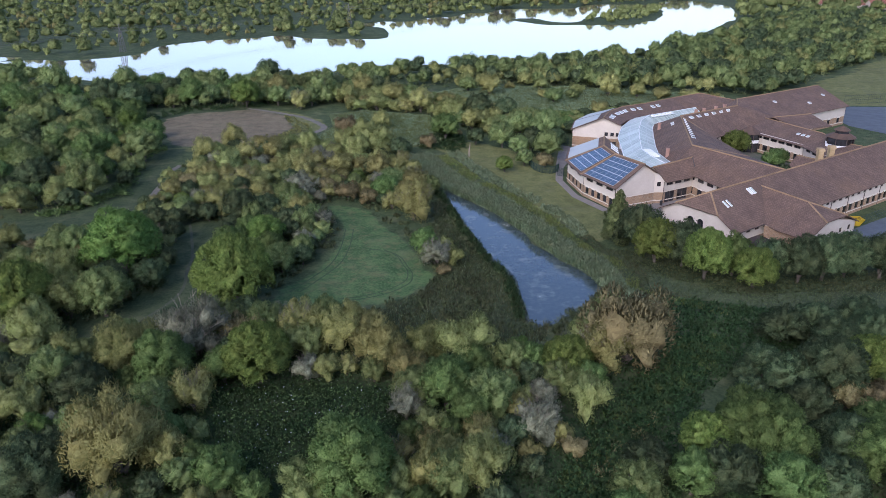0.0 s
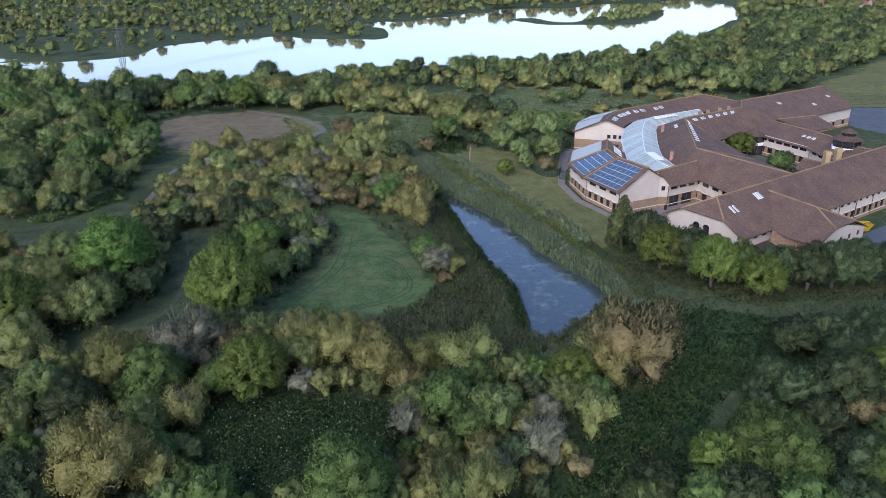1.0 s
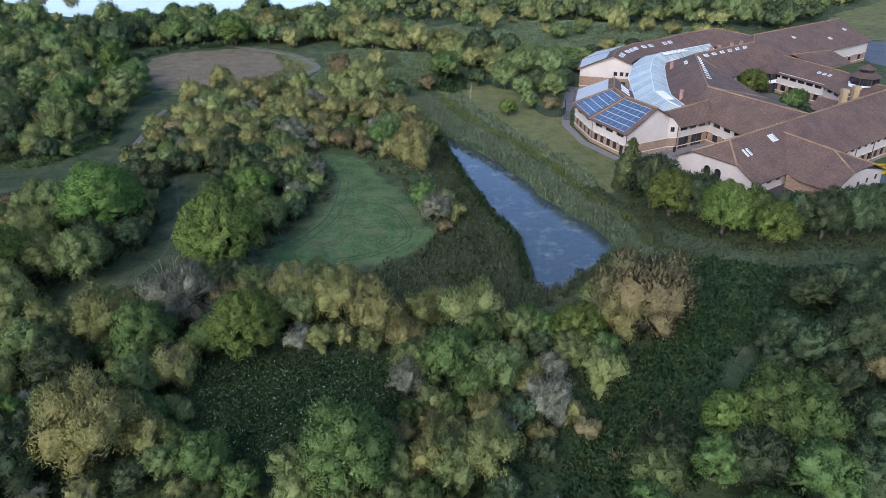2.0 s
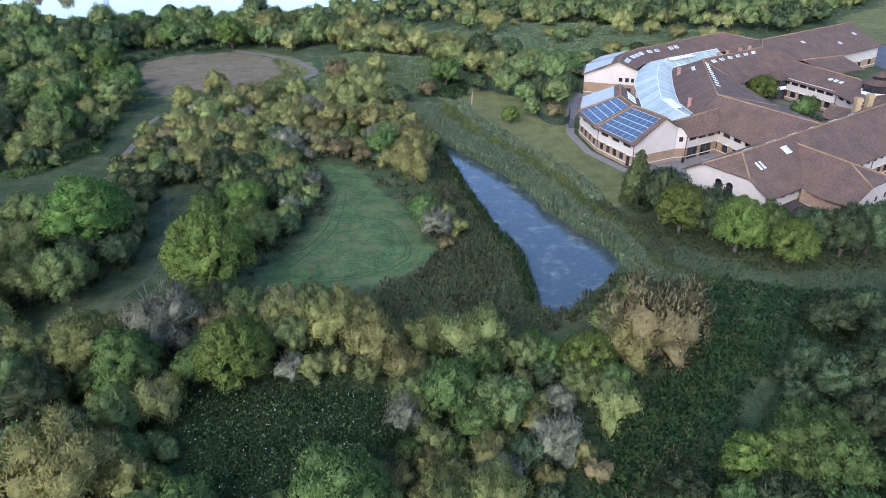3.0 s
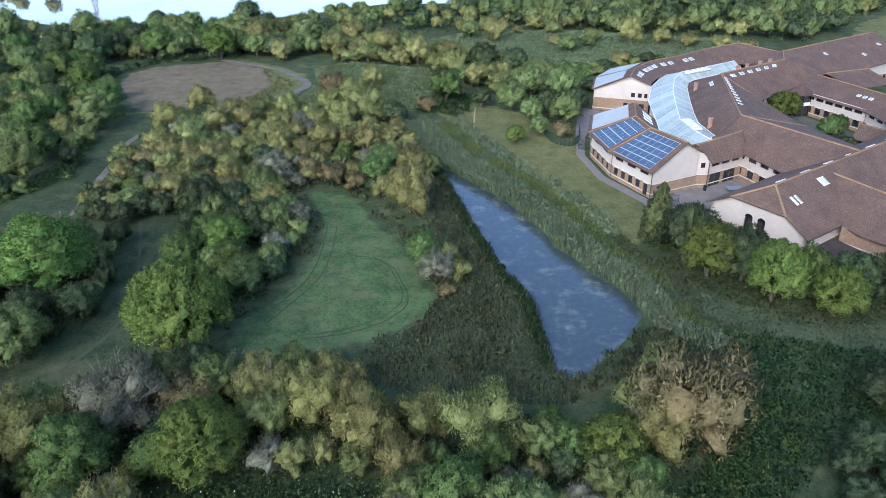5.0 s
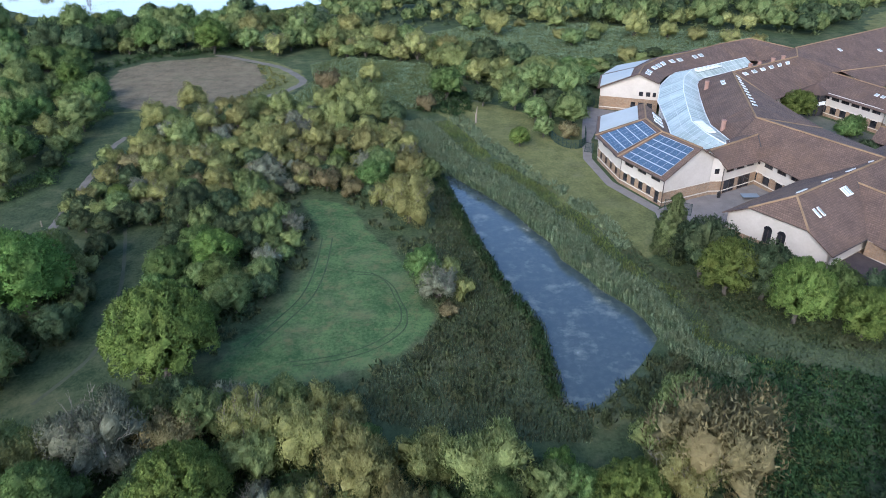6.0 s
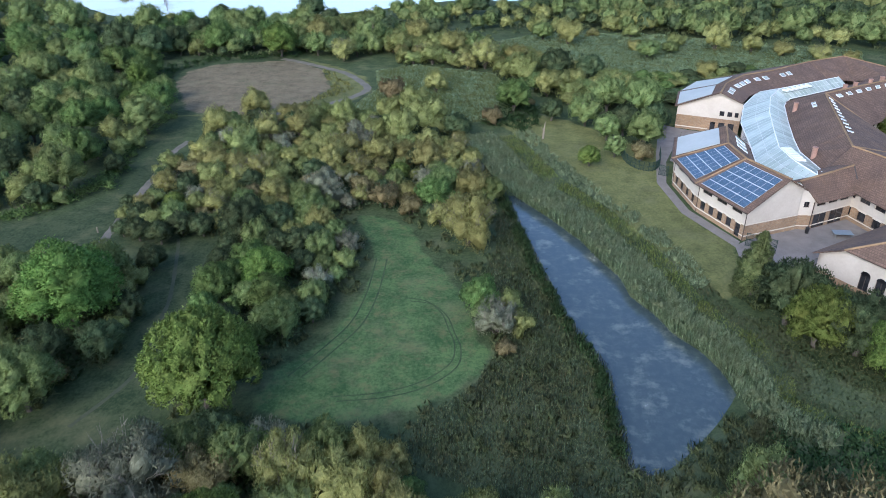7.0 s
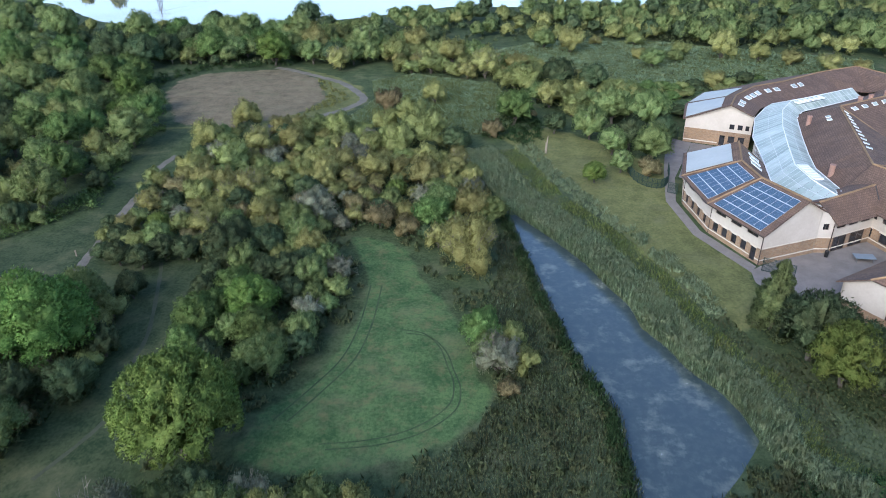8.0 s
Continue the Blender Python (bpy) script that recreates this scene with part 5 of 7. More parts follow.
def trunk_mesh(kind, seed):
    """A tapered trunk from which the limbs fork, in one piece."""
    h, r, *_ = SPECIES[kind]
    g = random.Random(seed)
    bm = bmesh.new()
    tree = kind in ("green", "lime", "bright", "conifer", "dark", "poplar")
    w = 0.26 if tree else 0.2
    heights = (-0.15, 0.1, 0.24, 0.38, 0.55, 0.74) if tree else (-0.15, 0.03, 0.09, 0.16, 0.4, 0.74)
    rings = []
    for j, f in enumerate(heights):
        c = Vector((0.12 * math.sin(j * 1.7 + seed), 0.12 * math.cos(j * 1.3 + seed), f * h if j else f))
        q = w * (1.25, 1.0, 0.9, 0.78, 0.5, 0.18)[j]
        rings.append([bm.verts.new(c + Vector((math.cos(i * 1.0472) * q, math.sin(i * 1.0472) * q, 0))) for i in range(6)])
    sides = []
    for lo_r, hi_r in zip(rings, rings[1:]):
        sides.append([bm.faces.new((lo_r[i], lo_r[(i + 1) % 6], hi_r[(i + 1) % 6], hi_r[i])) for i in range(6)])
    bm.faces.new(rings[-1])
    for j, i in ((1, 0), (1, 2), (1, 4), (2, 1), (2, 3), (2, 5), (3, 0), (3, 2)):
        f = sides[j][i]
        a = math.radians(i * 60 + 30) + g.uniform(-0.3, 0.3)
        for step, reach, rise in ((0, 0.12, 0.08), (1, 0.24, 0.15)):
            f = bmesh.ops.extrude_discrete_faces(bm, faces=[f])["faces"][0]
            mid = f.calc_center_median()
            to = mid + Vector((math.cos(a) * r * reach, math.sin(a) * r * reach, h * rise * g.uniform(0.8, 1.2)))
            for v in f.verts:
                v.co = to + (v.co - mid) * (0.2 if step == 0 else 0.4)
    me = bpy.data.meshes.new("trunk")
    bm.to_mesh(me)
    bm.free()
    me.materials.append(BARK)
    return me


def twig_mesh(kind, seed):
    """Pale bare shoots that stand out of a thin crown."""
    h, r, *_ = SPECIES[kind]
    g = random.Random(seed + 50)
    bm = bmesh.new()
    for k in range(26):
        a, reach = k * 2.4 + g.uniform(-0.3, 0.3), r * g.uniform(0.25, 0.95)
        foot = Vector((0.15 * math.cos(a), 0.15 * math.sin(a), h * 0.12))
        bend = Vector((math.cos(a) * reach * 0.55, math.sin(a) * reach * 0.55, h * g.uniform(0.45, 0.6)))
        tip = Vector((math.cos(a) * reach, math.sin(a) * reach, h * g.uniform(0.7, 1.08) * (1 - 0.35 * (reach / r) ** 2)))
        add_tube(bm, foot, bend, 0.035, 0.025, 3)
        add_tube(bm, bend, tip, 0.025, 0.010, 3)
        for j in range(3):
            p = bend.lerp(tip, 0.3 + 0.22 * j)
            add_tube(bm, p, p + Vector((g.uniform(-0.6, 0.6), g.uniform(-0.6, 0.6), g.uniform(0.4, 0.9))), 0.02, 0.008, 3)
    me = bpy.data.meshes.new("bare_growth")
    bm.to_mesh(me)
    bm.free()
    me.materials.append(TWIG)
    return me


TWIGS = {}
LABELS = {
    "olive": ("sallow_tree", "grey-green sallow willow with tufted upright shoots", "tree"),
    "tan": ("willow_tree", "tan autumn willow with feathery upright shoots", "tree"),
    "silver": ("goat_willow", "silvery grey half-bare goat willow", "tree"),
    "green": ("maple_tree", "fresh green broadleaf tree with rounded crown", "tree"),
    "bright": ("ash_tree", "bright green broadleaf tree with a full rounded crown", "tree"),
    "lime": ("field_maple", "yellow-green field maple with dense dome", "tree"),
    "dark": ("hawthorn_tree", "dark green dense hawthorn with ragged outline", "tree"),
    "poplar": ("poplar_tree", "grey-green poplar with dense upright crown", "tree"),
    "russet": ("russet_bush", "russet brown scrubby bush in autumn leaf", "shrub"),
    "conifer": ("larch_tree", "dull green narrow conifer by the school yard", "tree"),
}
MASTERS = {}


def master(kind, seed, grade):
    """The meshes of one kind of tree: lite far off, big with finer leaves for large crowns."""
    key = (kind, seed, grade)
    if key not in MASTERS:
        name, label, cat = LABELS[kind]
        setting = {"lite": (0.6, 1.3, 8, 16, 0.82), "near": (2.0, 0.72, 9, 20, 0.7), "mid": (3.4, 0.64, 10, 22, 0.64), "big": (7.0, 0.52, 14, 30, 0.6)}[grade]
        MASTERS[key] = (foliage_mesh("crown", [crown_arrays(kind, seed * 31 + 5, *setting)], LEAF[kind]), trunk_mesh(kind, seed), name, label, cat)
    return MASTERS[key]


PLACED = []


def plant(x, y, radius, kind, lite=False, z=GZ, tall=1.0):
    """One tree or bush: a trunk with limbs and a crown of leaf sprays."""
    seed = len(PLACED) % 3
    crown, trunk, name, label, cat = master(kind, seed, "lite" if lite else "big" if kind == "conifer" or (radius > 3.3 and y < 112) or (radius > 4.6 and y < 140) else "mid" if (radius > 4.2 and y < 170) or (radius > 2.5 and y < 150) else "near")
    h, r, *_ = SPECIES[kind]
    k = radius / r
    t = thing(name, label, cat, name.replace("_", " ") + "s")
    t.matrix_world = pose(x, y, z, 0, 0, (x * 57 + y * 91) % 360) @ Matrix.Diagonal((k, k, k * tall * (0.92 + 0.16 * ((x * 7.3 + y * 3.1) % 1)), 1))
    for nm, me in (("trunk", trunk), ("crown", crown)):
        ob = new(nm, me)
        ob.parent = t
    if kind == "silver" or (kind in ("tan", "poplar") and len(PLACED) % 4 == 1 and not lite):
        if (kind, seed) not in TWIGS:
            TWIGS[kind, seed] = twig_mesh(kind, seed)
        ob = tagged(new("bare_growth", TWIGS[kind, seed]), "pale leafless shoots", kind="stuff")
        ob.parent = t
    PLACED.append((x, y, radius))
    return t


K = {"O": "olive", "T": "tan", "S": "silver", "G": "green", "Y": "lime", "L": "lime", "D": "dark", "R": "russet", "C": "conifer", "P": "poplar", "A": "bright"}


def plant_all(rows, lite=False, tall=1.0, swell=1.06):
    for x, y, r, k in rows:
        plant(x, y, r * swell, K[k], lite, tall=tall)


# the glade, the pond's west bank and the thicket behind the meadow
plant_all([(-30.8, 95.4, 5.4, "Y"), (-40.4, 130.8, 3.4, "D"), (-37.3, 128.8, 2.3, "P"), (-32.8, 131.4, 1.9, "O"), (-29.3, 133.4, 2.7, "T"), (-24.2, 129.0, 2.3, "S"), (-25.6, 118.7, 2.3, "S"), (-32.3, 118.0, 3.3, "A"), (-37.5, 114.4, 2.6, "G"), (-30.2, 113.1, 2.6, "G"), (-39.9, 121.8, 2.0, "D"), (-27.2, 108.2, 2.4, "P"), (-37.6, 110.4, 1.9, "G"), (-24.4, 111.5, 1.8, "D"), (-33.8, 108.0, 2.0, "D"), (-4.4, 116.0, 2.4, "G"), (-0.8, 116.4, 2.0, "O"), (-2.1, 111.2, 3.0, "S"), (0.9, 111.8, 1.9, "O"), (-3.4, 113.0, 1.8, "P"), (-0.8, 107.2, 1.5, "R")])
plant_all([(-52.5, 107.5, 5.7, "A"), (-53.3, 116.8, 3.0, "P"), (-49.6, 116.3, 2.3, "O"), (-49.7, 121.5, 2.0, "D"), (-46.6, 109.3, 2.2, "D"), (-45.8, 101.9, 2.6, "D"), (-48.6, 97.5, 1.7, "R"), (-50.9, 99.8, 2.7, "D"), (-58.6, 135.6, 1.8, "D"), (-59.2, 141.8, 1.7, "O"), (-61.5, 149.7, 1.9, "D"), (-62.5, 156.4, 2.0, "O"), (-58.9, 130.7, 1.6, "D"), (-61.4, 136.0, 1.5, "O"), (-62.4, 139.4, 1.5, "D"), (-63.6, 153.4, 1.7, "O"), (-64.8, 158.2, 1.9, "O"), (-55.8, 129.7, 1.9, "D"), (-52.1, 129.0, 2.0, "D"), (-50.1, 131.7, 2.1, "D"), (-47.0, 132.2, 1.9, "D")])
plant_all([(-61.8, 174.7, 3.7, "T"), (-58.7, 188.4, 3.6, "T"), (-53.1, 164.8, 3.9, "O"), (-50.5, 173.4, 3.2, "T"), (-45.7, 166.5, 2.1, "S"), (-45.3, 176.0, 3.1, "T"), (-44.0, 180.8, 3.2, "O"), (-38.0, 184.5, 3.4, "O"), (-59.3, 161.1, 2.8, "T"), (-52.7, 150.1, 2.8, "O"), (-47.3, 144.0, 2.8, "O"), (-45.6, 154.2, 3.0, "T"), (-41.1, 151.3, 2.8, "O"), (-32.0, 145.5, 3.8, "S"), (-34.7, 161.6, 3.0, "T"), (-55.0, 140.0, 1.7, "Y"), (-51.1, 139.8, 2.2, "O"), (-55.5, 134.0, 2.1, "O"), (-41.3, 136.6, 2.5, "D")])
plant_all([(-7.2, 133.3, 4.4, "T"), (-8.3, 149.0, 3.5, "T"), (-13.8, 145.1, 2.9, "G"), (-4.8, 148.1, 2.4, "P"), (-21.3, 156.7, 1.7, "Y"), (-21.8, 145.0, 2.8, "R"), (-26.6, 148.9, 2.5, "R"), (-13.2, 162.5, 2.9, "T"), (-11.9, 168.7, 2.5, "T"), (-16.7, 159.9, 3.4, "T"), (-14.8, 160.0, 1.9, "S"), (-25.9, 163.5, 3.0, "T"), (-23.9, 175.3, 3.8, "O"), (-29.7, 177.2, 2.7, "O"), (-19.5, 180.9, 4.9, "O"), (-23.4, 188.9, 4.4, "O"), (-29.2, 188.9, 3.5, "O"), (-32.8, 165.4, 3.0, "T"), (-33.9, 158.3, 2.7, "T"), (-13.4, 179.4, 2.8, "D"), (-31.0, 203.6, 3.6, "R"), (-21.5, 210.5, 3.2, "T"), (-2.5, 197.5, 4.1, "G"), (-7.0, 188.7, 2.5, "R"), (1.3, 202.3, 1.2, "R"), (5.8, 192.2, 2.6, "D")])
# the belt in the foreground
plant_all([(-31.7, 81.9, 4.4, "S"), (-22.4, 76.1, 3.6, "Y"), (-19.2, 84.8, 3.1, "T"), (-13.8, 83.9, 3.0, "T"), (-8.1, 79.5, 3.4, "T"), (-2.7, 81.6, 2.9, "O"), (3.3, 76.8, 2.2, "G"), (-33.1, 74.6, 3.2, "G"), (-39.2, 78.2, 3.9, "O"), (-26.5, 84.1, 2.9, "R"), (-11.0, 84.2, 2.4, "T"), (-17.9, 81.4, 2.8, "O"), (-22.6, 89.7, 2.2, "S"), (-13.0, 88.6, 2.2, "T"), (-42.6, 63.7, 1.7, "A"), (-31.6, 59.3, 4.7, "T"), (-27.4, 60.2, 2.5, "T"), (-38.0, 55.8, 3.2, "D"), (-28.2, 69.9, 2.5, "T"), (-40.4, 70.3, 2.9, "D"), (-45.9, 67.4, 2.8, "O"), (-45.8, 73.8, 2.6, "P")], tall=1.06, swell=1.14)
plant_all([(-54.0, 84.2, 3.3, "O"), (-53.5, 92.0, 3.6, "O"), (-58.9, 89.4, 4.6, "L"), (-48.9, 92.9, 3.4, "P"), (-60.3, 101.8, 3.5, "O"), (-8.3, 56.1, 3.9, "G"), (-4.3, 57.0, 2.1, "O"), (-1.1, 57.4, 2.4, "T"), (2.8, 79.9, 3.8, "O"), (0.2, 70.7, 2.8, "G"), (5.2, 69.7, 2.8, "P"), (3.9, 63.9, 2.0, "T"), (11.1, 71.7, 1.9, "S"), (9.8, 65.6, 2.7, "S"), (16.3, 70.4, 2.6, "O"), (14.6, 77.3, 2.7, "L"), (9.3, 81.8, 1.4, "A"), (18.0, 83.4, 2.5, "O"), (3.7, 57.6, 3.2, "O"), (1.0, 56.5, 2.4, "P"), (13.4, 63.0, 1.5, "R"), (-4.1, 69.0, 2.2, "S"), (-1.4, 63.3, 1.7, "T"), (22.6, 81.2, 5.6, "R"), (19.4, 79.2, 3.4, "T"), (21.4, 87.0, 3.2, "O")], tall=1.06, swell=1.14)
# the wood beside the rank strip, its dim light partly put into dark trees
plant_all([(30.9, 62.9, 3.7, "G"), (39.3, 68.7, 2.7, "D"), (32.8, 60.8, 3.3, "G"), (26.5, 62.7, 2.6, "L"), (23.8, 57.6, 2.4, "G"), (27.3, 57.2, 2.9, "D"), (31.7, 55.4, 3.1, "G"), (44.1, 74.4, 3.9, "D"), (39.5, 73.7, 2.9, "D"), (50.3, 77.3, 3.0, "L"), (48.6, 82.1, 3.2, "D"), (54.2, 83.6, 3.2, "D"), (38.1, 78.1, 2.4, "D"), (45.0, 71.6, 2.5, "R"), (48.5, 71.3, 2.8, "R"), (40.2, 62.2, 3.1, "D"), (42.3, 60.1, 3.3, "G"), (36.3, 56.5, 2.9, "D"), (34.8, 72.7, 1.9, "D"), (48.2, 87.2, 3.0, "D"), (54.8, 88.8, 3.0, "D")])
# the hedge below the school, and the trees on its lawn
plant_all([(29.7, 122.8, 3.9, "C"), (32.2, 117.2, 4.1, "D"), (34.0, 112.6, 3.7, "L"), (36.8, 115.6, 3.2, "D"), (38.2, 111.4, 3.8, "D"), (41.2, 109.8, 3.0, "G"), (40.2, 106.3, 3.6, "L"), (45.1, 107.8, 3.1, "G"), (46.6, 103.2, 3.2, "L"), (50.2, 106.6, 3.0, "D"), (54.2, 105.2, 3.4, "D"), (58.4, 106.3, 3.4, "D"), (62.4, 107.4, 3.6, "D"), (67.6, 106.6, 3.4, "D"), (73, 108, 3.4, "G")], tall=1.12)
plant_all([(18.3, 200.2, 3.6, "P"), (25.2, 194.5, 3.7, "P"), (12.8, 189.4, 3.0, "P"), (20.0, 184.0, 3.1, "D"), (23.3, 176.7, 3.1, "P"), (22.0, 170.0, 2.2, "R"), (17.2, 171.4, 1.8, "P"), (12.1, 166.4, 1.8, "L"), (26.0, 203.2, 3.0, "R"), (26.6, 187.6, 2.6, "D"), (16.5, 180.6, 2.4, "P"), (71.5, 182.0, 3.0, "L"), (75.5, 168.5, 2.2, "G"), (73.5, 158.0, 2.0, "D"), (78.5, 171.5, 1.8, "G")], swell=1.22)
# the woods west of the path and behind the bare field
plant_all([(-163.8, 265.6, 5.6, "P"), (-145.6, 262.2, 5.6, "P"), (-127.9, 236.4, 4.7, "G"), (-114.3, 235.6, 5.5, "D"), (-106.0, 236.4, 5.4, "D"), (-106.9, 218.4, 4.0, "G"), (-104.9, 205.5, 4.0, "P"), (-93.0, 203.5, 3.3, "A"), (-80.1, 186.8, 4.0, "G"), (-90.7, 192.7, 2.0, "A"), (-119.7, 207.0, 4.1, "P"), (-104.6, 185.3, 3.6, "P"), (-90.4, 173.5, 3.6, "G"), (-81.3, 169.1, 3.2, "O"), (-88.9, 163.3, 3.1, "P"), (-76.9, 144.9, 4.1, "P"), (-87.2, 153.7, 2.7, "T"), (-80.4, 161.1, 2.6, "D"), (-72.9, 154.4, 2.0, "D"), (-77.9, 139.2, 2.2, "D"), (-93.7, 186.3, 3.4, "P"), (-98.1, 168.3, 3.3, "P"), (-100.8, 189.5, 3.5, "G"), (-89.0, 180.0, 3.2, "G"), (-97.0, 212.0, 3.8, "G")])
plant_all([(-119.5, 262.9, 5.3, "P"), (-120.7, 280.5, 3.4, "O"), (-102.0, 260.0, 4.3, "D"), (-95.7, 242.9, 2.9, "O"), (-89.3, 245.1, 4.5, "G"), (-86.5, 255.9, 4.2, "P"), (-70.8, 243.5, 5.0, "A"), (-76.2, 296.3, 5.0, "D"), (-106.6, 289.6, 3.6, "D"), (-62.7, 256.2, 5.0, "T"), (-51.7, 240.2, 3.9, "T"), (-73.7, 279.0, 4.6, "O"), (-104.4, 246.7, 4.1, "D"), (-58.8, 269.5, 4.6, "O"), (-46.8, 255.0, 4.6, "P"), (-37.3, 248.3, 4.4, "O"), (-32.8, 261.6, 4.7, "T"), (-21.3, 247.6, 4.7, "T"), (-11.1, 235.3, 4.7, "T"), (-0.6, 220.4, 4.6, "O"), (12.1, 265.5, 4.7, "T"), (54.6, 261.0, 4.8, "T"), (7.6, 224.0, 4.1, "D"), (15.7, 223.2, 3.8, "D")])

# woods and thickets, filled between the trees above
THICKET = [(-57.3, 130.4), (-60, 136), (-60.6, 153.6), (-62, 180.2), (-50.1, 186), (-32.8, 190), (-16.4, 185), (-9, 165), (-7.5, 143), (-11.3, 139), (-17.5, 141), (-24, 144.5), (-35.9, 133.8), (-46.2, 131.2), (-50.4, 129.4)]
MID_GREEN = [(-42.5, 129.1), (-27.2, 137.2), (-23.4, 124.8), (-23.2, 111.8), (-25.6, 105.0), (-30, 104.9), (-38.8, 112)]
LEFT_THICK = [(-100, 117), (-52.3, 118.8), (-46.4, 108.4), (-46.2, 98.4), (-52, 89), (-70, 82), (-100, 100)]
LEFT_WOOD = [(-190, 275), (-118.7, 248), (-93, 214), (-79, 188), (-77, 173), (-73, 160), (-70.5, 147), (-76, 138.5), (-97, 133), (-150, 140), (-230, 230)]
FRONT = [(-75, 84), (-42, 82), (-30, 90), (-12, 91), (-6.5, 84), (10.5, 81), (26, 84), (24, 70), (16, 50), (-45, 45), (-70, 60)]
GLADE = [(-27, 72.6), (-16, 75), (-6, 74), (-5, 66.5), (-11, 58.8), (-22, 58.7)]
RIGHT_WOOD = [(27, 66), (42, 86), (80, 86), (100, 60), (60, 40), (24, 44)]
SHORE = [(-240, 330), (-190, 325), (-146, 286), (-89, 284), (-58, 300), (-28, 334), (22, 338), (60, 345), (110, 392), (165, 460), (240, 600), (330, 640), (340, 470), (270, 430), (170, 326), (140, 294), (114, 262), (86, 272), (60, 277), (40, 285), (6, 284), (-36, 272), (-47, 245), (-64, 246), (-93, 238), (-120, 250), (-190, 276)]
BAND = [(-45, 262), (-19.5, 256), (0, 246), (16, 228), (29.5, 212), (24, 203), (10, 203), (2, 211), (-8, 231), (-35, 239)]
SCRUB = [(28, 226), (50, 236), (84, 236), (76, 232), (58, 226), (46, 218), (33, 204), (29, 212)]
STRIP = [(9.6, 54.9), (13.2, 63.7), (18.8, 71.8), (25.4, 80.3), (29.9, 87.4), (38.6, 87.5), (30.8, 76.5), (25.1, 69.7), (19.1, 62.0), (15.9, 55.0)]
OPEN = [POND, MEADOW, TRACK, UPPER_GRASS, FIELD, REED_EAST, PLAYING_FIELD, GLADE, STRIP]


def fill(area, spacing, kinds, radii, seed, lite=False, limit=999, clear=0.56, tall=1.0):
    """Trees at random through an area, keeping clear of open ground and of one another."""
    g = np.random.default_rng(seed)
    p = np.array(area)
    lo, hi = p.min(0), p.max(0)
    n = int((hi - lo).prod() / spacing**2 * 14)
    pts = g.uniform(lo, hi, (n, 2))
    pts = pts[inside(area, pts)]
    for o in OPEN:
        pts = pts[edge_distance(o, pts) > 1.3]
    made = 0
    for x, y in pts:
        r = g.uniform(*radii)
        if made >= limit:
            break
        q = np.array(PLACED)
        if len(q) and (np.hypot(q[:, 0] - x, q[:, 1] - y) < clear * (q[:, 2] + r)).any():
            continue
        plant(float(x), float(y), float(r), kinds[int(g.integers(len(kinds)))], lite, tall=tall)
        made += 1


MIX = ["tan", "olive", "tan", "olive", "poplar", "tan", "olive", "russet", "olive", "dark", "tan", "silver"]
fill(THICKET, 3.2, MIX, (1.7, 3.2), 11, limit=220, clear=0.62, tall=0.92)
fill(MID_GREEN, 3.2, ["poplar", "dark", "poplar", "green", "olive", "dark"], (1.4, 2.4), 12, limit=30, clear=0.62)
fill(LEFT_THICK, 3.4, ["olive", "dark", "russet", "olive", "poplar", "tan"], (1.6, 3.2), 13, limit=90, clear=0.6)
fill(FRONT, 3.0, ["dark", "olive", "poplar", "tan", "olive", "green", "silver"], (1.4, 2.9), 14, limit=210, clear=0.52, tall=1.0)
# mostly dark kinds: leaf colour also carries the weaker light on this wood
fill(RIGHT_WOOD, 3.6, ["dark", "dark", "green", "dark", "dark"], (1.8, 3.4), 15, limit=70, clear=0.6, tall=0.9)
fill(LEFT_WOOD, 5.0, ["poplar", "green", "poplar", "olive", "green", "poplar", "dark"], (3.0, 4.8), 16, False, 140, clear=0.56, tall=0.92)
FIELD_WOOD = [(-104, 240), (-92, 244), (-66, 247), (-52, 242), (-44, 248), (-46, 264), (-58, 288), (-120, 280), (-122, 252)]
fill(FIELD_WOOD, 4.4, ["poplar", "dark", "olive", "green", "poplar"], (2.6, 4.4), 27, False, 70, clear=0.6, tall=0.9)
fill(LEFT_WOOD, 3.0, ["green", "dark", "poplar", "olive"], (1.6, 2.8), 26, False, 170, clear=0.52)
fill(BAND, 4.4, ["olive", "olive", "tan", "poplar"], (2.6, 4.2), 17, False, 70, tall=0.85)
fill(MARSH_FAR, 7.0, ["olive", "tan", "poplar", "tan"], (2.4, 3.8), 19, False, 12, clear=1.0, tall=0.8)
fill(SCRUB, 4.6, ["dark", "olive", "green"], (1.6, 2.8), 18, True, 50, tall=0.6)


# distant woods, one mass for each tone
def far_woods(name, areas, spacing, kind, seed, size, label, detail=(0.07, 2.6, 4, 9, 0.86), keep=None):
    g = np.random.default_rng(seed)
    bank = [crown_arrays(kind, 900 + seed * 10 + k, *detail) for k in range(5)]
    pieces = []
    for area in areas:
        p = np.array(area)
        lo, hi = p.min(0), p.max(0)
        pts = g.uniform(lo, hi, (int((hi - lo).prod() / spacing**2), 2))
        pts = pts[inside(area, pts)]
        if keep:
            pts = pts[edge_distance(keep, pts) > 2]
        for x, y in pts:
            c, cn, v, vn, tris = bank[int(g.integers(5))]
            k, a = g.uniform(*size) * float(np.interp(x, (-60, 60), (0.72, 1.1))), g.uniform(0, 6.28)
            rot = np.array([[math.cos(a), -math.sin(a), 0], [math.sin(a), math.cos(a), 0], [0, 0, 1]]).T
            pieces.append((c @ rot * k + (x, y, GZ), cn @ rot, v @ rot * k + (x, y, GZ), vn @ rot, tris))
    ob = new(name, foliage_mesh(name, pieces, LEAF[kind]))
    return tagged(ob, label, "woodland", kind="stuff")


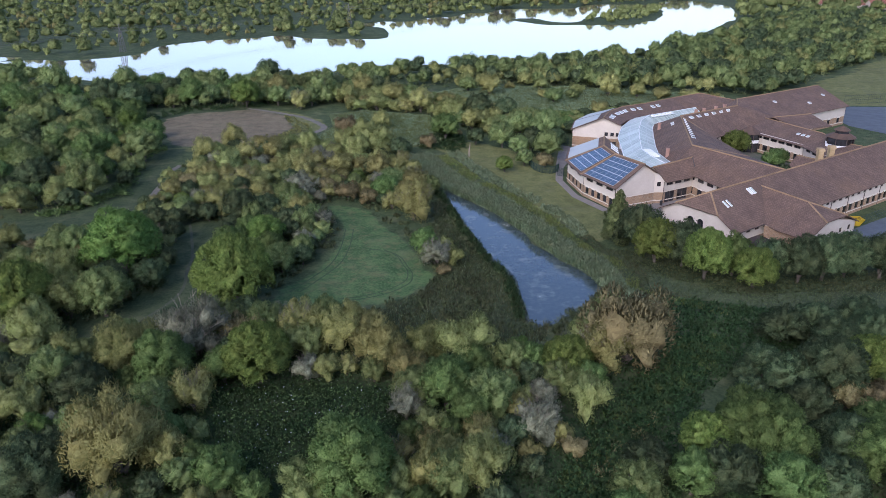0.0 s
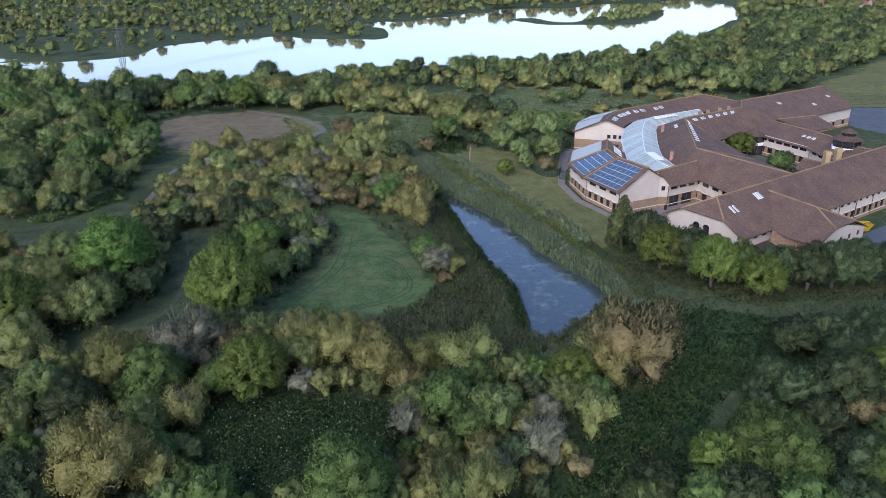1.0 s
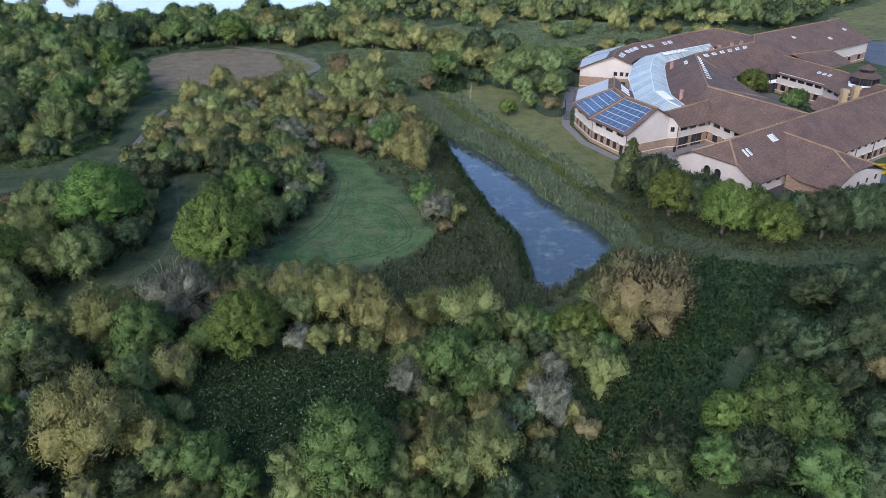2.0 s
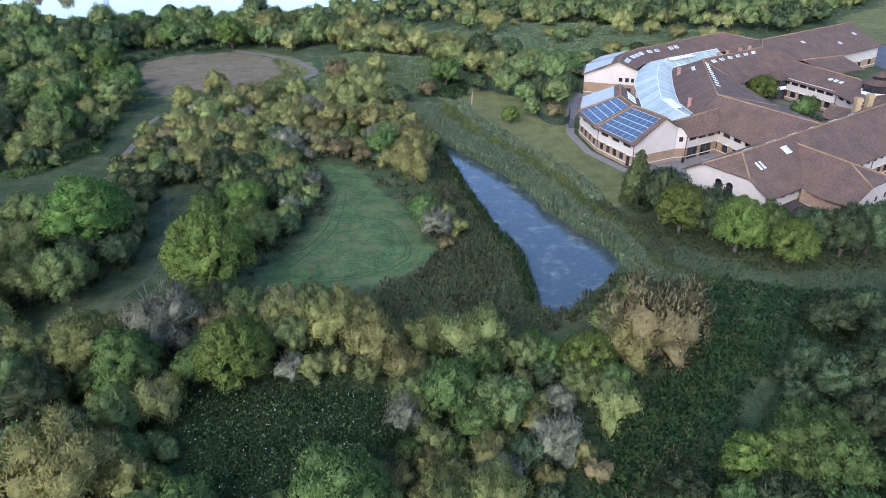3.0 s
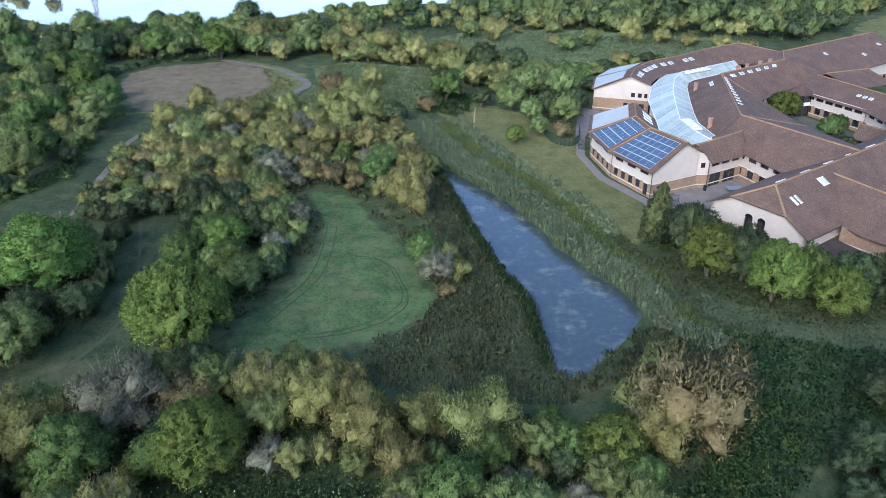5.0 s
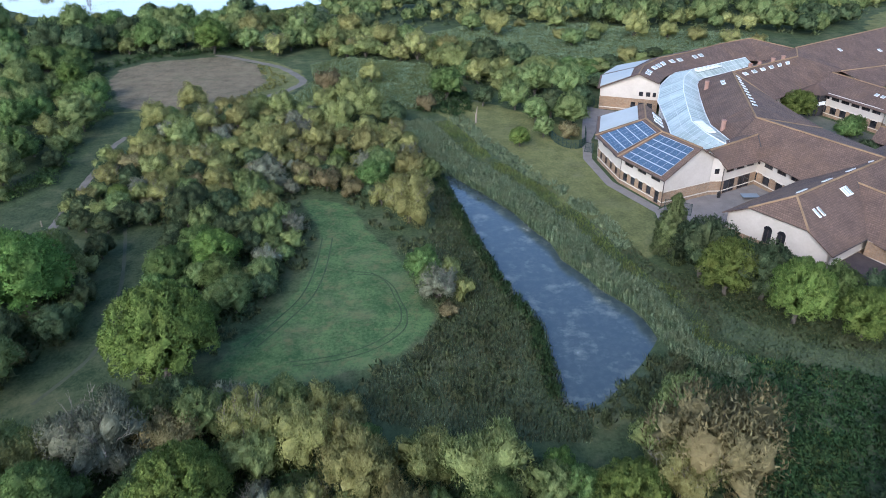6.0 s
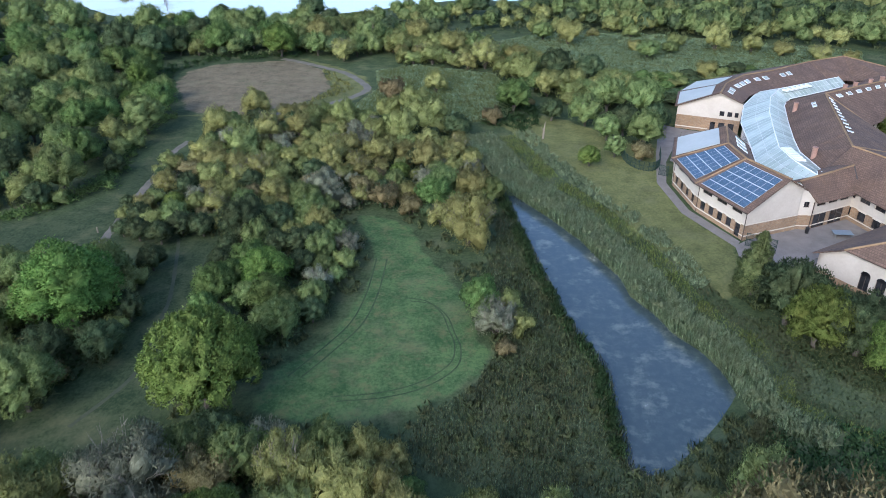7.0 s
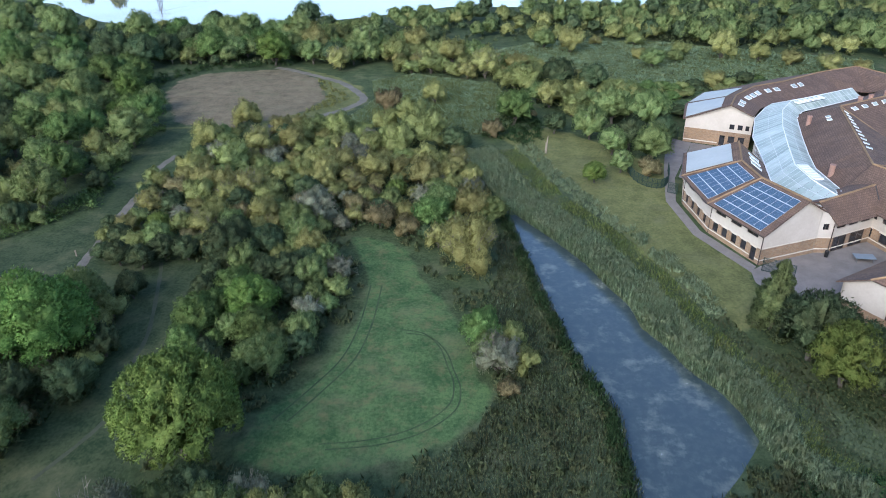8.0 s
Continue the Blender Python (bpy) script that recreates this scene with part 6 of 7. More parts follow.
FAR_BANK = [(-700, 500), (-330, 440), (-200, 372), (-172, 392), (-178, 440), (-120, 486), (-76, 468), (-60, 470), (-85, 560), (-28, 612), (35, 702), (130, 758), (235, 825), (420, 960), (300, 1150), (-300, 1150), (-700, 900)]
FAR_RIGHT = [(285, 790), (230, 615), (200, 560), (250, 600), (340, 640), (400, 640), (560, 800), (600, 1000), (420, 960)]
ISLE_TREES = [(90, 575), (120, 625), (160, 700), (190, 725), (178, 668), (145, 582), (112, 556)]
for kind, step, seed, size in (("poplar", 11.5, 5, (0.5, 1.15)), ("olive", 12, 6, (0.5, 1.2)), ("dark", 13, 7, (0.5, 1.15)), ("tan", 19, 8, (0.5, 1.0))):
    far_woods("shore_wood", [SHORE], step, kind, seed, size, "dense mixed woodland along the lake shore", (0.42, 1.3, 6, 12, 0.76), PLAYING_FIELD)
# only the paler leaf kinds here: distance haze is put into leaf colour
far_woods("far_wood", [FAR_BANK, FAR_RIGHT], 21, "poplar", 1, (0.6, 1.7), "distant woodland beyond the lake, haze put into its grey-green leaf")
far_woods("far_wood", [FAR_BANK, FAR_RIGHT], 22, "olive", 2, (0.6, 1.5), "distant olive woodland beyond the lake")
far_woods("far_wood", [FAR_BANK], 30, "tan", 3, (0.6, 1.2), "distant tan willow scrub beyond the lake")
far_woods("island_scrub", [ISLE_TREES], 8, "olive", 4, (0.5, 0.9), "low olive scrub on the lake's island")


# undergrowth, brambles, reeds
def undergrowth(name, areas, spacing, kind, seed, size, label, sprays_n=26, avoid=True, length=0.5, width=0.2, upward=0.2, lift=0.0):
    g = np.random.default_rng(seed)
    pieces = []
    for area in areas:
        p = np.array(area)
        lo, hi = p.min(0), p.max(0)
        pts = g.uniform(lo, hi, (int((hi - lo).prod() / spacing**2), 2))
        pts = pts[inside(area, pts)]
        pts = pts[edge_distance(POND, pts) > 0.3]
        if avoid:
            for o in OPEN[:6]:
                pts = pts[edge_distance(o, pts) > 0.8]
        for x, y in pts:
            s = g.uniform(*size)
            c = np.array((x, y, GZ + s * 0.35 + lift))
            pieces.append(clump(c, s, sprays_n, length, width, upward, g))
    ob = new(name, foliage_mesh(name, pieces, LEAF[kind]))
    return tagged(ob, label, "undergrowth", kind="stuff")


FILLER = [(-95, 100), (-60, 88), (-45, 84), (0, 92), (12, 86), (10, 110), (0, 150), (-8, 180), (-40, 192), (-66, 186), (-66, 150), (-62, 135), (-95, 133)]
undergrowth("tangled_bank", [FILLER], 2.1, "sedge", 26, (0.4, 0.9), "olive tangle of grass and briar between the thickets", 30, length=0.6, width=0.1, upward=0.6)
def carpet(name, areas, per_m2, kind, seed, tall, label, length=0.34, width=0.10, clear=()):
    """A close cover of leafy stems over uneven ground growth."""
    g = np.random.default_rng(seed)
    out = []
    for area in areas:
        p = np.array(area)
        lo, hi = p.min(0), p.max(0)
        pts = g.uniform(lo, hi, (int((hi - lo).prod() * per_m2), 2))
        pts = pts[inside(area, pts) & (edge_distance(POND, pts) > 0.4)]
        for o in clear:
            pts = pts[edge_distance(o, pts) > 0.5]
        out.append(pts)
    pts = np.concatenate(out)
    n = len(pts)
    swell = np.array([0.5 + 0.5 * noise.noise(Vector((x * 0.33, y * 0.33, seed))) + 0.35 * noise.noise(Vector((x * 1.1, y * 1.1, seed))) for x, y in pts])
    z = GZ + np.interp(np.clip(swell, 0, 1), (0, 1), tall) * g.uniform(0.35, 1.0, n) ** 0.5
    d = unit(np.c_[g.normal(0, 0.8, (n, 2)), np.abs(g.normal(0.5, 0.4, n))])
    v, vn = blades(np.c_[pts, z], d, unit(d * 0.55 + (0, 0, 1.0)), length, width, 0.25, g)
    me = mesh_arrays(name, v, [np.arange(len(v)).reshape(-1, 3)], [LEAF[kind]])
    me.normals_split_custom_set_from_vertices(vn.astype(np.float32))
    return tagged(new(name, me), label, "undergrowth", kind="stuff")


PATHS = [POND, MEADOW, TRACK, UPPER_GRASS, FIELD, REED_EAST]
carpet("nettle_bed", [FRONT, RIGHT_WOOD], 16, "bramble", 63, (0.3, 1.4), "dark green nettles and brambles under the trees", clear=PATHS)
carpet("bramble_cover", [GLADE], 34, "bramble", 64, (0.5, 1.7), "deep green brambles filling the glade", 0.26, 0.10)
carpet("nettle_bed", [SOUTH_RANK, STRIP], 22, "bramble", 65, (0.2, 0.9), "rank green nettles beside the wood", clear=PATHS)
carpet("thicket_floor", [THICKET, MID_GREEN, LEFT_THICK], 5, "dark", 66, (0.3, 1.2), "dark undergrowth among the willows", 0.5, 0.16, clear=PATHS)
carpet("bramble_cover", [GLADE], 12, "green", 67, (0.6, 1.7), "fresh green nettle tops over the glade", 0.24, 0.09)
undergrowth("rank_herbs", [STRIP], 0.9, "green", 61, (0.3, 0.7), "fresh green rank herbs along the open strip", 40, False, 0.34, 0.07, 0.5)
undergrowth("dock_stalks", [[(19, 66), (22, 70), (24, 70), (20, 63), (16, 58), (14.5, 60)]], 0.9, "russet", 62, (0.4, 0.8), "red-brown dock stalks beside the strip", 36, False, 0.4, 0.06, 0.7)
undergrowth("rank_herbs", [SOUTH_RANK], 1.0, "bramble", 23, (0.5, 1.0), "rank green herbs and nettles beside the wood", 40, length=0.34, width=0.08, upward=0.5)
WOOD_EDGE = [(-79, 133), (-74.4, 139.6), (-69.5, 147.5), (-72.5, 160.4), (-77.5, 171.3), (-77.2, 178.8), (-76, 188.4), (-79, 188), (-80.5, 172), (-76, 159), (-74, 148), (-78, 141), (-83, 134)]
undergrowth("bramble_bank", [[(-92, 214), (-93, 226), (-87, 236), (-66, 243), (-64, 247.5), (-90, 241), (-99, 228), (-98, 214)]], 1.5, "bramble", 53, (0.8, 1.6), "green bramble bank behind the bare field", 34, False, 0.4, 0.12)
undergrowth("hedge_bank", [WOOD_EDGE], 1.1, "green", 43, (0.7, 1.5), "green bramble bank along the foot of the wood", 30, False, 0.4, 0.12)
carpet("marsh_herbs", [MARSH, MARSH_FAR], 7, "olive", 51, (0.3, 0.9), "olive tall herbs through the marsh", 0.6, 0.10)
carpet("marsh_reeds", [MARSH, MARSH_FAR], 13, "reed", 29, (0.3, 1.0), "grey-green marsh reeds north of the thicket", 0.7, 0.09)
undergrowth("wood_floor", [SHORE], 5.0, "sedge", 48, (1.0, 2.2), "dull olive scrub under the shore wood", 22, False, 0.9, 0.25, 0.4)
undergrowth("bramble_bank", [[(-9, 188), (0, 184), (4, 190), (2, 202), (-6, 206)]], 1.3, "bramble", 49, (0.7, 1.4), "green brambles beside the dead tree", 30, False, 0.45, 0.14)
undergrowth("marsh_scrub", [SCRUB, BAND], 3.4, "dark", 24, (0.6, 1.1), "low dark green marsh scrub", 22, length=0.7)
carpet("rank_herbs", [SOUTH_GRASS], 16, "sedge", 28, (0.15, 0.5), "olive herbs through the rank grass", 0.3, 0.05)
carpet("hedge_foot", [[(28, 117), (32, 108), (42, 100.5), (75, 102), (75, 110), (52, 109), (44, 111), (35, 120)]], 16, "sedge", 25, (0.2, 0.7), "olive herbs at the hedge bottom along the school bank", 0.34, 0.07)


def reeds(name, area, per_m2, kind, seed, tall, label, clear=()):
    g = np.random.default_rng(seed)
    p = np.array(area)
    lo, hi = p.min(0), p.max(0)
    pts = g.uniform(lo, hi, (int((hi - lo).prod() * per_m2), 2))
    pts = pts[inside(area, pts) & (edge_distance(POND, pts) > -0.4)]
    n = len(pts)
    clump = np.array([noise.noise(Vector((x * 0.18, y * 0.18, seed))) for x, y in pts])[:, None]
    h = (g.uniform(*tall, (n, 1)) * (1 + 0.45 * clump))
    a = g.uniform(0, 6.28, n)
    side = np.c_[np.cos(a), np.sin(a), np.zeros(n)] * g.uniform(0.014, 0.034, (n, 1))
    lean = np.c_[g.normal(0.08, 0.2, n), g.normal(-0.05, 0.2, n), np.zeros(n)] * h * 0.5
    foot = np.c_[pts, np.full(n, 0.1)]
    mid = foot + lean * 0.35 + np.c_[np.zeros((n, 2)), h * 0.6]
    top = foot + lean + np.c_[np.zeros((n, 2)), h]
    v = np.stack([foot, mid + side, top, mid - side], 1).reshape(-1, 3)
    me = mesh_arrays(name, v, [np.arange(4 * n).reshape(-1, 4)], [LEAF[kind]])
    soft = unit(np.c_[g.normal(0, 0.45, (n, 2)), np.ones(n)])
    me.normals_split_custom_set_from_vertices(np.repeat(soft, 4, 0).astype(np.float32))
    return tagged(new(name, me), label, "reeds", kind="stuff")


undergrowth("reed_clumps", [REED_EAST], 0.8, "reed", 36, (0.5, 0.9), "tall grey-green reed plumes along the pond's bank", 46, False, 0.7, 0.045, 0.6, 0.55)
WEST_EDGE = np.array([(11.1, 92.5), (10.9, 96), (10.4, 101), (10.2, 106.4), (8.2, 110.9), (6.5, 115.8), (4.7, 122.1), (2.7, 129.2), (0.9, 137.2), (-0.6, 143.5), (-2.3, 150.4)])
undergrowth("reed_clumps", [[tuple(p) for p in np.concatenate([WEST_EDGE, (WEST_EDGE - (1.5, 0.3))[::-1]])]], 0.6, "bramble", 50, (0.4, 0.8), "dark green reeds fringing the pond", 40, False, 0.6, 0.05, 0.6, 0.2)
undergrowth("reed_clumps", [REED_DITCH], 0.95, "reed", 41, (0.5, 1.0), "blue-green reeds in the ditch below the lawn", 46, False, 0.6, 0.055, 0.65)
reeds("rank_grass", DRY_BANK, 22, "russet", 46, (0.3, 0.8), "brown dry grass at the foot of the hedge")
carpet("rank_herbs", [DRY_BANK], 22, "sedge", 47, (0.15, 0.5), "olive herbs at the foot of the hedge", 0.3, 0.05)
undergrowth("reed_clumps", [POND_HEAD], 0.9, "sedge", 42, (0.5, 1.0), "olive sedge at the head of the pond", 46, False, 0.6, 0.055, 0.65)
carpet("sedge_bed", [REED_WEST], 26, "sedge", 37, (0.2, 0.8), "olive sedge leaves beside the pond", 0.34, 0.05)
reeds("reed_bed", REED_EAST, 80, "reed", 31, (1.0, 1.9), "blue-green reed bed along the pond's bank")
reeds("reed_bed", REED_WEST, 12, "reed", 38, (0.5, 1.0), "green reeds among olive sedge beside the pond")
reeds("reed_bed", REED_WEST, 14, "russet", 45, (0.5, 1.0), "brown withered reeds beside the pond")
reeds("reed_bed", REED_WEST, 34, "sedge", 32, (0.5, 1.05), "olive and brown sedge bed beside the pond")
reeds("bank_grass", BANK_GRASS, 60, "sward", 39, (0.4, 0.9), "yellowish rank grass between the reeds")
reeds("rank_grass", MARSH, 26, "olive", 33, (0.9, 1.6), "pale marsh reeds among willow scrub")
reeds("rank_grass", SOUTH_GRASS, 20, "sedge", 34, (0.3, 0.8), "olive rank grass along the bank")
TUSSOCKS = [(-64, 237), (-56, 231), (-50, 225.5), (-44.5, 217), (-42, 212), (-44.5, 206.2), (-49, 201), (-54, 196.5), (-50.3, 203), (-48.6, 213.4), (-55, 230)]
undergrowth("tussock_grass", [TUSSOCKS], 1.2, "tan", 52, (0.25, 0.55), "straw tussocks inside the track loop", 26, False, 0.4, 0.07, 0.6)
reeds("rank_grass", TUSSOCKS, 9, "tan", 35, (0.3, 0.7), "straw and olive tussock grass round the field")


# ---- smaller things ----
GREEN_MESH = plain("green_mesh_fence", (0.015, 0.035, 0.028), (0.03, 0.055, 0.045), 6, 0.6, 0)
DEAD_WOOD = plain("bleached_wood", (0.20, 0.165, 0.12), (0.32, 0.27, 0.20), 6, 0.9, 0.4)
YELLOW_M = plain("yellow_paint", (0.50, 0.36, 0.02), (0.62, 0.45, 0.03), 4, 0.5, 0.05)
PYLON_M = plain("grey_pylon_steel", (0.09, 0.09, 0.09), (0.14, 0.14, 0.14), 3, 0.7, 0)


def mesh_fence(pts, height, label, mat=GREEN_MESH, z=BZ, wires=14):
    """A fence of posts with panels of fine bars between them."""
    f = thing("mesh_fence", label, "fence")
    for k, p in enumerate(pts):
        bm = bmesh.new()
        add_tube(bm, (*p, z - 0.2), (*p, z + height + 0.05), 0.05, 0.05, 5)
        part("post", bm, mat, f)
        if k + 1 < len(pts):
            a, b = Vector((*p, z)), Vector((*pts[k + 1], z))
            d = b - a
            bm = bmesh.new()
            for j in range(1, wires):
                q = a + d * (j / wires)
                add_tube(bm, q, q + Vector((0, 0, height)), 0.028, 0.028, 3)
            for h in (0.1, height * 0.5, height):
                add_tube(bm, a + Vector((0, 0, h)), b + Vector((0, 0, h)), 0.035, 0.035, 3)
            tagged(part("mesh_panel", bm, mat, f), kind="stuff")
    return f


mesh_fence([(32.6, 137.2), (34.4, 136.3), (36.2, 135.2)], 2.0, "dark green mesh fence at the corner of the classroom block")
mesh_fence([(24.2, 163.2), (25.6, 162.4)], 1.9, "dark green mesh gate across the paved path")
mesh_fence([(28.6, 191.6), (30.6, 191.0)], 1.9, "dark green mesh gate beside the cream gable")
mesh_fence(smooth_line([(18.4, 173.5), (19.2, 168.4), (21.0, 165.4), (23.4, 164.9), (25.0, 167.5), (25.8, 173)], 3).tolist(), 1.7, "dark green mesh fence curving round the trees", wires=8)
mesh_fence([(131 + 4.6 * k, 247 + 1.2 * k) for k in range(14)], 3.0, "tall dark mesh fence beside the sports court", wires=6)
mesh_fence([(72 + 3.4 * k, 127.5 + 2.4 * k) for k in range(8)], 1.6, "dark railings along the car park edge", wires=8)

snag = thing("dead_tree", "pale broken dead tree trunk on the lawn", "dead tree", at=(3.9, 180.4, GZ))
bm = bmesh.new()
add_tube(bm, (0, 0, -0.2), (0.1, 0, 1.8), 0.26, 0.2, 7)
add_tube(bm, (0.1, 0, 1.7), (0.3, 0.1, 3.5), 0.2, 0.06, 7)
part("trunk", bm, DEAD_WOOD, snag)
bm = bmesh.new()
add_tube(bm, (0.12, 0, 1.6), (-0.5, 0.1, 2.5), 0.09, 0.03, 6)
part("branch", bm, DEAD_WOOD, snag)

table = thing("outdoor_table", "pale blue outdoor table on steel legs in the yard", "table", at=(47.4, 141.4, BZ))
bm = bmesh.new()
add_box(bm, (-1.35, -0.75, 0.70), (2.7, 0, 0), (0, 1.5, 0), (0, 0, 0.06))
part("tabletop", bm, plain("pale_blue_board", (0.17, 0.21, 0.25), (0.23, 0.28, 0.32), 4, 0.5, 0), table)
for x, y in ((-1.1, -0.55), (1.1, -0.55), (-1.1, 0.55), (1.1, 0.55)):
    bm = bmesh.new()
    add_tube(bm, (x, y, -0.03), (x, y, 0.7), 0.04, 0.04, 6)
    part("leg", bm, STEEL, table)
litter_bin = thing("litter_bin", "black round litter bin beside the passage pier", "bin", at=(42.7, 142.2, BZ))
bm = bmesh.new()
add_tube(bm, (0, 0, -0.03), (0, 0, 0.85), 0.26, 0.30, 10)
part("body", bm, plain("black_plastic", (0.012, 0.012, 0.013), (0.025, 0.025, 0.027), 5, 0.5, 0), litter_bin)
bm = bmesh.new()
add_tube(bm, (0, 0, 0.85), (0, 0, 1.02), 0.32, 0.16, 10)
part("lid", bm, plain("black_lid", (0.015, 0.015, 0.016), (0.03, 0.03, 0.032), 5, 0.4, 0), litter_bin)
skip = thing("waste_skip", "yellow steel waste skip beside the railings", "skip", at=(75.6, 131.0, BZ))
bm = bmesh.new()
lo4 = [bm.verts.new(p) for p in ((-1.0, -0.8, 0), (1.0, -0.8, 0), (1.0, 0.8, 0), (-1.0, 0.8, 0))]
hi4 = [bm.verts.new(p) for p in ((-1.8, -0.9, 1.3), (1.8, -0.9, 1.3), (1.8, 0.9, 1.3), (-1.8, 0.9, 1.3))]
bm.faces.new(lo4[::-1])
for k in range(4):
    bm.faces.new((lo4[k], lo4[(k + 1) % 4], hi4[(k + 1) % 4], hi4[k]))
bmesh.ops.solidify(bm, geom=bm.faces[:], thickness=0.06)
part("hopper", bm, YELLOW_M, skip)
for y in (-0.93, 0.93):
    bm = bmesh.new()
    add_tube(bm, (-1.85, y, 1.3), (1.85, y, 1.3), 0.06, 0.06, 6)
    part("rim", bm, YELLOW_M, skip)


def waymark(x, y):
    t = thing("marker_post", "short pale wooden waymark post in the grass", "post", "waymark posts", at=(x, y, GZ))
    bm = bmesh.new()
    add_box(bm, (-0.07, -0.07, -0.2), (0.14, 0, 0), (0, 0.14, 0), (0, 0, 1.1))
    part("shaft", bm, DEAD_WOOD, t)
    bm = bmesh.new()
    add_tube(bm, (0, 0, 0.9), (0, 0, 1.0), 0.1, 0.02, 4)
    part("cap", bm, DEAD_WOOD, t)


for x, y in ((-63.6, 131.6), (-79.6, 137.6)):
    waymark(x, y)


# pylons and their cables across the lake's far shore
def pylon(x, y, h):
    t = thing("pylon", "grey lattice electricity pylon on the far shore", "pylon", "pylons", at=(x, y, 0.2))
    corners = [(-1, -1), (1, -1), (1, 1), (-1, 1)]

    def at(k, f):
        w = 1.35 * (1 - f) + 0.3 * f if f < 0.75 else 0.6
        return Vector((corners[k][0] * w, corners[k][1] * w, h * f))

    for k in range(4):
        bm = bmesh.new()
        add_tube(bm, at(k, 0), at(k, 0.74), 0.14, 0.10, 4)
        part("leg", bm, PYLON_M, t)
    bm = bmesh.new()
    steps = [0, 0.2, 0.38, 0.54, 0.66, 0.74]
    for f0, f1 in zip(steps, steps[1:]):
        for k in range(4):
            add_tube(bm, at(k, f0), at((k + 1) % 4, f1), 0.06, 0.06, 3)
            add_tube(bm, at((k + 1) % 4, f0), at(k, f1), 0.06, 0.06, 3)
    tagged(part("lattice", bm, PYLON_M, t), kind="stuff")
    bm = bmesh.new()
    add_tube(bm, (0, 0, h * 0.7), (0, 0, h), 0.3, 0.08, 4)
    part("mast", bm, PYLON_M, t)
    for f, w in ((0.72, 3.4), (0.82, 4.4), (0.92, 3.0)):
        bm = bmesh.new()
        add_tube(bm, (-w, 0.6, h * f), (w, -0.6, h * f), 0.12, 0.12, 4)
        part("cross_arm", bm, PYLON_M, t)
    return Vector((x, y, 0.2))


towers = [pylon(-181, 396, 15.5), pylon(-82, 562, 15.5), pylon(36, 716, 16)]
for a, b in [(Vector((-330, 200, 0.2)), towers[0]), (towers[0], towers[1]), (towers[1], towers[2])]:
    for f, w in ((0.72, -3.4), (0.72, 3.4), (0.82, 4.4), (0.82, -4.4)):
        curve = bpy.data.curves.new("cable", "CURVE")
        curve.dimensions, curve.bevel_depth = "3D", 0.035
        sp_ = curve.splines.new("POLY")
        sp_.points.add(12)
        for k in range(13):
            p = a.lerp(b, k / 12) + Vector((w, 0, 15.5 * f - 3.0 * math.sin(math.pi * k / 12)))
            sp_.points[k].co = (*p, 1)
        curve.materials.append(PYLON_M)
        tagged(new("power_cable", curve), "thin dark power cable hung between the pylons", "cable", "power cables")

# red-roofed houses beyond the far trees
RED_TILE = brick_like("red_roof_tile", ((0.26, 0.11, 0.075), (0.32, 0.145, 0.10)), (0.15, 0.07, 0.05), 0.35, 0.4, 0.03)
HOUSE_WALL = plain("house_wall", (0.45, 0.36, 0.28), (0.60, 0.52, 0.43), 2, 0.9, 0.1)


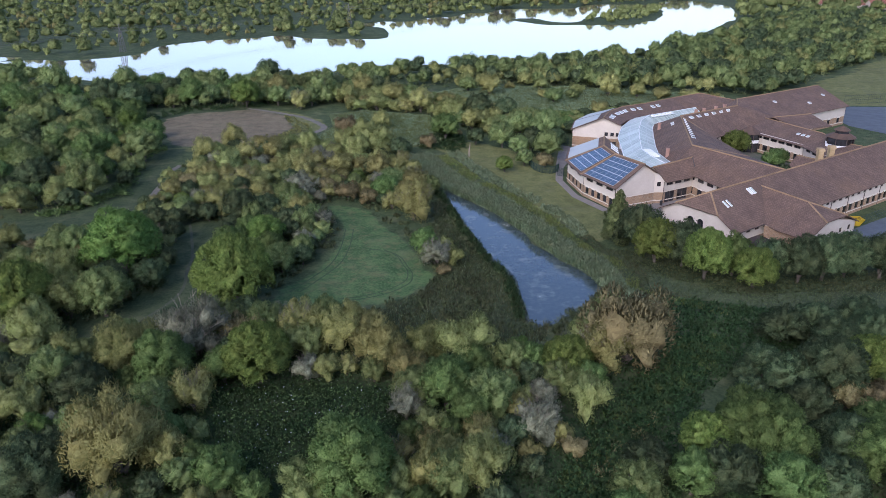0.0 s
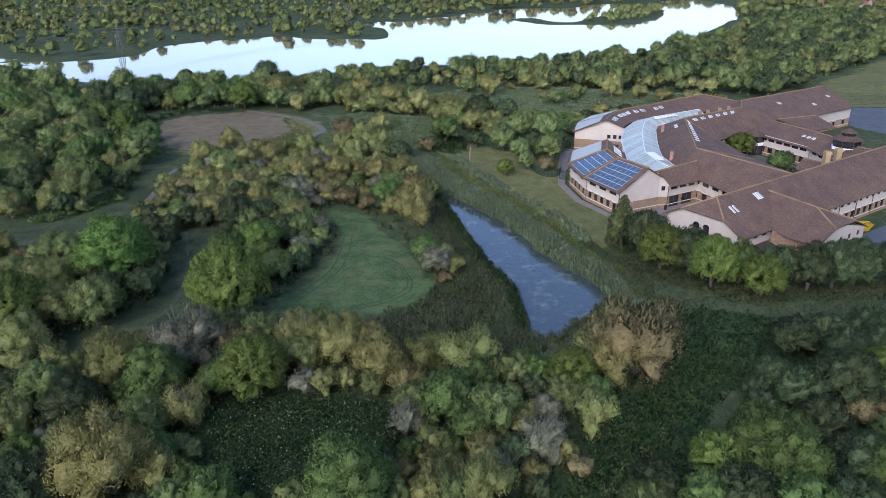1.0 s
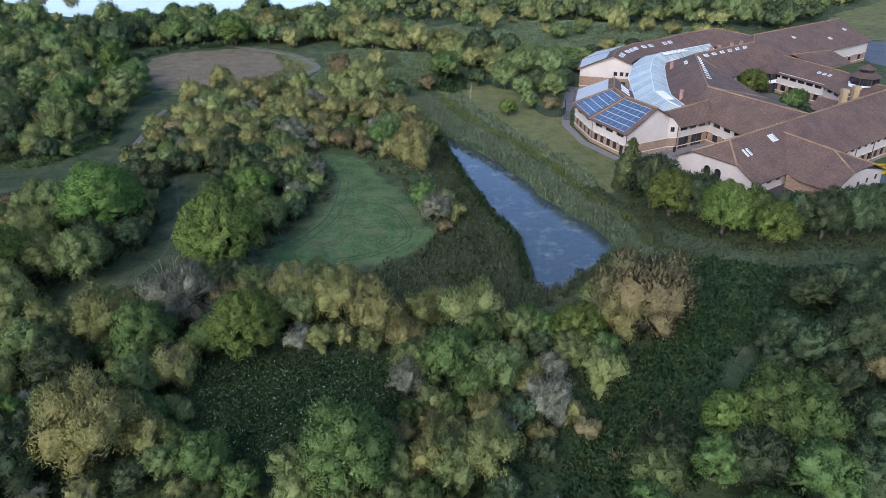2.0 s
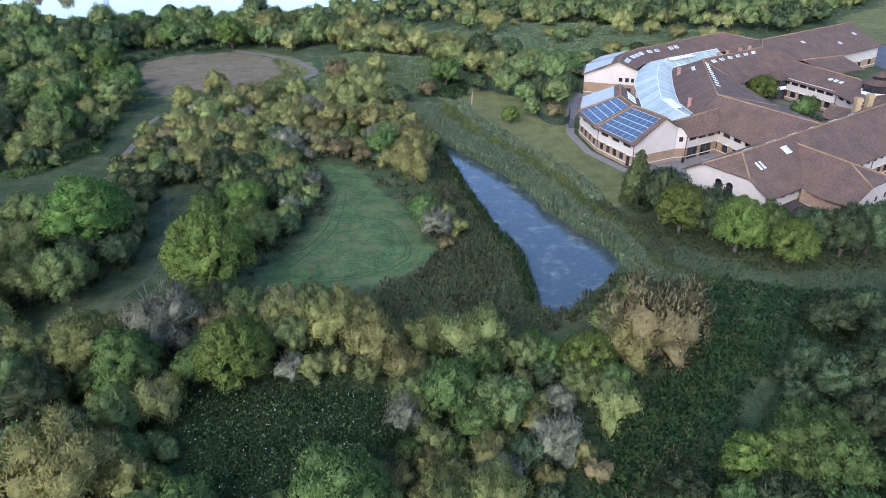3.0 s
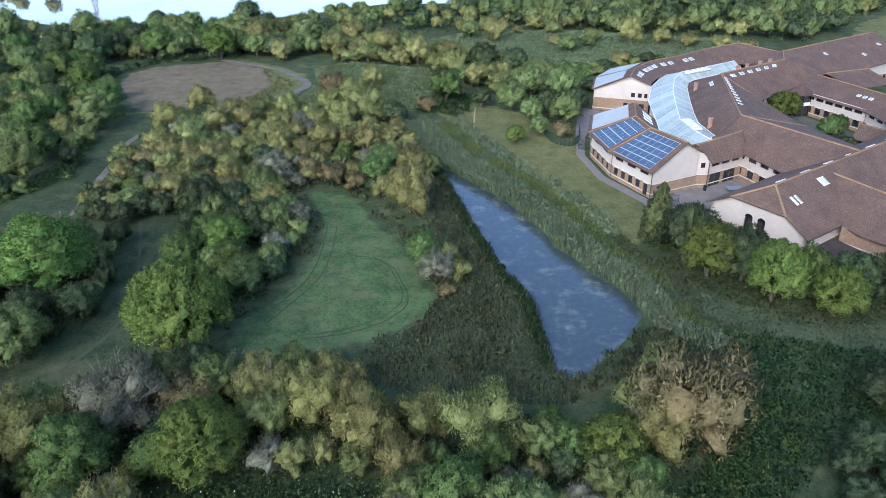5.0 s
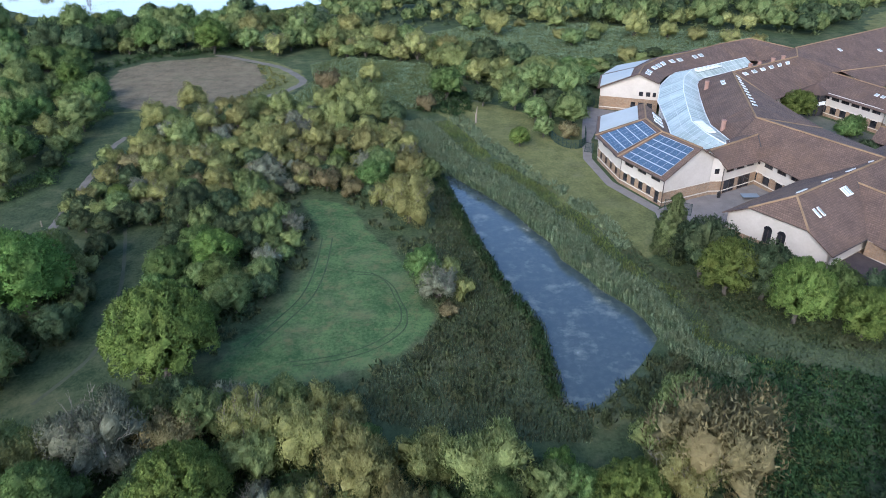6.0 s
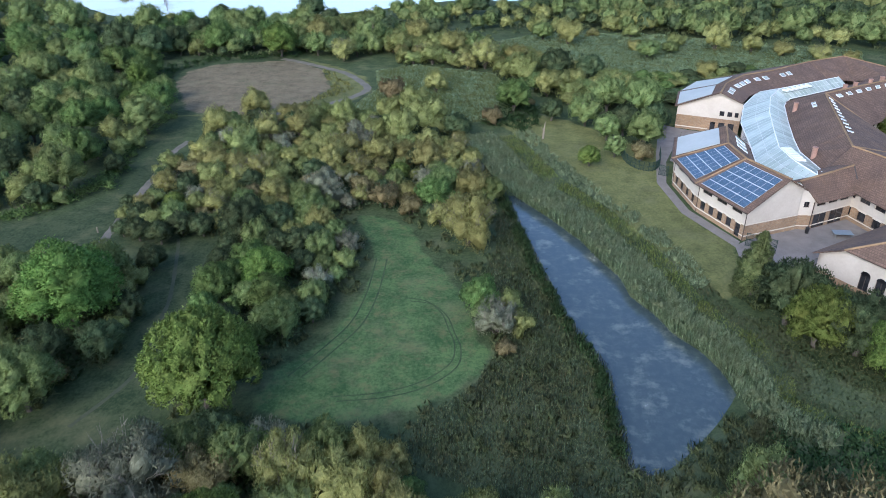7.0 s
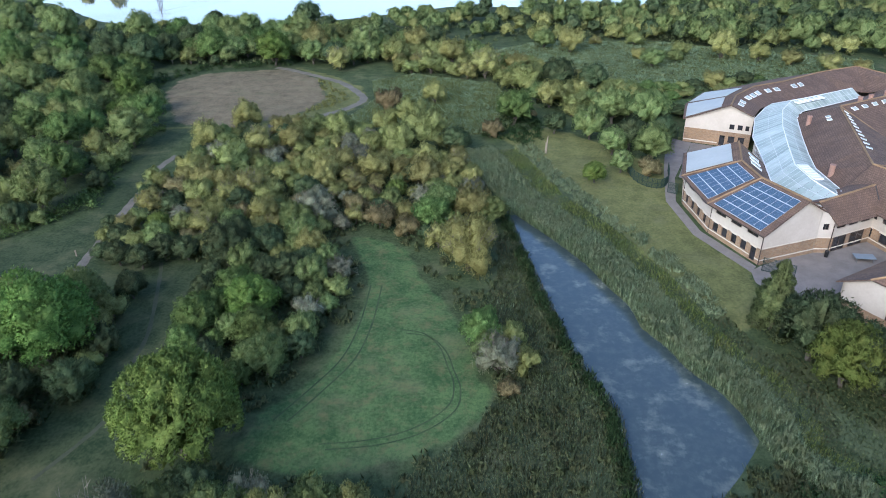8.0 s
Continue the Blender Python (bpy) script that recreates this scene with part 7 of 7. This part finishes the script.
def house(x, y, turn):
    t = thing("house", "distant red-roofed brick house among trees", "house", "distant houses")
    t.matrix_world = pose(x, y, GZ, 0, 0, turn)
    for p0, p1 in (((-5, -4), (5, -4)), ((5, 4), (-5, 4))):
        wall_panel(t, p0, p1, 0, 5.2, [(1.2, 1.6, 1, 2.3), (7, 1.6, 1, 2.3), (1.2, 1.6, 3.5, 4.7), (7, 1.6, 3.5, 4.7)], HOUSE_WALL)
        for s_ in (1.2, 7):
            for z_ in (1, 3.5):
                window_in(t, p0, p1, s_, 1.6, z_, z_ + 1.25, 1, WHITE_M)
    for p0, p1 in (((5, -4), (5, 4)), ((-5, 4), (-5, -4))):
        wall_panel(t, p0, p1, 0, 5.2, [], HOUSE_WALL)
        gable(t, p0, p1, (p0[0], 0, 8.4), 5.2, 5.2, 5.2, HOUSE_WALL)
    for sgn in (-1, 1):
        bm = bmesh.new()
        c = [Vector((-5.4, sgn * 4.5, 5.0)), Vector((5.4, sgn * 4.5, 5.0)), Vector((5.4, 0, 8.7)), Vector((-5.4, 0, 8.7))]
        add_slab(bm, c if sgn < 0 else c[::-1], 0.15)
        part("roof_slope", bm, RED_TILE, t)
    bm = bmesh.new()
    add_box(bm, (3.4, -0.4, 7.6), (0.9, 0, 0), (0, 0.9, 0), (0, 0, 2.0))
    part("chimney_stack", bm, FLUE, t)
    return t


first_house = house(352, 700, 20)
hg = random.Random(5)
for k in range(26):
    hx, hy = 330 + (k % 7) * 19 + hg.uniform(-4, 4), 668 + (k // 7) * 26 + (k % 7) * 5 + hg.uniform(-4, 4)
    copy_thing(first_house, pose(hx, hy, GZ, 0, 0, hg.choice((10, 25, 100, 115))))

# white bindweed flowers over the glade
fg = np.random.default_rng(44)
fp = fg.uniform((-27, 57), (-4, 76), (260, 2))
fp = fp[inside(GLADE, fp)]
fz = GZ + fg.uniform(1.0, 1.9, (len(fp), 1))
fc = np.c_[fp, fz]
fr = fg.uniform(0.02, 0.05, (len(fp), 1))
fa = fg.uniform(0, 6.28, (len(fp), 1))
fu = np.c_[np.cos(fa), np.sin(fa), np.full(len(fp), 0.3)] * fr
fv = np.c_[-np.sin(fa), np.cos(fa), np.full(len(fp), 0.2)] * fr
fverts = np.stack([fc - fu - fv, fc + fu - fv, fc + fu + fv, fc - fu + fv], 1).reshape(-1, 3)
tagged(new("white_flowers", mesh_arrays("white_flowers", fverts, [np.arange(len(fverts)).reshape(-1, 4)], [WHITE_M])), "scattered white bindweed flowers over brambles", "flowers", kind="stuff")
